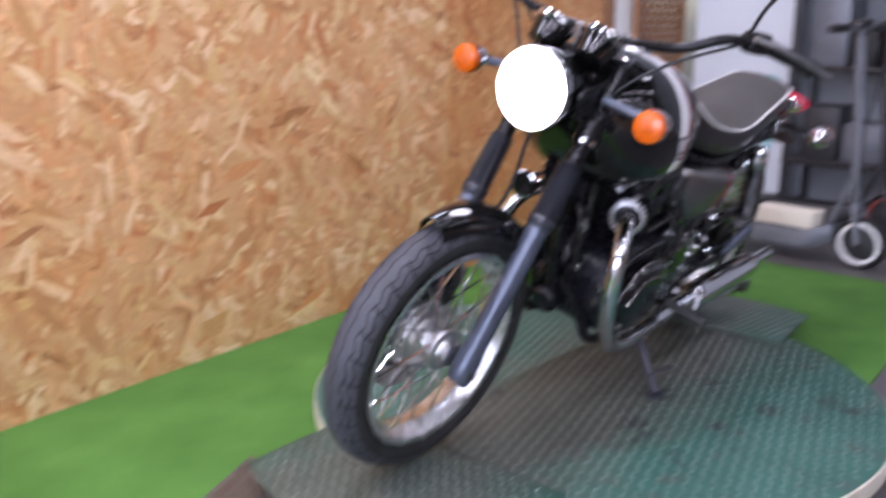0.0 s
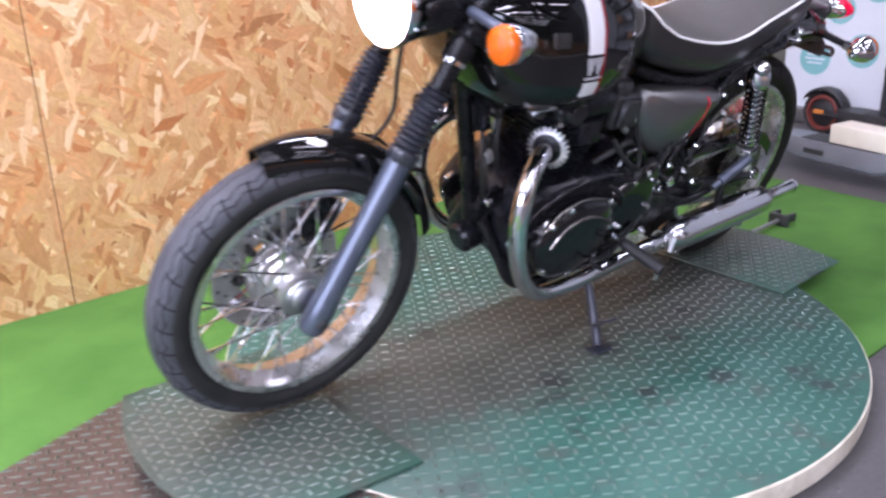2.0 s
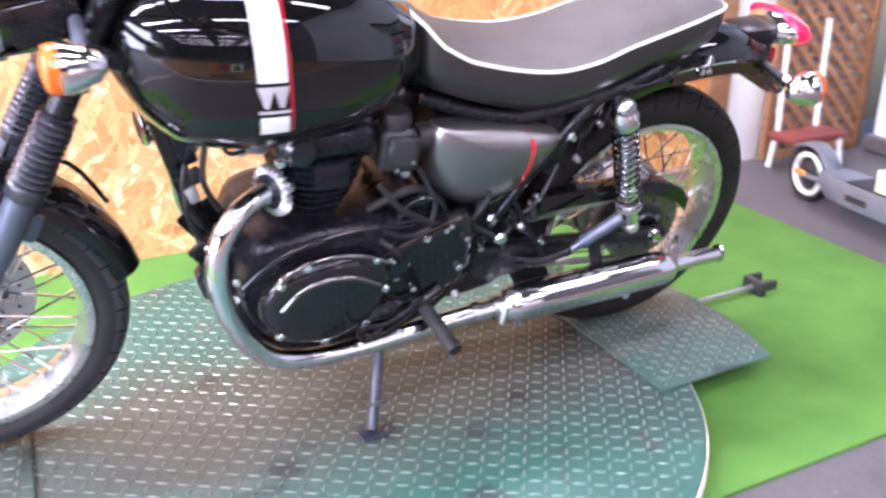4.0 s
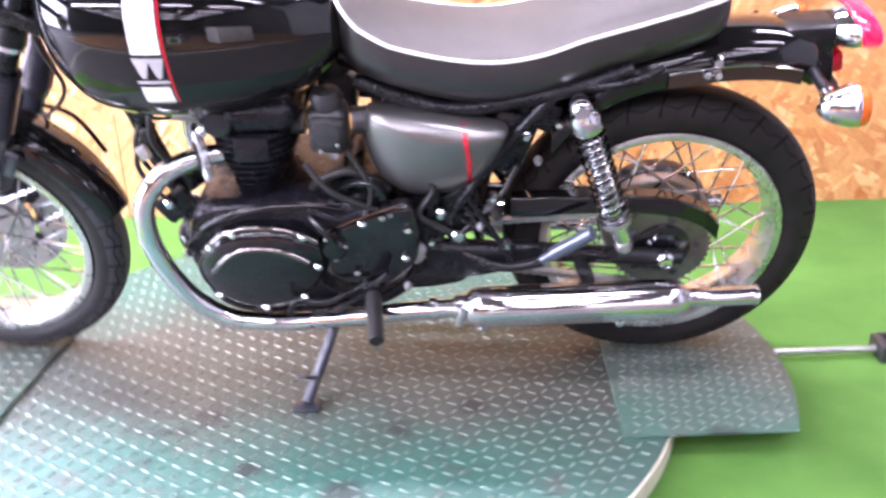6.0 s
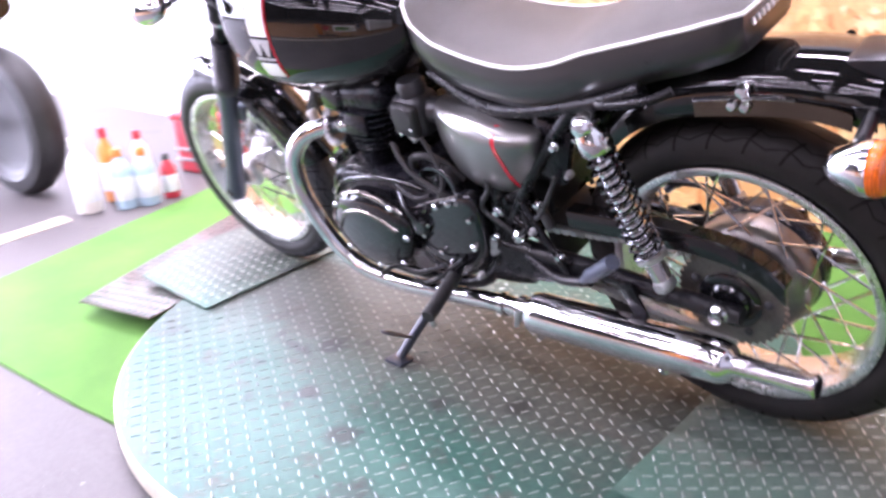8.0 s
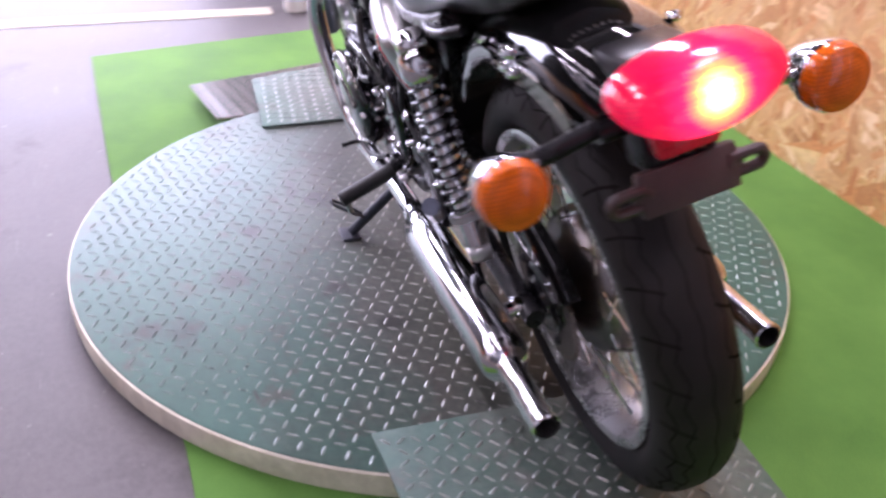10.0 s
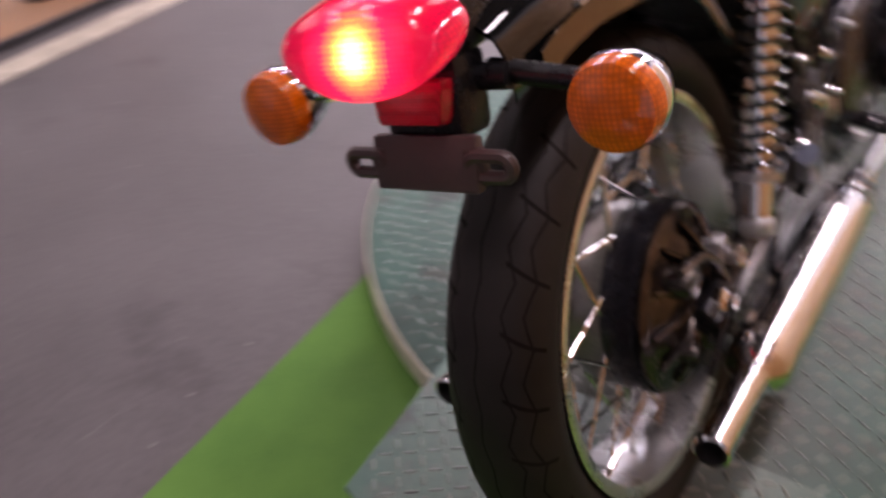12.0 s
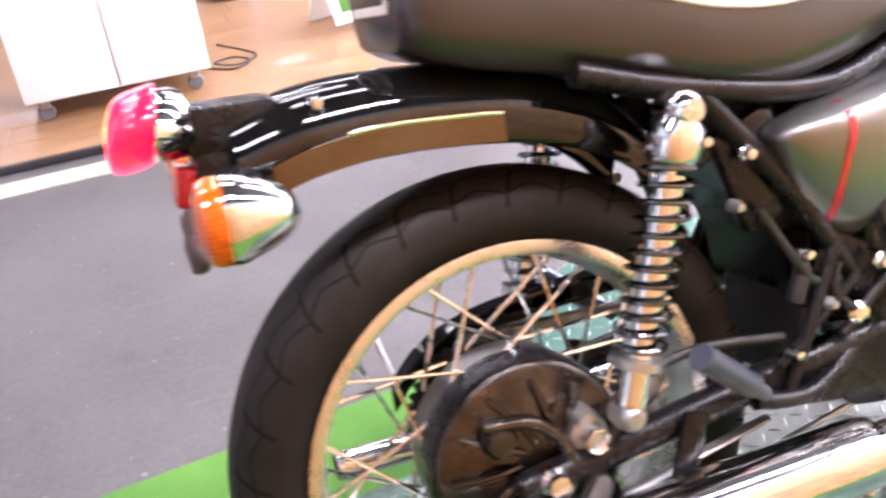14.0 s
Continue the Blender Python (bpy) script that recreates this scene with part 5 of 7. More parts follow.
for s in (1, -1):
    pipe("cradle_tube", [(0.990, 0.02 * s, 0.40), (0.955, 0.085 * s, 0.30), (0.900, 0.105 * s, 0.222), (0.75, 0.105 * s, 0.205), (0.58, 0.105 * s, 0.23), (0.50, 0.105 * s, 0.32), (0.47, 0.105 * s, 0.45), (0.42, 0.105 * s, 0.66)], 0.015)
    pipe("seat_rail", [(0.60, 0.06 * s, 0.715), (0.42, 0.10 * s, 0.675), (0.22, 0.112 * s, 0.712), (0.10, 0.11 * s, 0.752)], 0.014)
    pipe("rear_stay", [(0.24, 0.112 * s, 0.700), (0.36, 0.112 * s, 0.55), (0.47, 0.108 * s, 0.37)], 0.012)
    # swing arm
    bm = B()
    tube(bm, [(0.52, 0.105 * s, 0.362), (0.25, 0.108 * s, 0.350), (0.02, 0.112 * s, 0.336), (-0.035, 0.112 * s, 0.334)], [0.022, 0.020, 0.018, 0.016], 14)
    arm = part("swing_arm", bm, BLACK_SATIN, bike)
    bm = B()
    lathe(bm, [(0.030, 0), (0.030, 0.010), (0.020, 0.016), (0.001, 0.017)], (0.510, 0.115 * s, 0.362), (0, s, 0), 20)
    part("pivot_cap", bm, DULL_ALLOY, arm)
    # shock absorber
    lo, hi = Vector((0.090, 0.140 * s, 0.392)), Vector((0.192, 0.146 * s, 0.698))
    d = (hi - lo).normalized()
    ln = (hi - lo).length
    bm = B()
    tube(bm, [lo + d * 0.012, lo + d * (ln * 0.80)], 0.0185, 16)
    tube(bm, [lo + d * (ln * 0.79), hi - d * 0.02], 0.008, 12)
    sh = part("shock_absorber", bm, CHROME, bike, "rear shock absorber with exposed coil spring")
    bm = B()
    q = Vector((0, 0, 1)).rotation_difference(d)
    pts = []
    turns = 12
    for k in range(turns * 14 + 1):
        a = 2 * math.pi * k / 14
        h = ln * (0.20 + 0.64 * k / (turns * 14))
        pts.append(lo + q @ Vector((0.0268 * math.cos(a), 0.0268 * math.sin(a), h)))
    tube(bm, pts, 0.0031, 8)
    part("spring", bm, DARK_CHROME, sh, "dark bright coil spring")
    bm = B()
    tube(bm, [hi - d * 0.055, hi - d * 0.045, hi - d * 0.018, hi - d * 0.005, hi + d * 0.012], [0.024, 0.030, 0.029, 0.020, 0.017], 20)
    lathe(bm, [(0.020, -0.016), (0.022, 0), (0.020, 0.016), (0.012, 0.024), (0.001, 0.025)], hi, (0, s, 0), 20)
    part("top_cap", bm, CHROME, sh)
    bm = B()
    tube(bm, [lo + d * (ln * 0.17), lo + d * (ln * 0.20)], 0.029, 20)
    lathe(bm, [(0.017, -0.014), (0.018, 0), (0.016, 0.012), (0.010, 0.020), (0.001, 0.021)], lo, (0, s, 0), 16)
    tube(bm, [lo, lo + d * 0.04], 0.014, 14)
    part("bottom_eye", bm, DULL_ALLOY, sh)

# inner mudguard ahead of the rear wheel, battery box, linkage
bm = B()
secs = []
for p in spline([(0.225, 0, 0.655), (0.29, 0, 0.60), (0.345, 0, 0.52), (0.365, 0, 0.43)], 5):
    secs.append([Vector((p.x, y_, p.z)) for y_ in (-0.072, -0.05, 0.0, 0.05, 0.072)] + [Vector((p.x + 0.004, y_, p.z + 0.003)) for y_ in (0.072, 0.05, 0.0, -0.05, -0.072)])
part("inner_fender", rings(bm, secs), BLACK_SATIN, bike)
for s in (1, -1):
    bm = B()
    box(bm, (0.315, 0.092 * s, 0.60), (0.085, 0.026, 0.13), 0.012, (0, -18, 0), 2)
    part("coil_box", bm, ENGINE_BLACK, bike)
    bm = B()
    tube(bm, spline([(0.40, 0.118 * s, 0.47), (0.385, 0.125 * s, 0.44), (0.42, 0.13 * s, 0.40)], 4), 0.006, 10)
    part("brake_link", bm, BLACK_SATIN, bike)
    bm = B()
    tube(bm, spline([(0.30, 0.115 * s, 0.56), (0.33, 0.125 * s, 0.50), (0.36, 0.122 * s, 0.46), (0.40, 0.118 * s, 0.45)], 5), 0.005, 8)
    part("wiring_loom", bm, RUBBER, bike)
    bm = B()
    lathe(bm, [(0.015, 0), (0.015, 0.012), (0.010, 0.018), (0.001, 0.019)], (0.415, 0.118 * s, 0.405), (0, s, 0), 14)
    part("frame_bolt", bm, CHROME, bike)

for s in (1, -1):
    for x, y, z, r in ((0.285, 0.115, 0.628, 0.010), (0.262, 0.118, 0.575, 0.008), (0.345, 0.122, 0.498, 0.009), (0.372, 0.124, 0.430, 0.008), (0.448, 0.126, 0.462, 0.011), (0.468, 0.128, 0.398, 0.009), (0.545, 0.132, 0.470, 0.008), (0.228, 0.120, 0.655, 0.009), (0.318, 0.126, 0.385, 0.009), (0.520, 0.150, 0.300, 0.008)):
        part("frame_bolt", lathe(B(), [(r, 0), (r, 0.008), (r * 0.65, 0.012), (r * 0.6, 0.017), (0.001, 0.018)], (x, y * s, z), (0, s, 0), 8), CHROME if r > 0.0085 else DULL_ALLOY, bike)
    part("electrics_box", box(B(), (0.262, 0.080 * s, 0.655), (0.075, 0.030, 0.060), 0.008, (0, -25, 0), 2), ENGINE_BLACK, bike)
    part("link_rod", tube(B(), [(0.415, 0.128 * s, 0.452), (0.300, 0.128 * s, 0.372)], 0.0055, 8), BLACK_SATIN, bike)
    part("hose", tube(B(), spline([(0.50, 0.118 * s, 0.57), (0.46, 0.128 * s, 0.52), (0.49, 0.130 * s, 0.46), (0.44, 0.126 * s, 0.42), (0.40, 0.12 * s, 0.38)], 6), 0.006, 8), RUBBER, bike)
    part("gusset", box(B(), (0.415, 0.108 * s, 0.445), (0.095, 0.007, 0.10), 0.004, (0, 30, 0), 1), BLACK_SATIN, bike)
    part("rear_brake_switch", tube(B(), [(0.335, 0.118 * s, 0.440), (0.350, 0.118 * s, 0.478), (0.352, 0.118 * s, 0.486)], [0.010, 0.010, 0.004], 10), RUBBER, bike)
# pressed plates that carry the pegs and close the space ahead of the rear wheel
for s in (1, -1):
    plate = [(0.575, 0.455), (0.545, 0.470), (0.500, 0.455), (0.455, 0.400), (0.420, 0.335), (0.400, 0.290), (0.440, 0.272), (0.520, 0.262), (0.590, 0.275), (0.612, 0.330), (0.600, 0.400)]
    line = spline([Vector((x, 0, z)) for x, z in plate + plate[:1]], 3)[:-1]
    part("peg_plate", rings(B(), [[Vector((q.x, y * s, q.z)) for q in line] for y in (0.112, 0.116)]), BLACK_SATIN, bike)
    arm = [(0.470, 0.372), (0.360, 0.352), (0.262, 0.372), (0.250, 0.352), (0.300, 0.322), (0.400, 0.300), (0.470, 0.310)]
    line = spline([Vector((x, 0, z)) for x, z in arm + arm[:1]], 3)[:-1]
    part("passenger_peg_plate", rings(B(), [[Vector((q.x, y * s, q.z)) for q in line] for y in (0.122, 0.127)]), BLACK_SATIN, bike)
# dark sheet added to fill the dim gap and hide the bright deck
part("filler_sheet", box(B(), (0.385, 0, 0.400), (0.012, 0.150, 0.200), 0.005, (0, 10, 0), 2), RUBBER, bike)
# chain and its guard
bm = B()
top, bot = [], []
for z0, z1, lst in ((0.340 + 0.098, 0.395, top), (0.340 - 0.100, 0.330, bot)):
    for k in range(60):
        u = k / 59
        lst.append((0.0 + 0.56 * u, 0.078, z0 + (z1 - z0) * u - 0.006 * math.sin(math.pi * u)))
for lst in (top, bot):
    for k, (x, y, z) in enumerate(lst):
        wdt = 0.016 if k % 2 else 0.011
        box(bm, (x, y, z), (0.0125, wdt, 0.011))
tagged(part("chain", bm, DULL_ALLOY, bike, "dull steel drive chain"), kind="stuff")
bm = B()
prof = spline([(0.31, 0, 0.470), (0.15, 0, 0.474), (0.02, 0, 0.470), (-0.06, 0, 0.445), (-0.105, 0, 0.405)], 5)
secs = []
for p in prof:
    secs.append([(p.x, 0.066, p.z), (p.x, 0.094, p.z), (p.x, 0.097, p.z - 0.004), (p.x, 0.097, p.z - 0.040), (p.x, 0.094, p.z - 0.040), (p.x, 0.092, p.z - 0.005), (p.x, 0.066, p.z - 0.004)])
guard = part("chain_guard", rings(bm, secs), BLACK_PAINT, bike, "glossy black chain guard")

# ---- engine ----
bm = B()
secs = []
outline = [(0.955, 0.430), (0.965, 0.36), (0.93, 0.275), (0.86, 0.245), (0.70, 0.245), (0.57, 0.265), (0.505, 0.33), (0.500, 0.41), (0.55, 0.47), (0.66, 0.495), (0.86, 0.495), (0.93, 0.475)]
fine = spline([Vector((x, 0, z)) for x, z in outline + outline[:1]], 3)[:-1]
for y, k_ in ((-0.142, 0.90), (-0.135, 0.97), (-0.11, 1.0), (0.11, 1.0), (0.135, 0.97), (0.142, 0.90)):
    secs.append([Vector((0.735 + (p.x - 0.735) * k_, y, 0.37 + (p.z - 0.37) * k_)) for p in fine])
engine = part("engine", rings(bm, secs), ENGINE_BLACK, bike, "black air-cooled twin engine", sharp=50)


def cover(outline, y0, y1, s, mat, name, dome=0.0, label=""):
    line = spline([Vector((x, 0, z)) for x, z in outline + outline[:1]], 4)[:-1]
    mid = sum(line, Vector()) / len(line)
    bm = B()
    secs = []
    for k_, y in ((1.0, y0), (1.0, y1 - 0.012), (0.985, y1 - 0.005), (0.95, y1), (0.80, y1 + dome * 0.6), (0.5, y1 + dome * 0.9), (0.15, y1 + dome)):
        secs.append([Vector((mid.x + (p.x - mid.x) * k_, y * s, mid.z + (p.z - mid.z) * k_)) for p in line])
    return part(name, rings(bm, secs), mat, engine, label, sharp=50)


GEN = [(0.920, 0.405), (0.882, 0.443), (0.812, 0.461), (0.730, 0.452), (0.685, 0.410), (0.690, 0.338), (0.735, 0.280), (0.810, 0.258), (0.882, 0.272), (0.928, 0.322), (0.938, 0.370)]
cover(GEN, 0.12, 0.178, 1, GLOSS_CASE, "generator_cover", 0.014, "polished black generator cover")
cover(GEN, 0.12, 0.190, -1, GLOSS_CASE, "clutch_cover", 0.016, "polished black clutch cover")
cover([(0.690, 0.425), (0.610, 0.462), (0.530, 0.492), (0.500, 0.480), (0.492, 0.400), (0.505, 0.340), (0.560, 0.292), (0.640, 0.285), (0.690, 0.330)], 0.12, 0.146, 1, GLOSS_CASE, "sprocket_cover", 0.004)
part("case_rib", tube(B(), spline([(0.958, 0.132, 0.392), (0.900, 0.142, 0.452), (0.820, 0.146, 0.484), (0.720, 0.144, 0.494), (0.640, 0.138, 0.480)], 8), 0.0075, 10), GLOSS_CASE, engine, "long curved rib of the crankcase")
part("cover_edge", tube(B(), spline([(0.688, 0.148, 0.428), (0.610, 0.149, 0.464), (0.530, 0.149, 0.494)], 6), 0.0028, 8), BLACK_CHROME, engine)
part("release_arm", tube(B(), spline([(0.700, 0.150, 0.470), (0.672, 0.172, 0.448), (0.655, 0.168, 0.415)], 5), 0.0065, 10), GLOSS_CASE, engine)
part("release_housing", lathe(B(), [(0.026, 0), (0.026, 0.014), (0.020, 0.020), (0.001, 0.021)], (0.662, 0.146, 0.398), (0, 1, 0), 20), GLOSS_CASE, engine)
for x, z in ((0.676, 0.420), (0.640, 0.402), (0.660, 0.372), (0.560, 0.470), (0.512, 0.440), (0.620, 0.335)):
    part("case_screw", lathe(B(), [(0.0065, 0), (0.0065, 0.009), (0.0035, 0.011), (0.001, 0.011)], (x, 0.150, z), (0, 1, 0), 8), CHROME, engine)
# ridges in lighter metal, which carries the highlights along the black cover
for dz, f, y in ((0.004, 1.0, 0.172), (-0.036, 0.84, 0.186)):
    pts = [(0.815 + (x - 0.815) * f, y, z + dz) for x, z in [(0.688, 0.425), (0.745, 0.450), (0.810, 0.458), (0.872, 0.442), (0.916, 0.402)]]
    part("cover_ridge", tube(B(), spline(pts, 6), 0.0085, 12, flat=0.8), BLACK_CHROME, engine, "ridge of the black cover, lighter metal for its highlights")
part("starter_gear_cover", lathe(B(), [(0.054, 0), (0.054, 0.016), (0.050, 0.022), (0.044, 0.022), (0.041, 0.012), (0.016, 0.010), (0.014, 0.016), (0.001, 0.016)], (0.602, 0.112, 0.488), (0, 1, 0), 36), GLOSS_CASE, engine)
part("cover_bolt", lathe(B(), [(0.008, 0), (0.008, 0.010), (0.001, 0.012)], (0.602, 0.126, 0.488), (0, 1, 0), 10), CHROME, engine)
# cover bolts
for x, z in ((0.900, 0.418), (0.850, 0.450), (0.715, 0.443), (0.692, 0.37), (0.728, 0.292), (0.812, 0.266), (0.902, 0.298), (0.61, 0.30), (0.52, 0.37), (0.60, 0.455)):
    bm = B()
    yb = 0.172 if x > 0.66 else 0.147
    lathe(bm, [(0.008, 0), (0.008, 0.010), (0.005, 0.013), (0.001, 0.013)], (x, yb, z), (0, 1, 0), 10)
    part("cover_bolt", bm, CHROME, engine)
# barrel and head: the narrow barrel opens into a wide head, both cut into thin rounded fins
def barrel_at(z):
    """Rear edge, front edge and half width of the finned stack at height z."""
    zs = (0.450, 0.500, 0.530, 0.560, 0.600, 0.640)
    return (float(np.interp(z, zs, (0.782, 0.768, 0.755, 0.735, 0.716, 0.708))), float(np.interp(z, zs, (0.856, 0.858, 0.862, 0.872, 0.884, 0.890))),
            float(np.interp(z, zs, (0.112, 0.116, 0.120, 0.126, 0.132, 0.134))))


def fin_ring(z, inset, n=40, power=3.2):
    x0, x1, w = barrel_at(z)
    hx, hy = (x1 - x0) / 2 - inset, w - inset
    ring = []
    for k in range(n):
        a = 2 * math.pi * k / n
        ca, sa = math.cos(a), math.sin(a)
        r = (abs(ca) ** power + abs(sa) ** power) ** (-1 / power)
        ring.append(Vector(((x0 + x1) / 2 + hx * ca * r, hy * sa * r, z)))
    return ring


fin_levels = [(0.456 + 0.0098 * k, 0.0042) for k in range(8)] + [(0.540 + 0.0155 * k, 0.0060) for k in range(7)]
for z, th in fin_levels:
    part("fin", rings(B(), [fin_ring(z, 0.0022), fin_ring(z + th * 0.25, 0.0), fin_ring(z + th * 0.75, 0.0), fin_ring(z + th, 0.0022)]), ENGINE_BLACK, engine)
part("cylinder", rings(B(), [fin_ring(0.430 + 0.021 * k, 0.013) for k in range(11)]), ENGINE_BLACK, engine)
for s in (1, -1):
    part("head_boss", box(B(), (0.795, 0.126 * s, 0.612), (0.066, 0.020, 0.050), 0.004, (8 * s, 0, 0), 2), ENGINE_BLACK, engine)
bm = B()
box(bm, (0.800, 0, 0.668), (0.186, 0.258, 0.062), 0.024, (0, 3, 0), 3)
part("cylinder_head", bm, ENGINE_BLACK, engine)
bm = B()
tube(bm, spline([(0.72, 0, 0.690), (0.77, 0, 0.705), (0.86, 0, 0.705), (0.915, 0, 0.685)], 4), 0.046, 18)
for v in bm.verts:
    v.co.y *= 2.4
part("rocker_cover", bm, GLOSS_CASE, engine)
for s in (1, -1):
    bm = B()
    lathe(bm, [(0.030, 0), (0.032, 0.010), (0.024, 0.020), (0.001, 0.022)], (0.85, 0.118 * s, 0.668), (0, s, 0), 20)
    part("cam_cap", bm, GLOSS_CASE, engine)
    # carburettor and its stubs
    bm = B()
    box(bm, (0.655, 0.075 * s, 0.630), (0.075, 0.070, 0.090), 0.016, seg=3)
    lathe(bm, [(0.030, 0), (0.032, 0.02), (0.026, 0.032), (0.001, 0.034)], (0.655, 0.075 * s, 0.672), (0, 0, 1), 20)
    lathe(bm, [(0.026, 0), (0.030, 0.012), (0.026, 0.02), (0.001, 0.022)], (0.655, 0.108 * s, 0.640), (0, s, 0), 20)
    tube(bm, [(0.70, 0.075 * s, 0.640), (0.76, 0.075 * s, 0.640)], 0.024, 16)
    tube(bm, [(0.61, 0.075 * s, 0.640), (0.56, 0.070 * s, 0.640)], 0.027, 16)
    part("carburettor", bm, DARK_METAL, engine, "dark grey carburettor")
    part("carburettor_cap", box(B(), (0.652, 0.116 * s, 0.632), (0.066, 0.022, 0.072), 0.010, (0, -6, 0), 3), RUBBER, engine, "black cap with two bright screws")
    for dx in (-0.018, 0.014):
        part("cap_screw", lathe(B(), [(0.0045, 0), (0.0045, 0.003), (0.001, 0.004)], (0.652 + dx, 0.126 * s, 0.610 - dx * 0.4), (0, s, 0), 8), CHROME, engine)
    bm = B()
    tube(bm, [(0.640, 0.112 * s, 0.585), (0.655, 0.112 * s, 0.600)], 0.010, 10)
    part("carburettor_screw", bm, DULL_ALLOY, engine)
pipe("bevel_tube", [(0.80, -0.150, 0.47), (0.805, -0.155, 0.56), (0.81, -0.150, 0.665)], 0.022, CHROME, "chrome cam drive tube")
for s in (1, -1):
    part("spark_lead", tube(B(), spline([(0.93, 0.09 * s, 0.665), (0.975, 0.115 * s, 0.675), (0.985, 0.09 * s, 0.715), (0.94, 0.05 * s, 0.735)], 6), 0.0042, 8), RUBBER, engine)
    part("spark_cap", tube(B(), [(0.905, 0.075 * s, 0.655), (0.945, 0.095 * s, 0.668)], [0.012, 0.009], 12), DULL_ALLOY, engine)
    part("head_bolt", lathe(B(), [(0.010, 0), (0.010, 0.010), (0.006, 0.013), (0.001, 0.013)], (0.885, 0.112 * s, 0.645), (0, s, 0), 10), CHROME, engine)
    part("engine_mount", box(B(), (0.995, 0.055 * s, 0.44), (0.085, 0.008, 0.06), 0.006, (0, 35, 0), 1), BLACK_SATIN, engine)
    part("mount_bolt", lathe(B(), [(0.011, 0), (0.011, 0.012), (0.007, 0.016), (0.001, 0.016)], (1.005, 0.060 * s, 0.45), (0, s, 0), 10), CHROME, engine)
    part("case_screw", lathe(B(), [(0.009, 0), (0.009, 0.010), (0.001, 0.011)], (0.965, 0.12 * s, 0.405), (0.6, 0.8 * s, 0), 10), CHROME, engine)
    part("case_screw", lathe(B(), [(0.009, 0), (0.009, 0.010), (0.001, 0.011)], (0.968, 0.12 * s, 0.365), (0.6, 0.8 * s, 0), 10), CHROME, engine)
part("oil_filter", lathe(B(), [(0.036, 0), (0.038, 0.01), (0.038, 0.045), (0.030, 0.055), (0.001, 0.057)], (0.965, 0, 0.33), (1, 0, -0.25), 28), ENGINE_BLACK, engine)
part("starter_motor", tube(B(), [(0.63, -0.06, 0.515), (0.63, 0.10, 0.515)], 0.034, 24), ENGINE_BLACK, engine)
part("breather_hose", tube(B(), spline([(0.70, 0.09, 0.50), (0.66, 0.12, 0.545), (0.61, 0.115, 0.55), (0.55, 0.10, 0.50)], 6), 0.009, 10), RUBBER, engine)
part("clutch_arm", tube(B(), spline([(0.70, 0.155, 0.49), (0.64, 0.165, 0.475), (0.60, 0.158, 0.485)], 4), 0.006, 8), ENGINE_BLACK, engine)
bm = B()
box(bm, (1.035, -0.015, 0.655), (0.030, 0.120, 0.075), 0.006, (0, 16, 0), 2)
regulator = part("regulator", bm, ENGINE_BLACK, engine)
for k in range(6):
    part("fin", box(B(), (1.050, -0.060 + 0.018 * k, 0.652), (0.022, 0.006, 0.070), 0.002, (0, 16, 0), 1), ENGINE_BLACK, regulator)
for k, (y, z) in enumerate(((0.03, 0.63), (0.045, 0.60), (-0.02, 0.59))):
    part("connector", box(B(), (1.02 + 0.01 * k, y + 0.02, z - 0.03), (0.022, 0.016, 0.03), 0.004, (10 * k, 20, 15), 2), DULL_ALLOY if k == 1 else RUBBER, engine)
    part("wiring", tube(B(), spline([(1.03, y, z), (1.045, y + 0.03, z - 0.05), (1.025, y + 0.02, z - 0.12), (0.99, y + 0.01, z - 0.17)], 6), 0.005, 8), RUBBER, engine)
# airbox block between the covers, battery tray, oil lines
bm = B()
box(bm, (0.45, 0, 0.585), (0.22, 0.135, 0.17), 0.02, seg=2)
part("airbox", bm, RUBBER, bike)
bm = B()
box(bm, (0.46, 0, 0.43), (0.10, 0.17, 0.12), 0.015, seg=2)
tube(bm, [(0.51, -0.12, 0.362), (0.51, 0.12, 0.362)], 0.028, 18)
part("pivot_casting", bm, ENGINE_BLACK, bike)
for pts, r, mat_ in (([(0.98, 0.05, 0.52), (1.01, 0.06, 0.60), (0.99, 0.04, 0.70)], 0.006, RUBBER),
                     ([(0.70, 0.13, 0.58), (0.66, 0.145, 0.53), (0.60, 0.14, 0.49), (0.55, 0.13, 0.46)], 0.006, RUBBER),
                     ([(0.62, 0.12, 0.60), (0.58, 0.13, 0.52), (0.60, 0.145, 0.46)], 0.005, RUBBER),
                     ([(0.56, 0.155, 0.33), (0.66, 0.170, 0.255), (0.72, 0.175, 0.245)], 0.006, BLACK_SATIN)):
    pipe("hose", pts, r, mat_)
# horn ahead of the downtube
hc, ha = Vector((1.085, -0.100, 0.626)), Vector((0.97, 0.15, -0.1)).normalized()
bm = B()
lathe(bm, [(0.016, -0.035), (0.028, -0.015), (0.034, 0.0), (0.034, 0.004), (0.022, 0.008), (0.010, 0.004), (0.001, 0.004)], hc, ha, 28)
horn = part("horn", bm, BLACK_SATIN, bike, "small round black horn")
part("ring", lathe(B(), [(0.034, -0.003), (0.0375, 0.0), (0.0375, 0.006), (0.033, 0.008)], hc, ha, 32, caps=False, closed=True), CHROME, horn)
part("horn_bracket", tube(B(), spline([hc - ha * 0.03, hc - ha * 0.05 + Vector((0, 0.02, 0.02)), (1.035, -0.02, 0.66)], 4), 0.006, 8), BLACK_SATIN, bike)

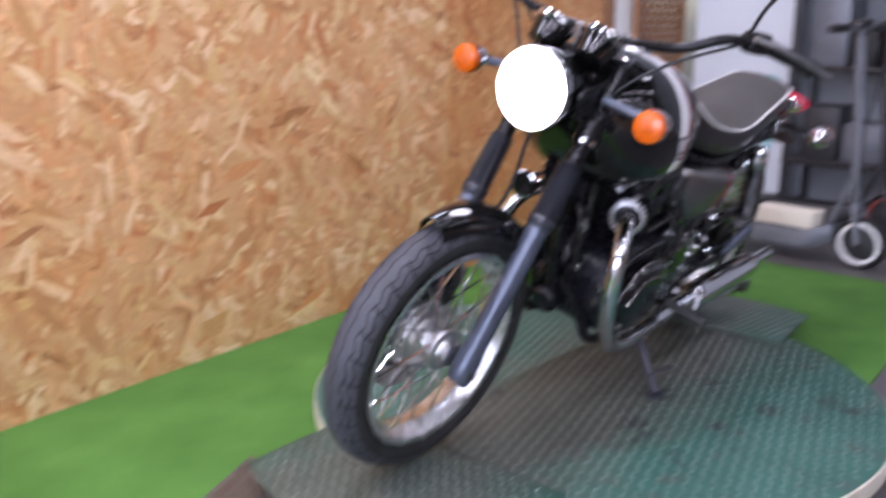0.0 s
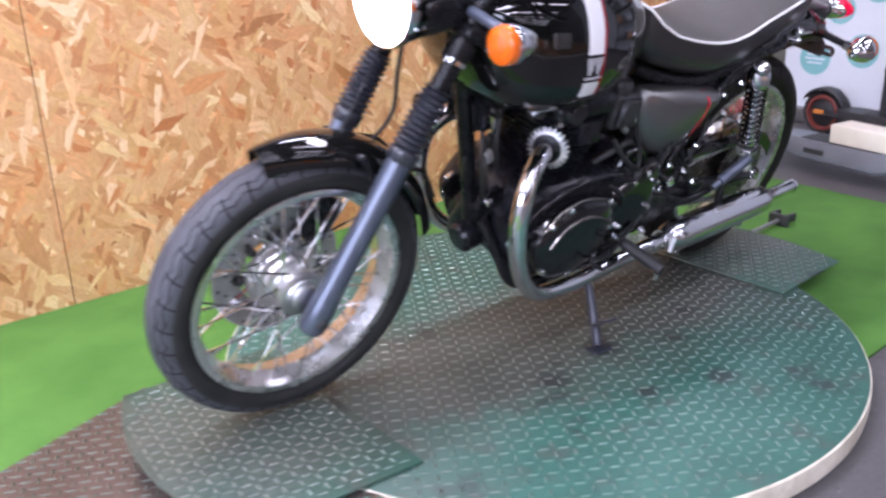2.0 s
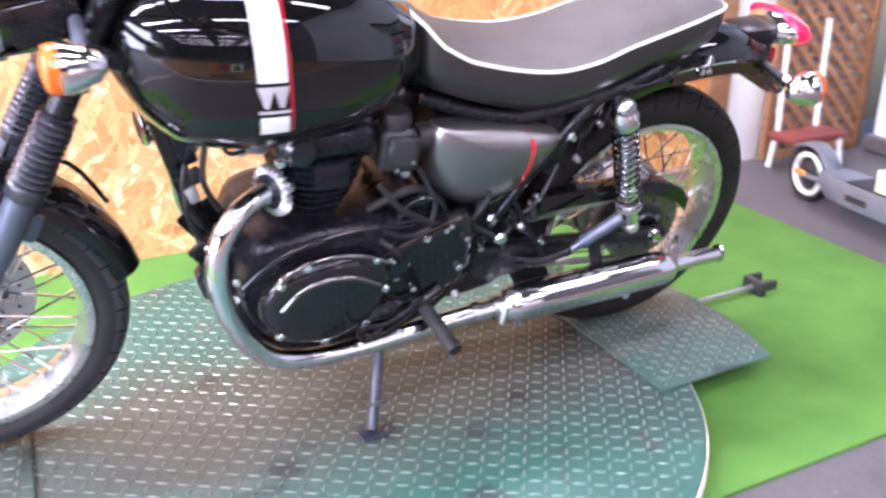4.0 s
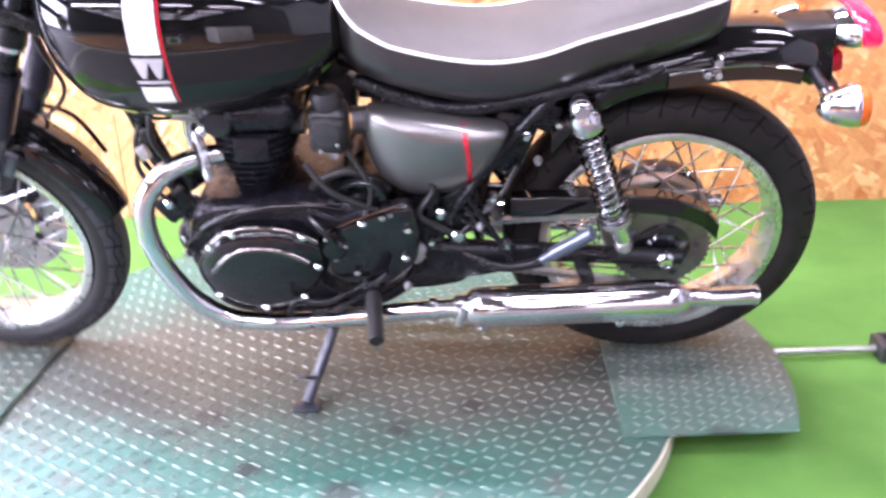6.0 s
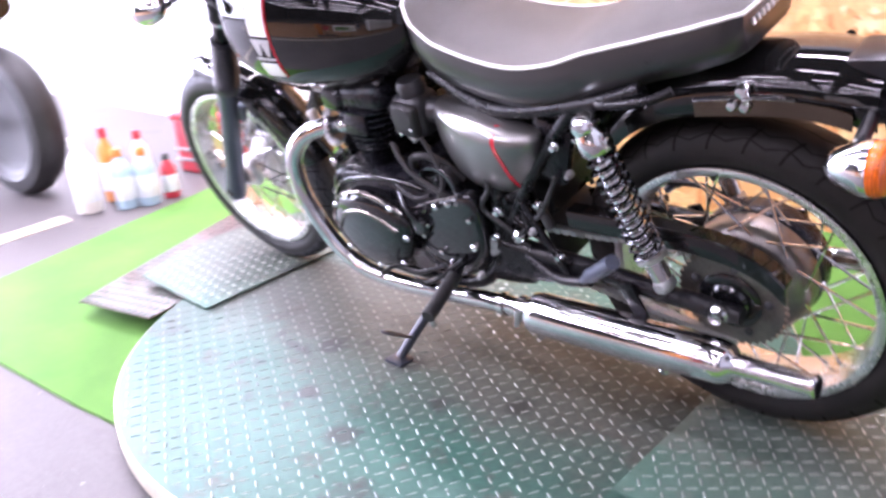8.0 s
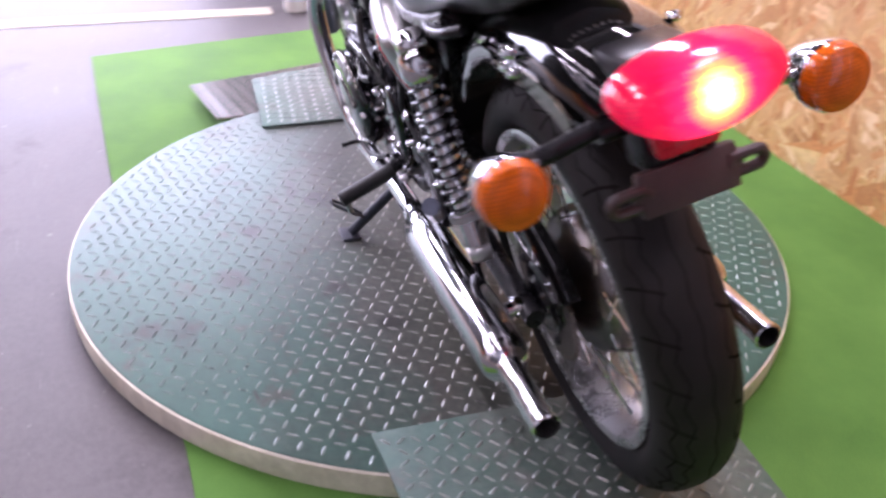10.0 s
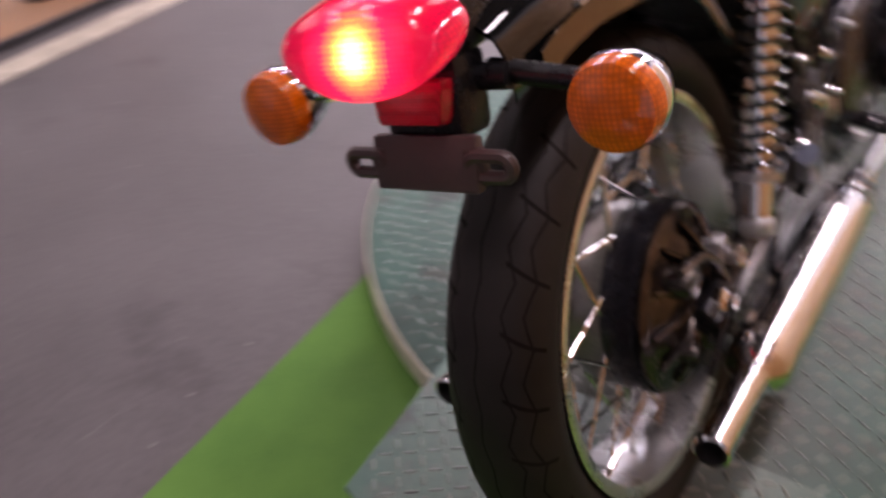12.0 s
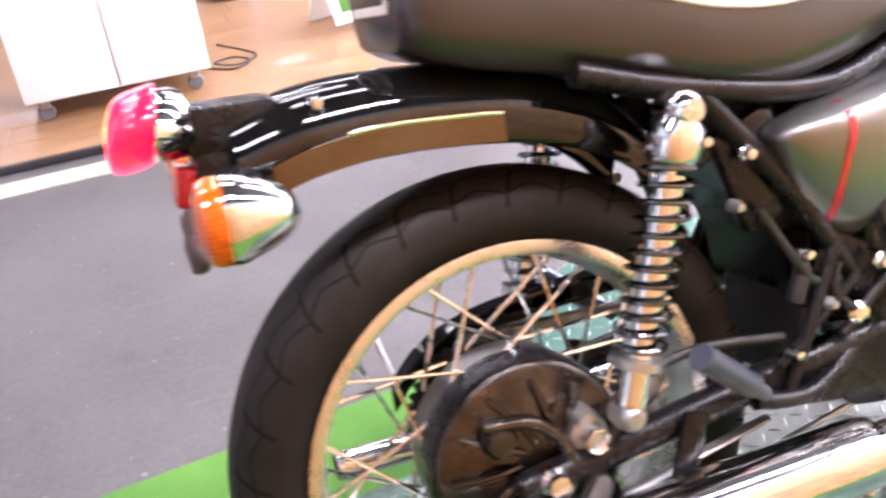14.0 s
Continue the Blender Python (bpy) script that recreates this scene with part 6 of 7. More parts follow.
# ---- exhaust ----
for s in (1, -1):
    pts = [(0.866, 0.096, 0.586), (0.914, 0.120, 0.588), (0.970, 0.150, 0.570), (1.009, 0.172, 0.518), (1.014, 0.180, 0.443), (0.994, 0.180, 0.362), (0.953, 0.178, 0.283), (0.888, 0.172, 0.230), (0.78, 0.163, 0.211), (0.640, 0.158, 0.219), (0.50, 0.160, 0.237), (0.40, 0.162, 0.246)]
    pts = [(x, y * s, z) for x, y, z in pts]
    ex = part("exhaust_pipe", tube(B(), spline(pts, 6), 0.0205, 18, caps=False), CHROME, bike, "chrome exhaust header pipe", sharp=60)
    bm = B()
    ps = []
    for k in range(96):
        ps.append((0.0440 + (0.0050 if k % 4 < 2 else -0.0050), 2 * math.pi * k / 96))
    q = Vector((0, 0, 1)).rotation_difference(Vector((0.88, 0.42 * s, 0.0)).normalized())
    secs = [[Vector((0.899, 0.112 * s, 0.588)) + q @ Vector((r * f * math.cos(a), r * f * math.sin(a), h)) for r, a in ps] for h, f in ((-0.010, 0.85), (-0.007, 1.0), (0.004, 1.0), (0.008, 0.62))]
    part("exhaust_flange", rings(bm, secs), ALLOY, ex, "finned exhaust collar", sharp=25)
    part("flange_seat", lathe(B(), [(0.0335, 0.004), (0.0335, 0.0095), (0.030, 0.0110), (0.021, 0.0112), (0.019, 0.004)], (0.899, 0.112 * s, 0.588), (0.88, 0.42 * s, 0.0), 28, caps=False), ENGINE_BLACK, ex)
    # silencer: collar, slim body, tapered end and tail pipe
    a, b = Vector((0.43, 0.161 * s, 0.243)), Vector((-0.182, 0.169 * s, 0.281))
    d = b - a
    prof = [(0.0, 0.0225), (0.02, 0.026), (0.04, 0.026), (0.05, 0.033), (0.07, 0.0415), (0.10, 0.0440), (0.20, 0.0440), (0.45, 0.0435), (0.66, 0.0415), (0.715, 0.0405), (0.735, 0.0395), (0.752, 0.0365), (0.765, 0.0310), (0.774, 0.0225), (0.785, 0.0198), (0.86, 0.0195), (1.0, 0.0195)]
    bm = B()
    tube(bm, [a + d * u for u, _ in prof], [r for _, r in prof], 28, caps=False)
    muf = part("silencer", bm, CHROME, bike, "chrome tapered silencer", sharp=50)
    bm = B()
    tube(bm, [b, b - d * 0.10, b - d * 0.12], [0.0172, 0.0172, 0.002], 24, caps=False)
    part("tailpipe_bore", bm, RUBBER, muf)
    bm = B()
    tube(bm, [a + d * 0.985, a + d * 1.0, a + d * 1.004], [0.0205, 0.0210, 0.0175], 24, caps=False)
    part("tailpipe_lip", bm, CHROME, muf)
    bm = B()
    tube(bm, [a + d * 0.01, a + d * 0.045], 0.029, 24)
    part("clamp", bm, CHROME, muf)
    part("clamp_bolt", tube(B(), [a + d * 0.028 + Vector((-0.006, 0.030 * s, 0.022)), a + d * 0.028 + Vector((0.004, 0.034 * s, -0.018))], 0.006, 8), ALLOY, muf)
    part("clamp", tube(B(), [a - d * 0.075, a - d * 0.05], 0.0255, 20), CHROME, muf)
    for u in (0.10, 0.56):
        bm = B()
        c = a + d * u + Vector((0, 0.014 * s, -0.040))
        lathe(bm, [(0.010, -0.01), (0.010, 0.010), (0.006, 0.014), (0.001, 0.014)], c, (0, s, 0), 12)
        part("silencer_bolt", bm, CHROME, muf)
    bm = B()
    box(bm, (0.16, 0.135 * s, 0.315), (0.03, 0.008, 0.10), 0.002, (0, 20, 0))
    part("hanger", bm, BLACK_SATIN, muf)

# ---- pegs, levers, stand ----
for s in (1, -1):
    bm = B()
    p0, p1 = Vector((0.592, 0.165 * s, 0.285)), Vector((0.575, 0.285 * s, 0.268))
    dd = (p1 - p0).normalized()
    pts, rs = [], []
    for k in range(25):
        pts.append(p0 + (p1 - p0) * (k / 24))
        rs.append(0.0165 if k % 2 else 0.0150)
    tube(bm, pts, rs, 14)
    peg = part("foot_peg", bm, RUBBER, bike, "black ribbed rubber foot peg", sharp=70)
    bm = B()
    tube(bm, [p1 - dd * 0.012 + Vector((0, 0, -0.012)), p1 - dd * 0.012 + Vector((0, 0, -0.036))], [0.008, 0.006], 10)
    part("peg_feeler", bm, CHROME, peg)
    bm = B()
    tube(bm, [(0.60, 0.11 * s, 0.30), (0.592, 0.172 * s, 0.286)], 0.013, 12)
    part("peg_bracket", bm, BLACK_SATIN, peg)
    bm = B()
    q0, q1 = Vector((0.250, 0.160 * s, 0.368)), Vector((0.158, 0.185 * s, 0.452))
    tube(bm, [q0, q0 + (q1 - q0) * 0.2, q0 + (q1 - q0) * 0.22, q1], [0.009, 0.009, 0.0145, 0.0145], 14)
    part("passenger_peg", bm, FORK_PAINT, bike, "folded passenger foot peg")
    bm = B()
    tube(bm, spline([(0.42, 0.115 * s, 0.36), (0.33, 0.140 * s, 0.335), (0.245, 0.148 * s, 0.355)], 5), 0.010, 12)
    tube(bm, [(0.30, 0.135 * s, 0.335), (0.40, 0.118 * s, 0.50)], 0.007, 10)
    part("peg_hanger", bm, BLACK_SATIN, bike)
pipe("gear_lever", [(0.60, 0.165, 0.315), (0.68, 0.185, 0.285), (0.745, 0.195, 0.290), (0.75, 0.235, 0.292)], 0.005, BLACK_SATIN, "black gear lever")
pipe("brake_pedal", [(0.56, -0.165, 0.30), (0.68, -0.185, 0.265), (0.75, -0.195, 0.290), (0.76, -0.235, 0.300)], 0.007, CHROME, "chrome rear brake pedal")
bm = B()
tube(bm, spline([(0.672, 0.125, 0.215), (0.690, 0.170, 0.175), (0.737, 0.274, 0.084)], 5), 0.0115, 12)
stand = part("side_stand", bm, STAND_PAINT, bike, "dark blue-black side stand, swung out")
bm = B()
box(bm, (0.738, 0.2795, 0.0795), (0.055, 0.042, 0.007), 0.002, (-LEAN + 30, 0, 0))
part("stand_foot", bm, STAND_PAINT, stand)
bm = B()
tube(bm, spline([(0.716, 0.225, 0.112), (0.713, 0.262, 0.146), (0.718, 0.290, 0.174), (0.731, 0.2965, 0.181), (0.743, 0.290, 0.174), (0.740, 0.262, 0.146), (0.735, 0.240, 0.122)], 5), 0.0036, 8)
part("stand_tang", bm, STAND_PAINT, stand)

# ---- tail ----
bm = B()
secs = []
for x, w, z0, z1 in ((-0.262, 0.050, 0.750, 0.810), (-0.272, 0.062, 0.747, 0.815), (-0.290, 0.078, 0.746, 0.817), (-0.300, 0.080, 0.748, 0.815)):
    secs.append([Vector((x, w * math.cos(a), (z0 + z1) / 2 + (z1 - z0) / 2 * math.sin(a))) for a in (2 * math.pi * k / 24 for k in range(24))])
tail = part("tail_light", rings(bm, secs), CHROME, bike, "red oval tail light, lit, on a chrome base")
bm = B()
secs = []
for x, f, dz in ((-0.294, 0.97, 0.004), (-0.299, 1.0, 0.003), (-0.312, 1.0, 0.001), (-0.322, 0.98, 0.0), (-0.330, 0.92, -0.001), (-0.3355, 0.80, -0.002), (-0.3385, 0.52, -0.002), (-0.340, 0.15, -0.002)):
    ring = []
    for j in range(48):
        a = 2 * math.pi * j / 48
        y = 0.089 * f * math.cos(a)
        z = 0.786 + dz + (0.033 * abs(math.sin(a)) ** 0.95 if math.sin(a) > 0 else -0.043 * abs(math.sin(a)) ** 1.2) * f
        ring.append(Vector((x + 0.010 * math.sin(a) * f, y, z)))
    secs.append(ring)
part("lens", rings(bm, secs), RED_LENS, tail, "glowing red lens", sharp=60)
bm = B()
box(bm, (-0.281, 0, 0.720), (0.022, 0.082, 0.040), 0.006, (0, 14, 0), 2)
for v in bm.verts:
    v.co.y *= 0.82 + 0.18 * (v.co.z - 0.698) / 0.052
part("reflector", bm, RED_REFLECTOR, tail, "red reflector under the tail light, with an added faint glow")
bm = B()
box(bm, (-0.250, 0, 0.715), (0.050, 0.085, 0.075), 0.010, (0, 12, 0), 2)
box(bm, (-0.225, 0, 0.768), (0.095, 0.088, 0.050), 0.012, (0, 4, 0), 2)
tube(bm, [(-0.235, -0.07, 0.722), (-0.235, 0.07, 0.722)], 0.012, 14)
part("tail_bracket", bm, BLACK_SATIN, bike)
# empty number plate holder
bm = B()
box(bm, (-0.285, 0, 0.665), (0.014, 0.112, 0.050), 0.004, (0, 16, 0), 2)
for s in (1, -1):
    # slotted ears
    pts = []
    for k in range(24):
        a = 2 * math.pi * k / 24
        pts.append((-0.287, s * (0.066 + 0.011 * (1 if math.cos(a) * s > 0 else -1)) + 0.010 * math.cos(a), 0.664 + 0.0100 * math.sin(a)))
    tube(bm, pts, 0.0062, 8, closed=True)
    box(bm, (-0.285, 0.052 * s, 0.663), (0.010, 0.02, 0.034), 0.003)
part("plate_holder", bm, BRACKET_RED_LIT, bike, "bare number plate holder with slotted ears, tail light's red in its colour")


# ---- behind the turntable: lattice, banner, scooters ----
solid("trim_post", box(B(), (-1.36, -1.150, (2.4 + FLOOR) / 2), (0.115, 0.06, 2.4 - FLOOR), 0.004), LATTICE_WOOD, "orange-brown wooden post ending the board wall", "post", kind="structure")
solid("side_panel", box(B(), (-1.53, -1.155, (2.0 + FLOOR) / 2), (0.215, 0.03, 2.0 - FLOOR), 0.003), CABINET_WHITE, "pale cream panel beside the lattice", "panel", kind="structure")

lattice = thing("lattice_screen", "brown wooden diamond lattice screen", "lattice", m=pose(-1.93, -1.12, FLOOR))
bm = B()
for x in (-0.28, 0.28):
    box(bm, (x, 0, 0.80), (0.035, 0.03, 1.60), 0.003)
for z in (0.02, 1.58):
    box(bm, (0, 0, z), (0.53, 0.026, 0.035), 0.003)
part("frame", bm, LATTICE_WOOD, lattice)
for lay, sgn in ((0.006, 1), (-0.006, -1)):
    for k in range(-8, 26):
        c = k * 0.085
        # slat along z = c + sgn * x, cut at the frame
        lo = max(-0.265, ((0.03 - c) if sgn > 0 else (c - 1.565)))
        hi = min(0.265, ((1.565 - c) if sgn > 0 else (c - 0.03)))
        if hi - lo < 0.03:
            continue
        xm = (lo + hi) / 2
        part("slat", box(B(), (xm, lay, c + sgn * xm), ((hi - lo) * 1.414, 0.010, 0.028), 0.0015, (0, -45 * sgn, 0), 1), LATTICE_WOOD, lattice)

banner = thing("roll_up_banner", "white roll-up banner printed with teal circles", "banner", m=pose(-2.26, -0.73, FLOOR))
part("base", box(B(), (0, 0, 0.04), (0.16, 0.64, 0.08), 0.015, seg=3), DULL_ALLOY, banner)
part("sheet", box(B(), (0.03, 0, 1.03), (0.004, 0.60, 1.90), 0.0), BANNER_WHITE, banner)
for y, z, r in ((-0.13, 0.34, 0.085), (0.12, 0.40, 0.085), (-0.02, 0.60, 0.075), (0.16, 0.72, 0.08), (-0.17, 1.30, 0.07), (0.05, 1.40, 0.07)):
    part("print_disc", lathe(B(), [(0.001, 0.0), (r, 0.0), (r, 0.0015), (0.001, 0.0016)], (0.0325, y, z), (1, 0, 0), 32), TEAL, banner)
    for k in (-1, 0, 1):
        part("print_bar", box(B(), (0.0345, y, z + 0.022 * k), (0.001, r * (1.0 if k else 1.3), 0.010)), BANNER_WHITE, banner)


def small_wheel(root, c, r, tyre_mat, ring_mat, name="wheel"):
    w = part(name, lathe(B(), [(r - 0.022, -0.022), (r - 0.008, -0.028), (r, -0.012), (r, 0.012), (r - 0.008, 0.028), (r - 0.022, 0.022)], c, (1, 0, 0), 40, caps=False, closed=True), tyre_mat, root, "small rubber scooter wheel")
    part("rim", lathe(B(), [(r - 0.022, -0.022), (r - 0.022, 0.022), (r - 0.028, 0.028), (r - 0.038, 0.027), (r - 0.040, 0.012), (r - 0.040, -0.012), (r - 0.038, -0.027), (r - 0.028, -0.028)], c, (1, 0, 0), 40, caps=False, closed=True), ring_mat, w)
    part("hub", lathe(B(), [(0.001, -0.024), (0.045, -0.022), (r - 0.041, -0.010), (r - 0.041, 0.010), (0.045, 0.022), (0.001, 0.024)], c, (1, 0, 0), 32), DARK_METAL, w)
    return w


def kick_scooter(label, m, body_mat, ring_mat, wheel_r, length):
    """An electric kick scooter, its deck along y, stem at +y."""
    root = thing("kick_scooter", label, "scooter", "parked scooters", m=m)
    y0, y1 = 0.0, length
    small_wheel(root, (0, y0, wheel_r), wheel_r, RUBBER, ring_mat)
    small_wheel(root, (0, y1, wheel_r * 1.12), wheel_r * 1.12, RUBBER, ring_mat)
    bm = B()
    secs = []
    for y, w, z0, z1 in ((0.10, 0.055, 0.095, 0.150), (0.16, 0.075, 0.070, 0.150), (0.25, 0.080, 0.060, 0.150), (length - 0.26, 0.080, 0.060, 0.150), (length - 0.18, 0.060, 0.080, 0.165), (length - 0.12, 0.035, 0.110, 0.190)):
        secs.append([Vector((w * sx, y, z)) for sx, z in ((-1, z0 + 0.012), (-0.85, z0), (0.85, z0), (1, z0 + 0.012), (1, z1 - 0.008), (0.92, z1), (-0.92, z1), (-1, z1 - 0.008))])
    deck_ = part("deck", rings(bm, secs), body_mat, root)
    part("deck_grip", box(B(), (0, length / 2, 0.1515), (0.130, length - 0.50, 0.004), 0.001, seg=1), RUBBER, deck_)
    for sx in (1, -1):
        part("side_badge", box(B(), (0.0805 * sx, 0.33, 0.105), (0.002, 0.10, 0.022), 0.0), DARK_METAL, deck_)
        part("rear_arm", tube(B(), [(0.045 * sx, y0, wheel_r), (0.052 * sx, 0.14, 0.115)], 0.016, 10, flat=0.6), body_mat, root)
        part("reflector", box(B(), (0.060 * sx, y0 + 0.005, wheel_r + 0.012), (0.012, 0.055, 0.020), 0.003), ORANGE_PLASTIC, root, "amber side reflector")
        part("fork_blade", tube(B(), [(0.045 * sx, y1, wheel_r * 1.12), (0.045 * sx, y1 - 0.02, wheel_r * 2.4), (0.018 * sx, y1 - 0.04, wheel_r * 2.75)], 0.013, 10), body_mat, root)
    bm = B()
    secs = []
    for k in range(13):
        a = radians(20 + 130 * k / 12)
        rr = wheel_r + 0.016
        ring_o = [Vector((x, y0 - rr * math.cos(math.pi - a) * 1.0, wheel_r + rr * math.sin(a) - dz)) for x, dz in ((-0.036, 0.010), (-0.03, 0), (0.03, 0), (0.036, 0.010))]
        ring_i = [v + Vector((0, 0, -0.003)) for v in ring_o[::-1]]
        secs.append(ring_o + ring_i)
    part("fender", rings(bm, secs), body_mat, root)
    part("stem", tube(B(), [(0, y1 - 0.04, wheel_r * 2.6), (0, y1 - 0.10, 1.05)], 0.021, 16), body_mat, root)
    part("brace", tube(B(), [(0, length - 0.16, 0.16), (0, y1 - 0.055, 0.42)], 0.014, 12), body_mat, root)
    part("handlebar", tube(B(), [(-0.23, y1 - 0.12, 1.06), (0, y1 - 0.10, 1.065), (0.23, y1 - 0.12, 1.06)], 0.013, 12), body_mat, root)
    for sx in (1, -1):
        part("grip", tube(B(), [(0.12 * sx, y1 - 0.11, 1.0625), (0.24 * sx, y1 - 0.121, 1.06)], 0.018, 12), RUBBER, root)
    part("display", box(B(), (0, y1 - 0.10, 1.085), (0.08, 0.06, 0.03), 0.010, seg=3), DARK_METAL, root)
    part("hose", tube(B(), spline([(0.10, y1 - 0.11, 1.06), (0.06, y1 + 0.03, 0.95), (0.02, y1 - 0.03, 0.6), (0.03, y1 - 0.03, 0.30)], 6), 0.004, 8), RUBBER, root)
    return root


kick_scooter("grey electric kick scooter parked behind the turntable", pose(-1.400, -0.610, FLOOR, 0, 0, -8), GREY_PAINT, CABINET_WHITE, 0.106, 0.88)
kick_scooter("black electric kick scooter with red-ringed wheels", pose(-2.02, -0.66, FLOOR, 0, 0, -6), DARK_METAL, LATTICE_RED, 0.112, 0.88)
solid("foam_block", box(B(), (-1.328, -0.085, FLOOR + 0.1935), (0.13, 0.29, 0.078), 0.006, (0, 0, -8)), FOAM, "cream foam block lying on the scooter deck", "foam block")
stool = thing("folding_stool", "low dull red stool with white tube posts by the lattice", "stool", m=pose(-1.72, -0.95, FLOOR))
part("seat", box(B(), (0, 0, 0.145), (0.30, 0.16, 0.035), 0.010, seg=3), LATTICE_RED, stool)
for x in (-0.11, 0.11):
    for y in (-0.07, 0.07):
        part("leg", tube(B(), [(x * 1.15, y * 1.1, 0), (x, y, 0.14)], 0.011, 10), CABINET_WHITE, stool)
    part("back_post", tube(B(), [(x, -0.065, 0.14), (x, -0.075, 0.62)], 0.011, 10), CABINET_WHITE, stool)

# dark shelving with stock further along the wall
rack = thing("storage_rack", "dark metal shelf rack filled with boxes", "shelf rack", m=pose(-2.22, 0.35, FLOOR))
for x in (-0.18, 0.18):
    for y in (-0.72, 0.72):
        part("post", box(B(), (x, y, 0.95), (0.035, 0.035, 1.90), 0.002), DARK_METAL, rack)
for z in (0.35, 0.85, 1.35, 1.85):
    part("shelf", box(B(), (0, 0, z), (0.40, 1.48, 0.03), 0.003), DARK_METAL, rack)
random.seed(11)
box_mats = [DARK_METAL, RUBBER, DARK_METAL, LATTICE_WOOD, GREY_PAINT, RUBBER, DARK_METAL]
for z in (0.365, 0.865, 1.365):
    y = -0.66
    while y < 0.60:
        w, h = random.uniform(0.13, 0.26), random.uniform(0.16, 0.38)
        mt = box_mats[random.randrange(len(box_mats))]
        solid("storage_box", box(B(), (-2.22 + random.uniform(-0.02, 0.02), 0.35 + y + w / 2, FLOOR + z + h / 2), (0.28, w, h), 0.006), mt, "packed box standing on the dark shelf", "box", "boxes on the rack")
        y += w + random.uniform(0.01, 0.04)

# ---- ahead of the turntable: bottles, box, parked motorcycle ----
def bottle(x, y, r, h, mat, cap_mat, label):
    root = thing("bottle", label, "bottle", "bottles on the floor", m=pose(x, y, FLOOR))
    part("body", lathe(B(), [(r * 0.6, 0.0), (r * 0.95, 0.003), (r, 0.012), (r, h * 0.62), (r * 0.92, h * 0.70), (r * 0.45, h * 0.82), (r * 0.36, h * 0.86), (r * 0.36, h * 0.90), (0.001, h * 0.90)], (0, 0, 0), (0, 0, 1), 28), mat, root)
    part("cap", lathe(B(), [(r * 0.42, h * 0.87), (r * 0.44, h * 0.88), (r * 0.44, h * 0.98), (r * 0.38, h), (0.001, h)], (0, 0, 0), (0, 0, 1), 20), cap_mat, root)
    part("label", lathe(B(), [(r + 0.0006, h * 0.16), (r + 0.0010, h * 0.165), (r + 0.0010, h * 0.54), (r + 0.0006, h * 0.545)], (0, 0, 0), (0, 0, 1), 28, caps=False), BANNER_WHITE, root)


bottle(2.66, 0.070, 0.048, 0.30, WHITE_PLASTIC, WHITE_PLASTIC, "large cream plastic bottle on the concrete")
bottle(2.565, -0.035, 0.040, 0.24, BLUE_PLASTIC, ORANGE_PLASTIC, "pale blue bottle with an orange cap")
bottle(2.525, -0.110, 0.042, 0.23, BLUE_PLASTIC, ORANGE_PLASTIC, "pale blue bottle with an orange cap")
bottle(2.70, -0.06, 0.036, 0.30, ORANGE_PLASTIC, RED_PLASTIC, "orange bottle behind the blue ones")
bottle(2.64, -0.17, 0.036, 0.27, WHITE_PLASTIC, RED_PLASTIC, "white bottle with a red cap")
bottle(2.515, -0.205, 0.030, 0.18, RED_PLASTIC, RUBBER, "small red bottle at the mat's edge")

crate = thing("tool_box", "red plastic tool box with grey bands", "tool box", m=pose(2.70, -0.66, FLOOR + 0.0, 0, 0, 8))
part("body", box(B(), (0, 0, 0.115), (0.26, 0.44, 0.23), 0.015, seg=3), RED_PLASTIC, crate)
for z in (0.06, 0.105):
    part("band", box(B(), (0, 0, z), (0.268, 0.448, 0.014), 0.003), DULL_ALLOY, crate)
part("lid", box(B(), (0, 0, 0.245), (0.27, 0.45, 0.03), 0.010, seg=3), RED_PLASTIC, crate)
for y in (-0.10, 0.10):
    part("latch", box(B(), (-0.137, y, 0.20), (0.012, 0.04, 0.06), 0.004), DARK_METAL, crate)
bm = B()
bmesh.ops.create_uvsphere(bm, u_segments=28, v_segments=14, radius=1.0, matrix=Matrix.Translation((2.70, -0.66, FLOOR + 0.288)) @ Matrix.Diagonal((0.11, 0.19, 0.035, 1)))
for v in bm.verts:
    v.co.z = max(v.co.z + 0.008 * noise.noise(v.co * 22), FLOOR + 0.2612)
solid("cloth", bm, PURPLE_CLOTH, "crumpled purple cloth on the tool box", "cloth")

parked = thing("parked_motorcycle", "dark parked motorcycle near the shop door", "motorcycle", m=pose(3.16, 0.09, FLOOR, 0, 0, 186))
pw = part("wheel", lathe(B(), [(0.10, -0.03), (0.21, -0.045), (0.24, -0.068), (0.285, -0.062), (0.305, -0.030), (0.310, 0.0), (0.305, 0.030), (0.285, 0.062), (0.24, 0.068), (0.21, 0.045), (0.10, 0.03)], (0, 0, 0.31), (0, 1, 0), 56), RUBBER, parked, "wide black tyre")
part("rim", lathe(B(), [(0.03, -0.05), (0.19, -0.040), (0.215, -0.052), (0.215, 0.052), (0.19, 0.040), (0.03, 0.05)], (0, 0, 0.31), (0, 1, 0), 40), DARK_METAL, pw)
for s in (1, -1):
    part("swing_arm", tube(B(), [(0, 0.10 * s, 0.31), (-0.50, 0.10 * s, 0.36)], 0.022, 12), DULL_ALLOY, parked)
part("front_wheel", lathe(B(), [(0.10, -0.03), (0.24, -0.050), (0.285, -0.045), (0.308, 0.0), (0.285, 0.045), (0.24, 0.050), (0.10, 0.03)], (-1.35, 0, 0.31), (0, 1, 0), 48), RUBBER, parked)
bm = B()
secs = []
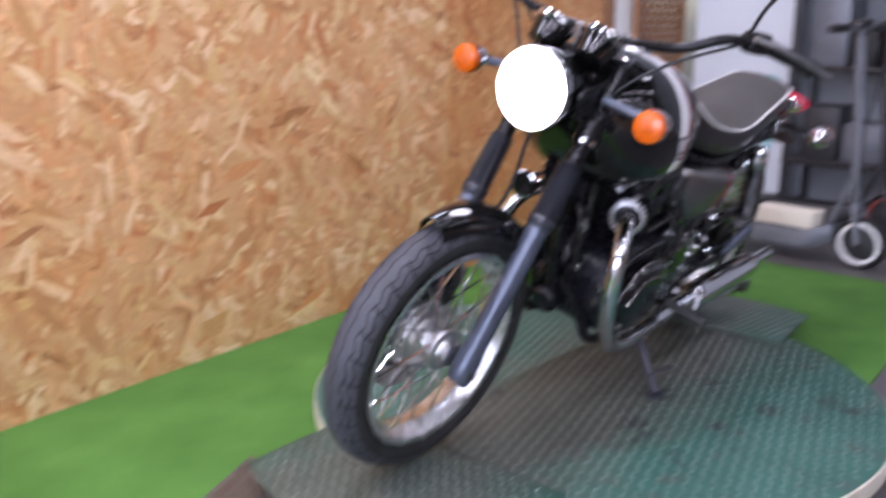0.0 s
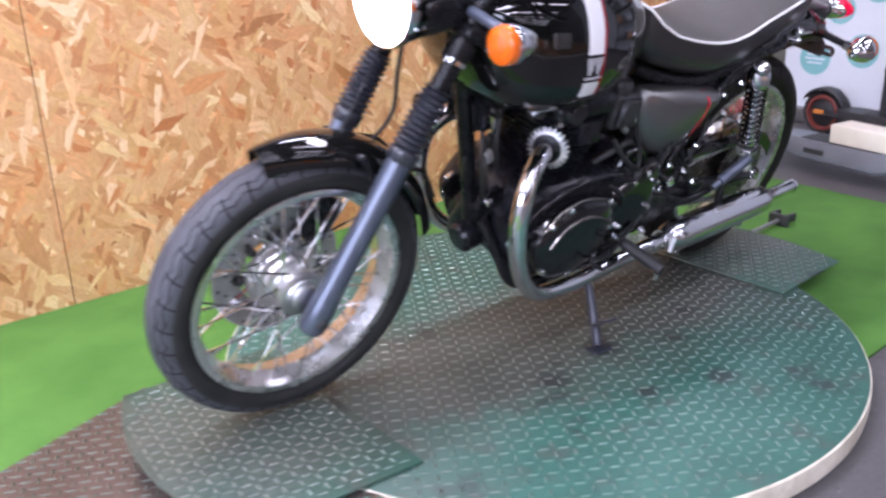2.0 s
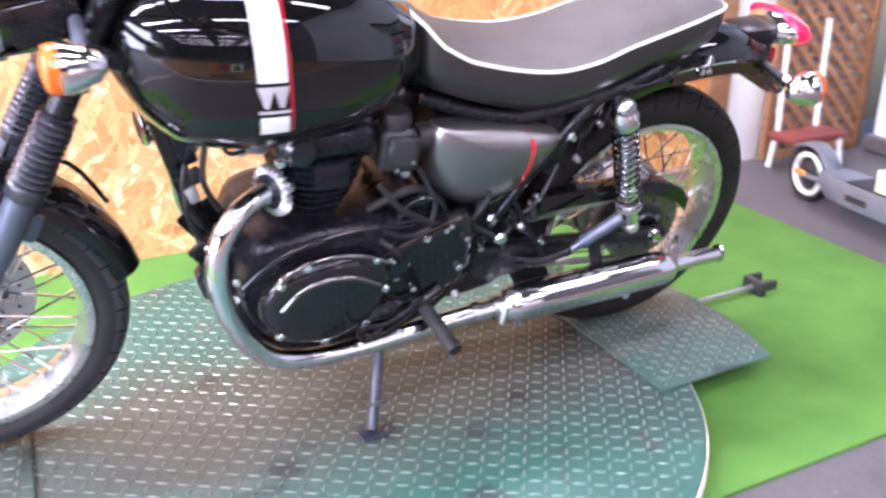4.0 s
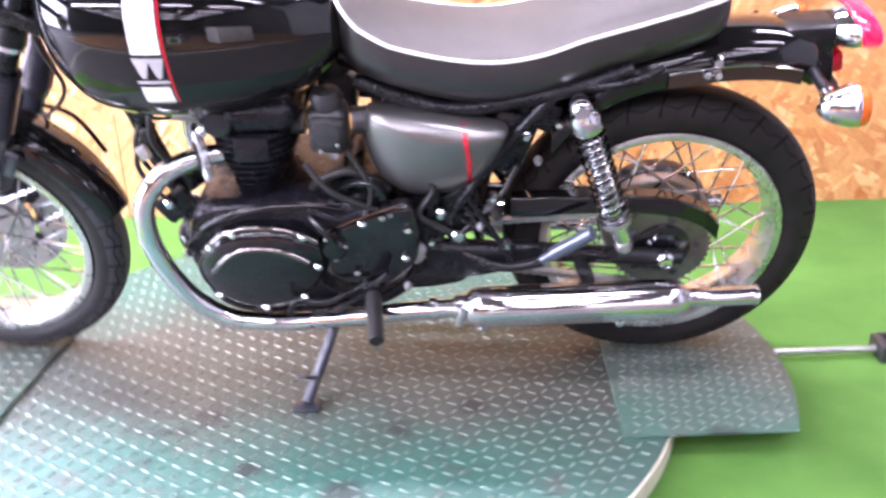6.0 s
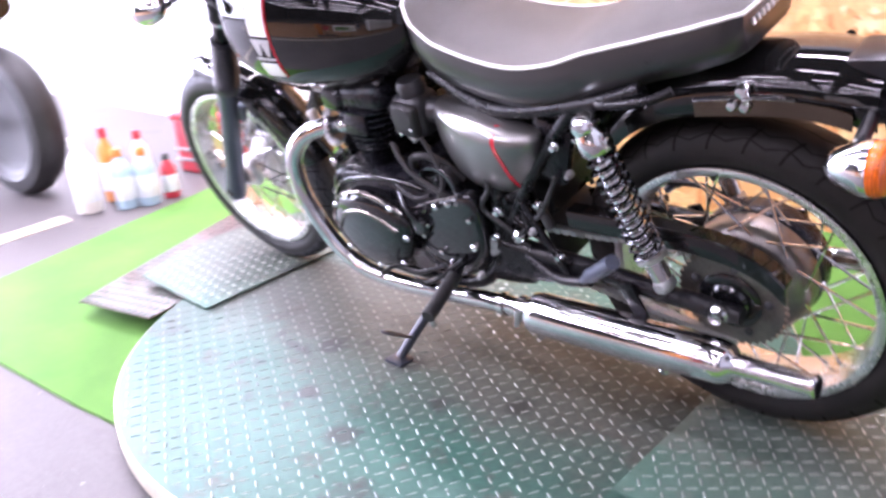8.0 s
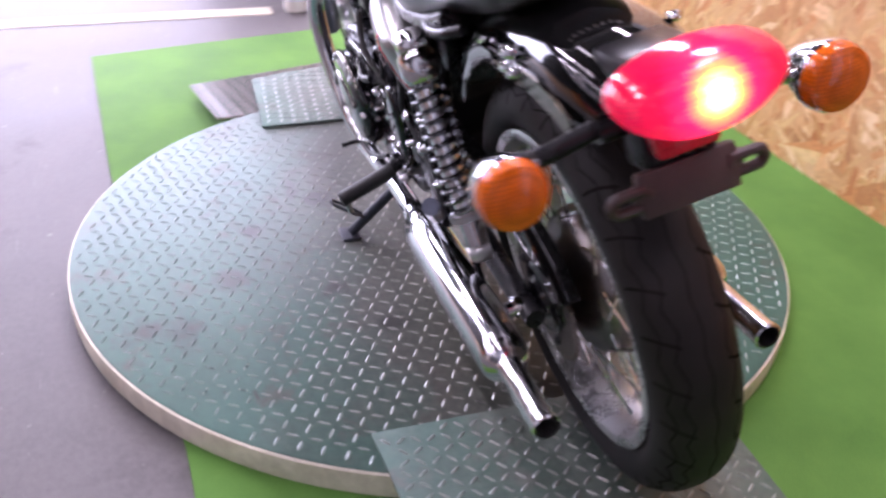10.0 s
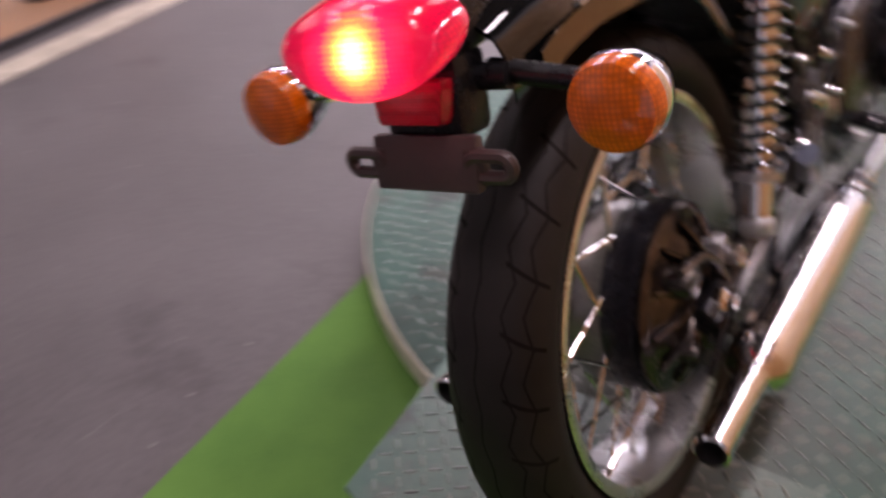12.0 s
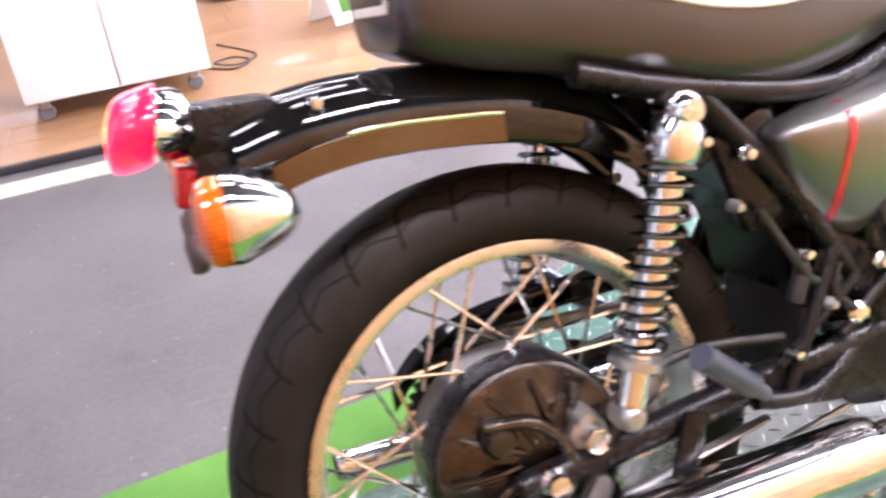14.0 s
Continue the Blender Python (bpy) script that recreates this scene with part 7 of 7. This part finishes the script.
for x, w, z0, z1 in ((0.10, 0.08, 0.72, 0.82), (-0.15, 0.13, 0.60, 0.84), (-0.50, 0.16, 0.36, 0.82), (-0.75, 0.18, 0.30, 0.98), (-1.0, 0.16, 0.36, 1.0), (-1.15, 0.08, 0.62, 0.95)):
    secs.append([Vector((x, w * math.cos(a), (z0 + z1) / 2 + (z1 - z0) / 2 * math.sin(a))) for a in (2 * math.pi * k / 20 for k in range(20))])
part("body", rings(bm, secs), BLACK_PAINT, parked)
for s in (1, -1):
    part("fork_leg", tube(B(), [(-1.35, 0.09 * s, 0.31), (-1.10, 0.09 * s, 0.95)], 0.026, 12), DULL_ALLOY, parked)
part("side_stand", tube(B(), [(-0.45, -0.12, 0.34), (-0.46, -0.25, 0.006)], 0.012, 10), DARK_METAL, parked)

# ---- across the aisle on the wooden floor ----
WOOD_TOP = FLOOR + 0.028
cab = thing("rolling_cabinet", "white cabinet on small casters", "cabinet", m=pose(-0.315, 2.93, WOOD_TOP))
part("body", box(B(), (0, 0, 0.46), (0.66, 0.50, 0.76), 0.004), CABINET_WHITE, cab)
for x in (-0.166, 0.166):
    d_ = part("door", box(B(), (x, -0.257, 0.46), (0.324, 0.016, 0.745), 0.003), CABINET_WHITE, cab)
    part("handle", tube(B(), [(x * 0.2, -0.275, 0.45), (x * 0.2, -0.275, 0.58)], 0.006, 10), DULL_ALLOY, d_)
for x in (-0.27, 0.27):
    for y in (-0.20, 0.20):
        cs = part("caster", lathe(B(), [(0.001, -0.011), (0.026, -0.011), (0.030, -0.007), (0.030, 0.007), (0.026, 0.011), (0.001, 0.011)], (x, y, 0.030), (0, 1, 0), 20), GREY_PAINT, cab, "small grey caster")
        part("caster_fork", box(B(), (x, y, 0.062), (0.035, 0.034, 0.036), 0.004), DULL_ALLOY, cs)

solid("power_cable", tube(B(), spline([(0.02, 2.95, WOOD_TOP + 0.004), (0.12, 2.86, WOOD_TOP + 0.004), (0.20, 2.93, WOOD_TOP + 0.004), (0.15, 3.02, WOOD_TOP + 0.004), (0.06, 2.96, WOOD_TOP + 0.012), (0.14, 2.88, WOOD_TOP + 0.012), (0.24, 3.0, WOOD_TOP + 0.004), (0.12, 3.25, WOOD_TOP + 0.004)], 6), 0.004, 8), RUBBER, "loose coil of dark cable beside the cabinet", "cable")

stand_ = thing("display_stand", "dark floor stand with an orange display", "display stand", m=pose(1.06, 2.60, WOOD_TOP, 0, 0, -8))
part("base", box(B(), (0, 0, 0.008), (0.52, 0.24, 0.016), 0.004), DARK_METAL, stand_)
part("pole", tube(B(), [(-0.05, 0, 0.016), (-0.05, 0, 1.2)], 0.014, 14), DARK_METAL, stand_)
part("panel", box(B(), (0.13, 0.05, 0.28), (0.14, 0.10, 0.50), 0.01), ORANGE_PLASTIC, stand_, "orange display panel")
part("header", box(B(), (-0.05, 0.0, 0.34), (0.16, 0.06, 0.20), 0.006), RED_PLASTIC, stand_)

sign = thing("floor_sign", "white floor sign with a green panel", "floor sign", m=pose(0.72, 3.15, WOOD_TOP, 0, 0, 14))
part("panel", box(B(), (0, 0, 0.20), (0.26, 0.012, 0.36), 0.004, (-24, 0, 0)), CABINET_WHITE, sign)
part("print", box(B(), (0, -0.0085, 0.20), (0.17, 0.004, 0.26), 0.0, (-24, 0, 0)), MAT_GREEN, sign)
part("back_leg", box(B(), (0, 0.13, 0.17), (0.24, 0.012, 0.36), 0.004, (24, 0, 0)), CABINET_WHITE, sign)
solid("round_bin", lathe(B(), [(0.001, 0), (0.15, 0), (0.155, 0.006), (0.165, 0.40), (0.160, 0.405), (0.150, 0.02), (0.001, 0.02)], (0.36, 4.15, WOOD_TOP), (0, 0, 1), 36), GREY_PAINT, "round grey metal bin on the wooden floor", "bin")
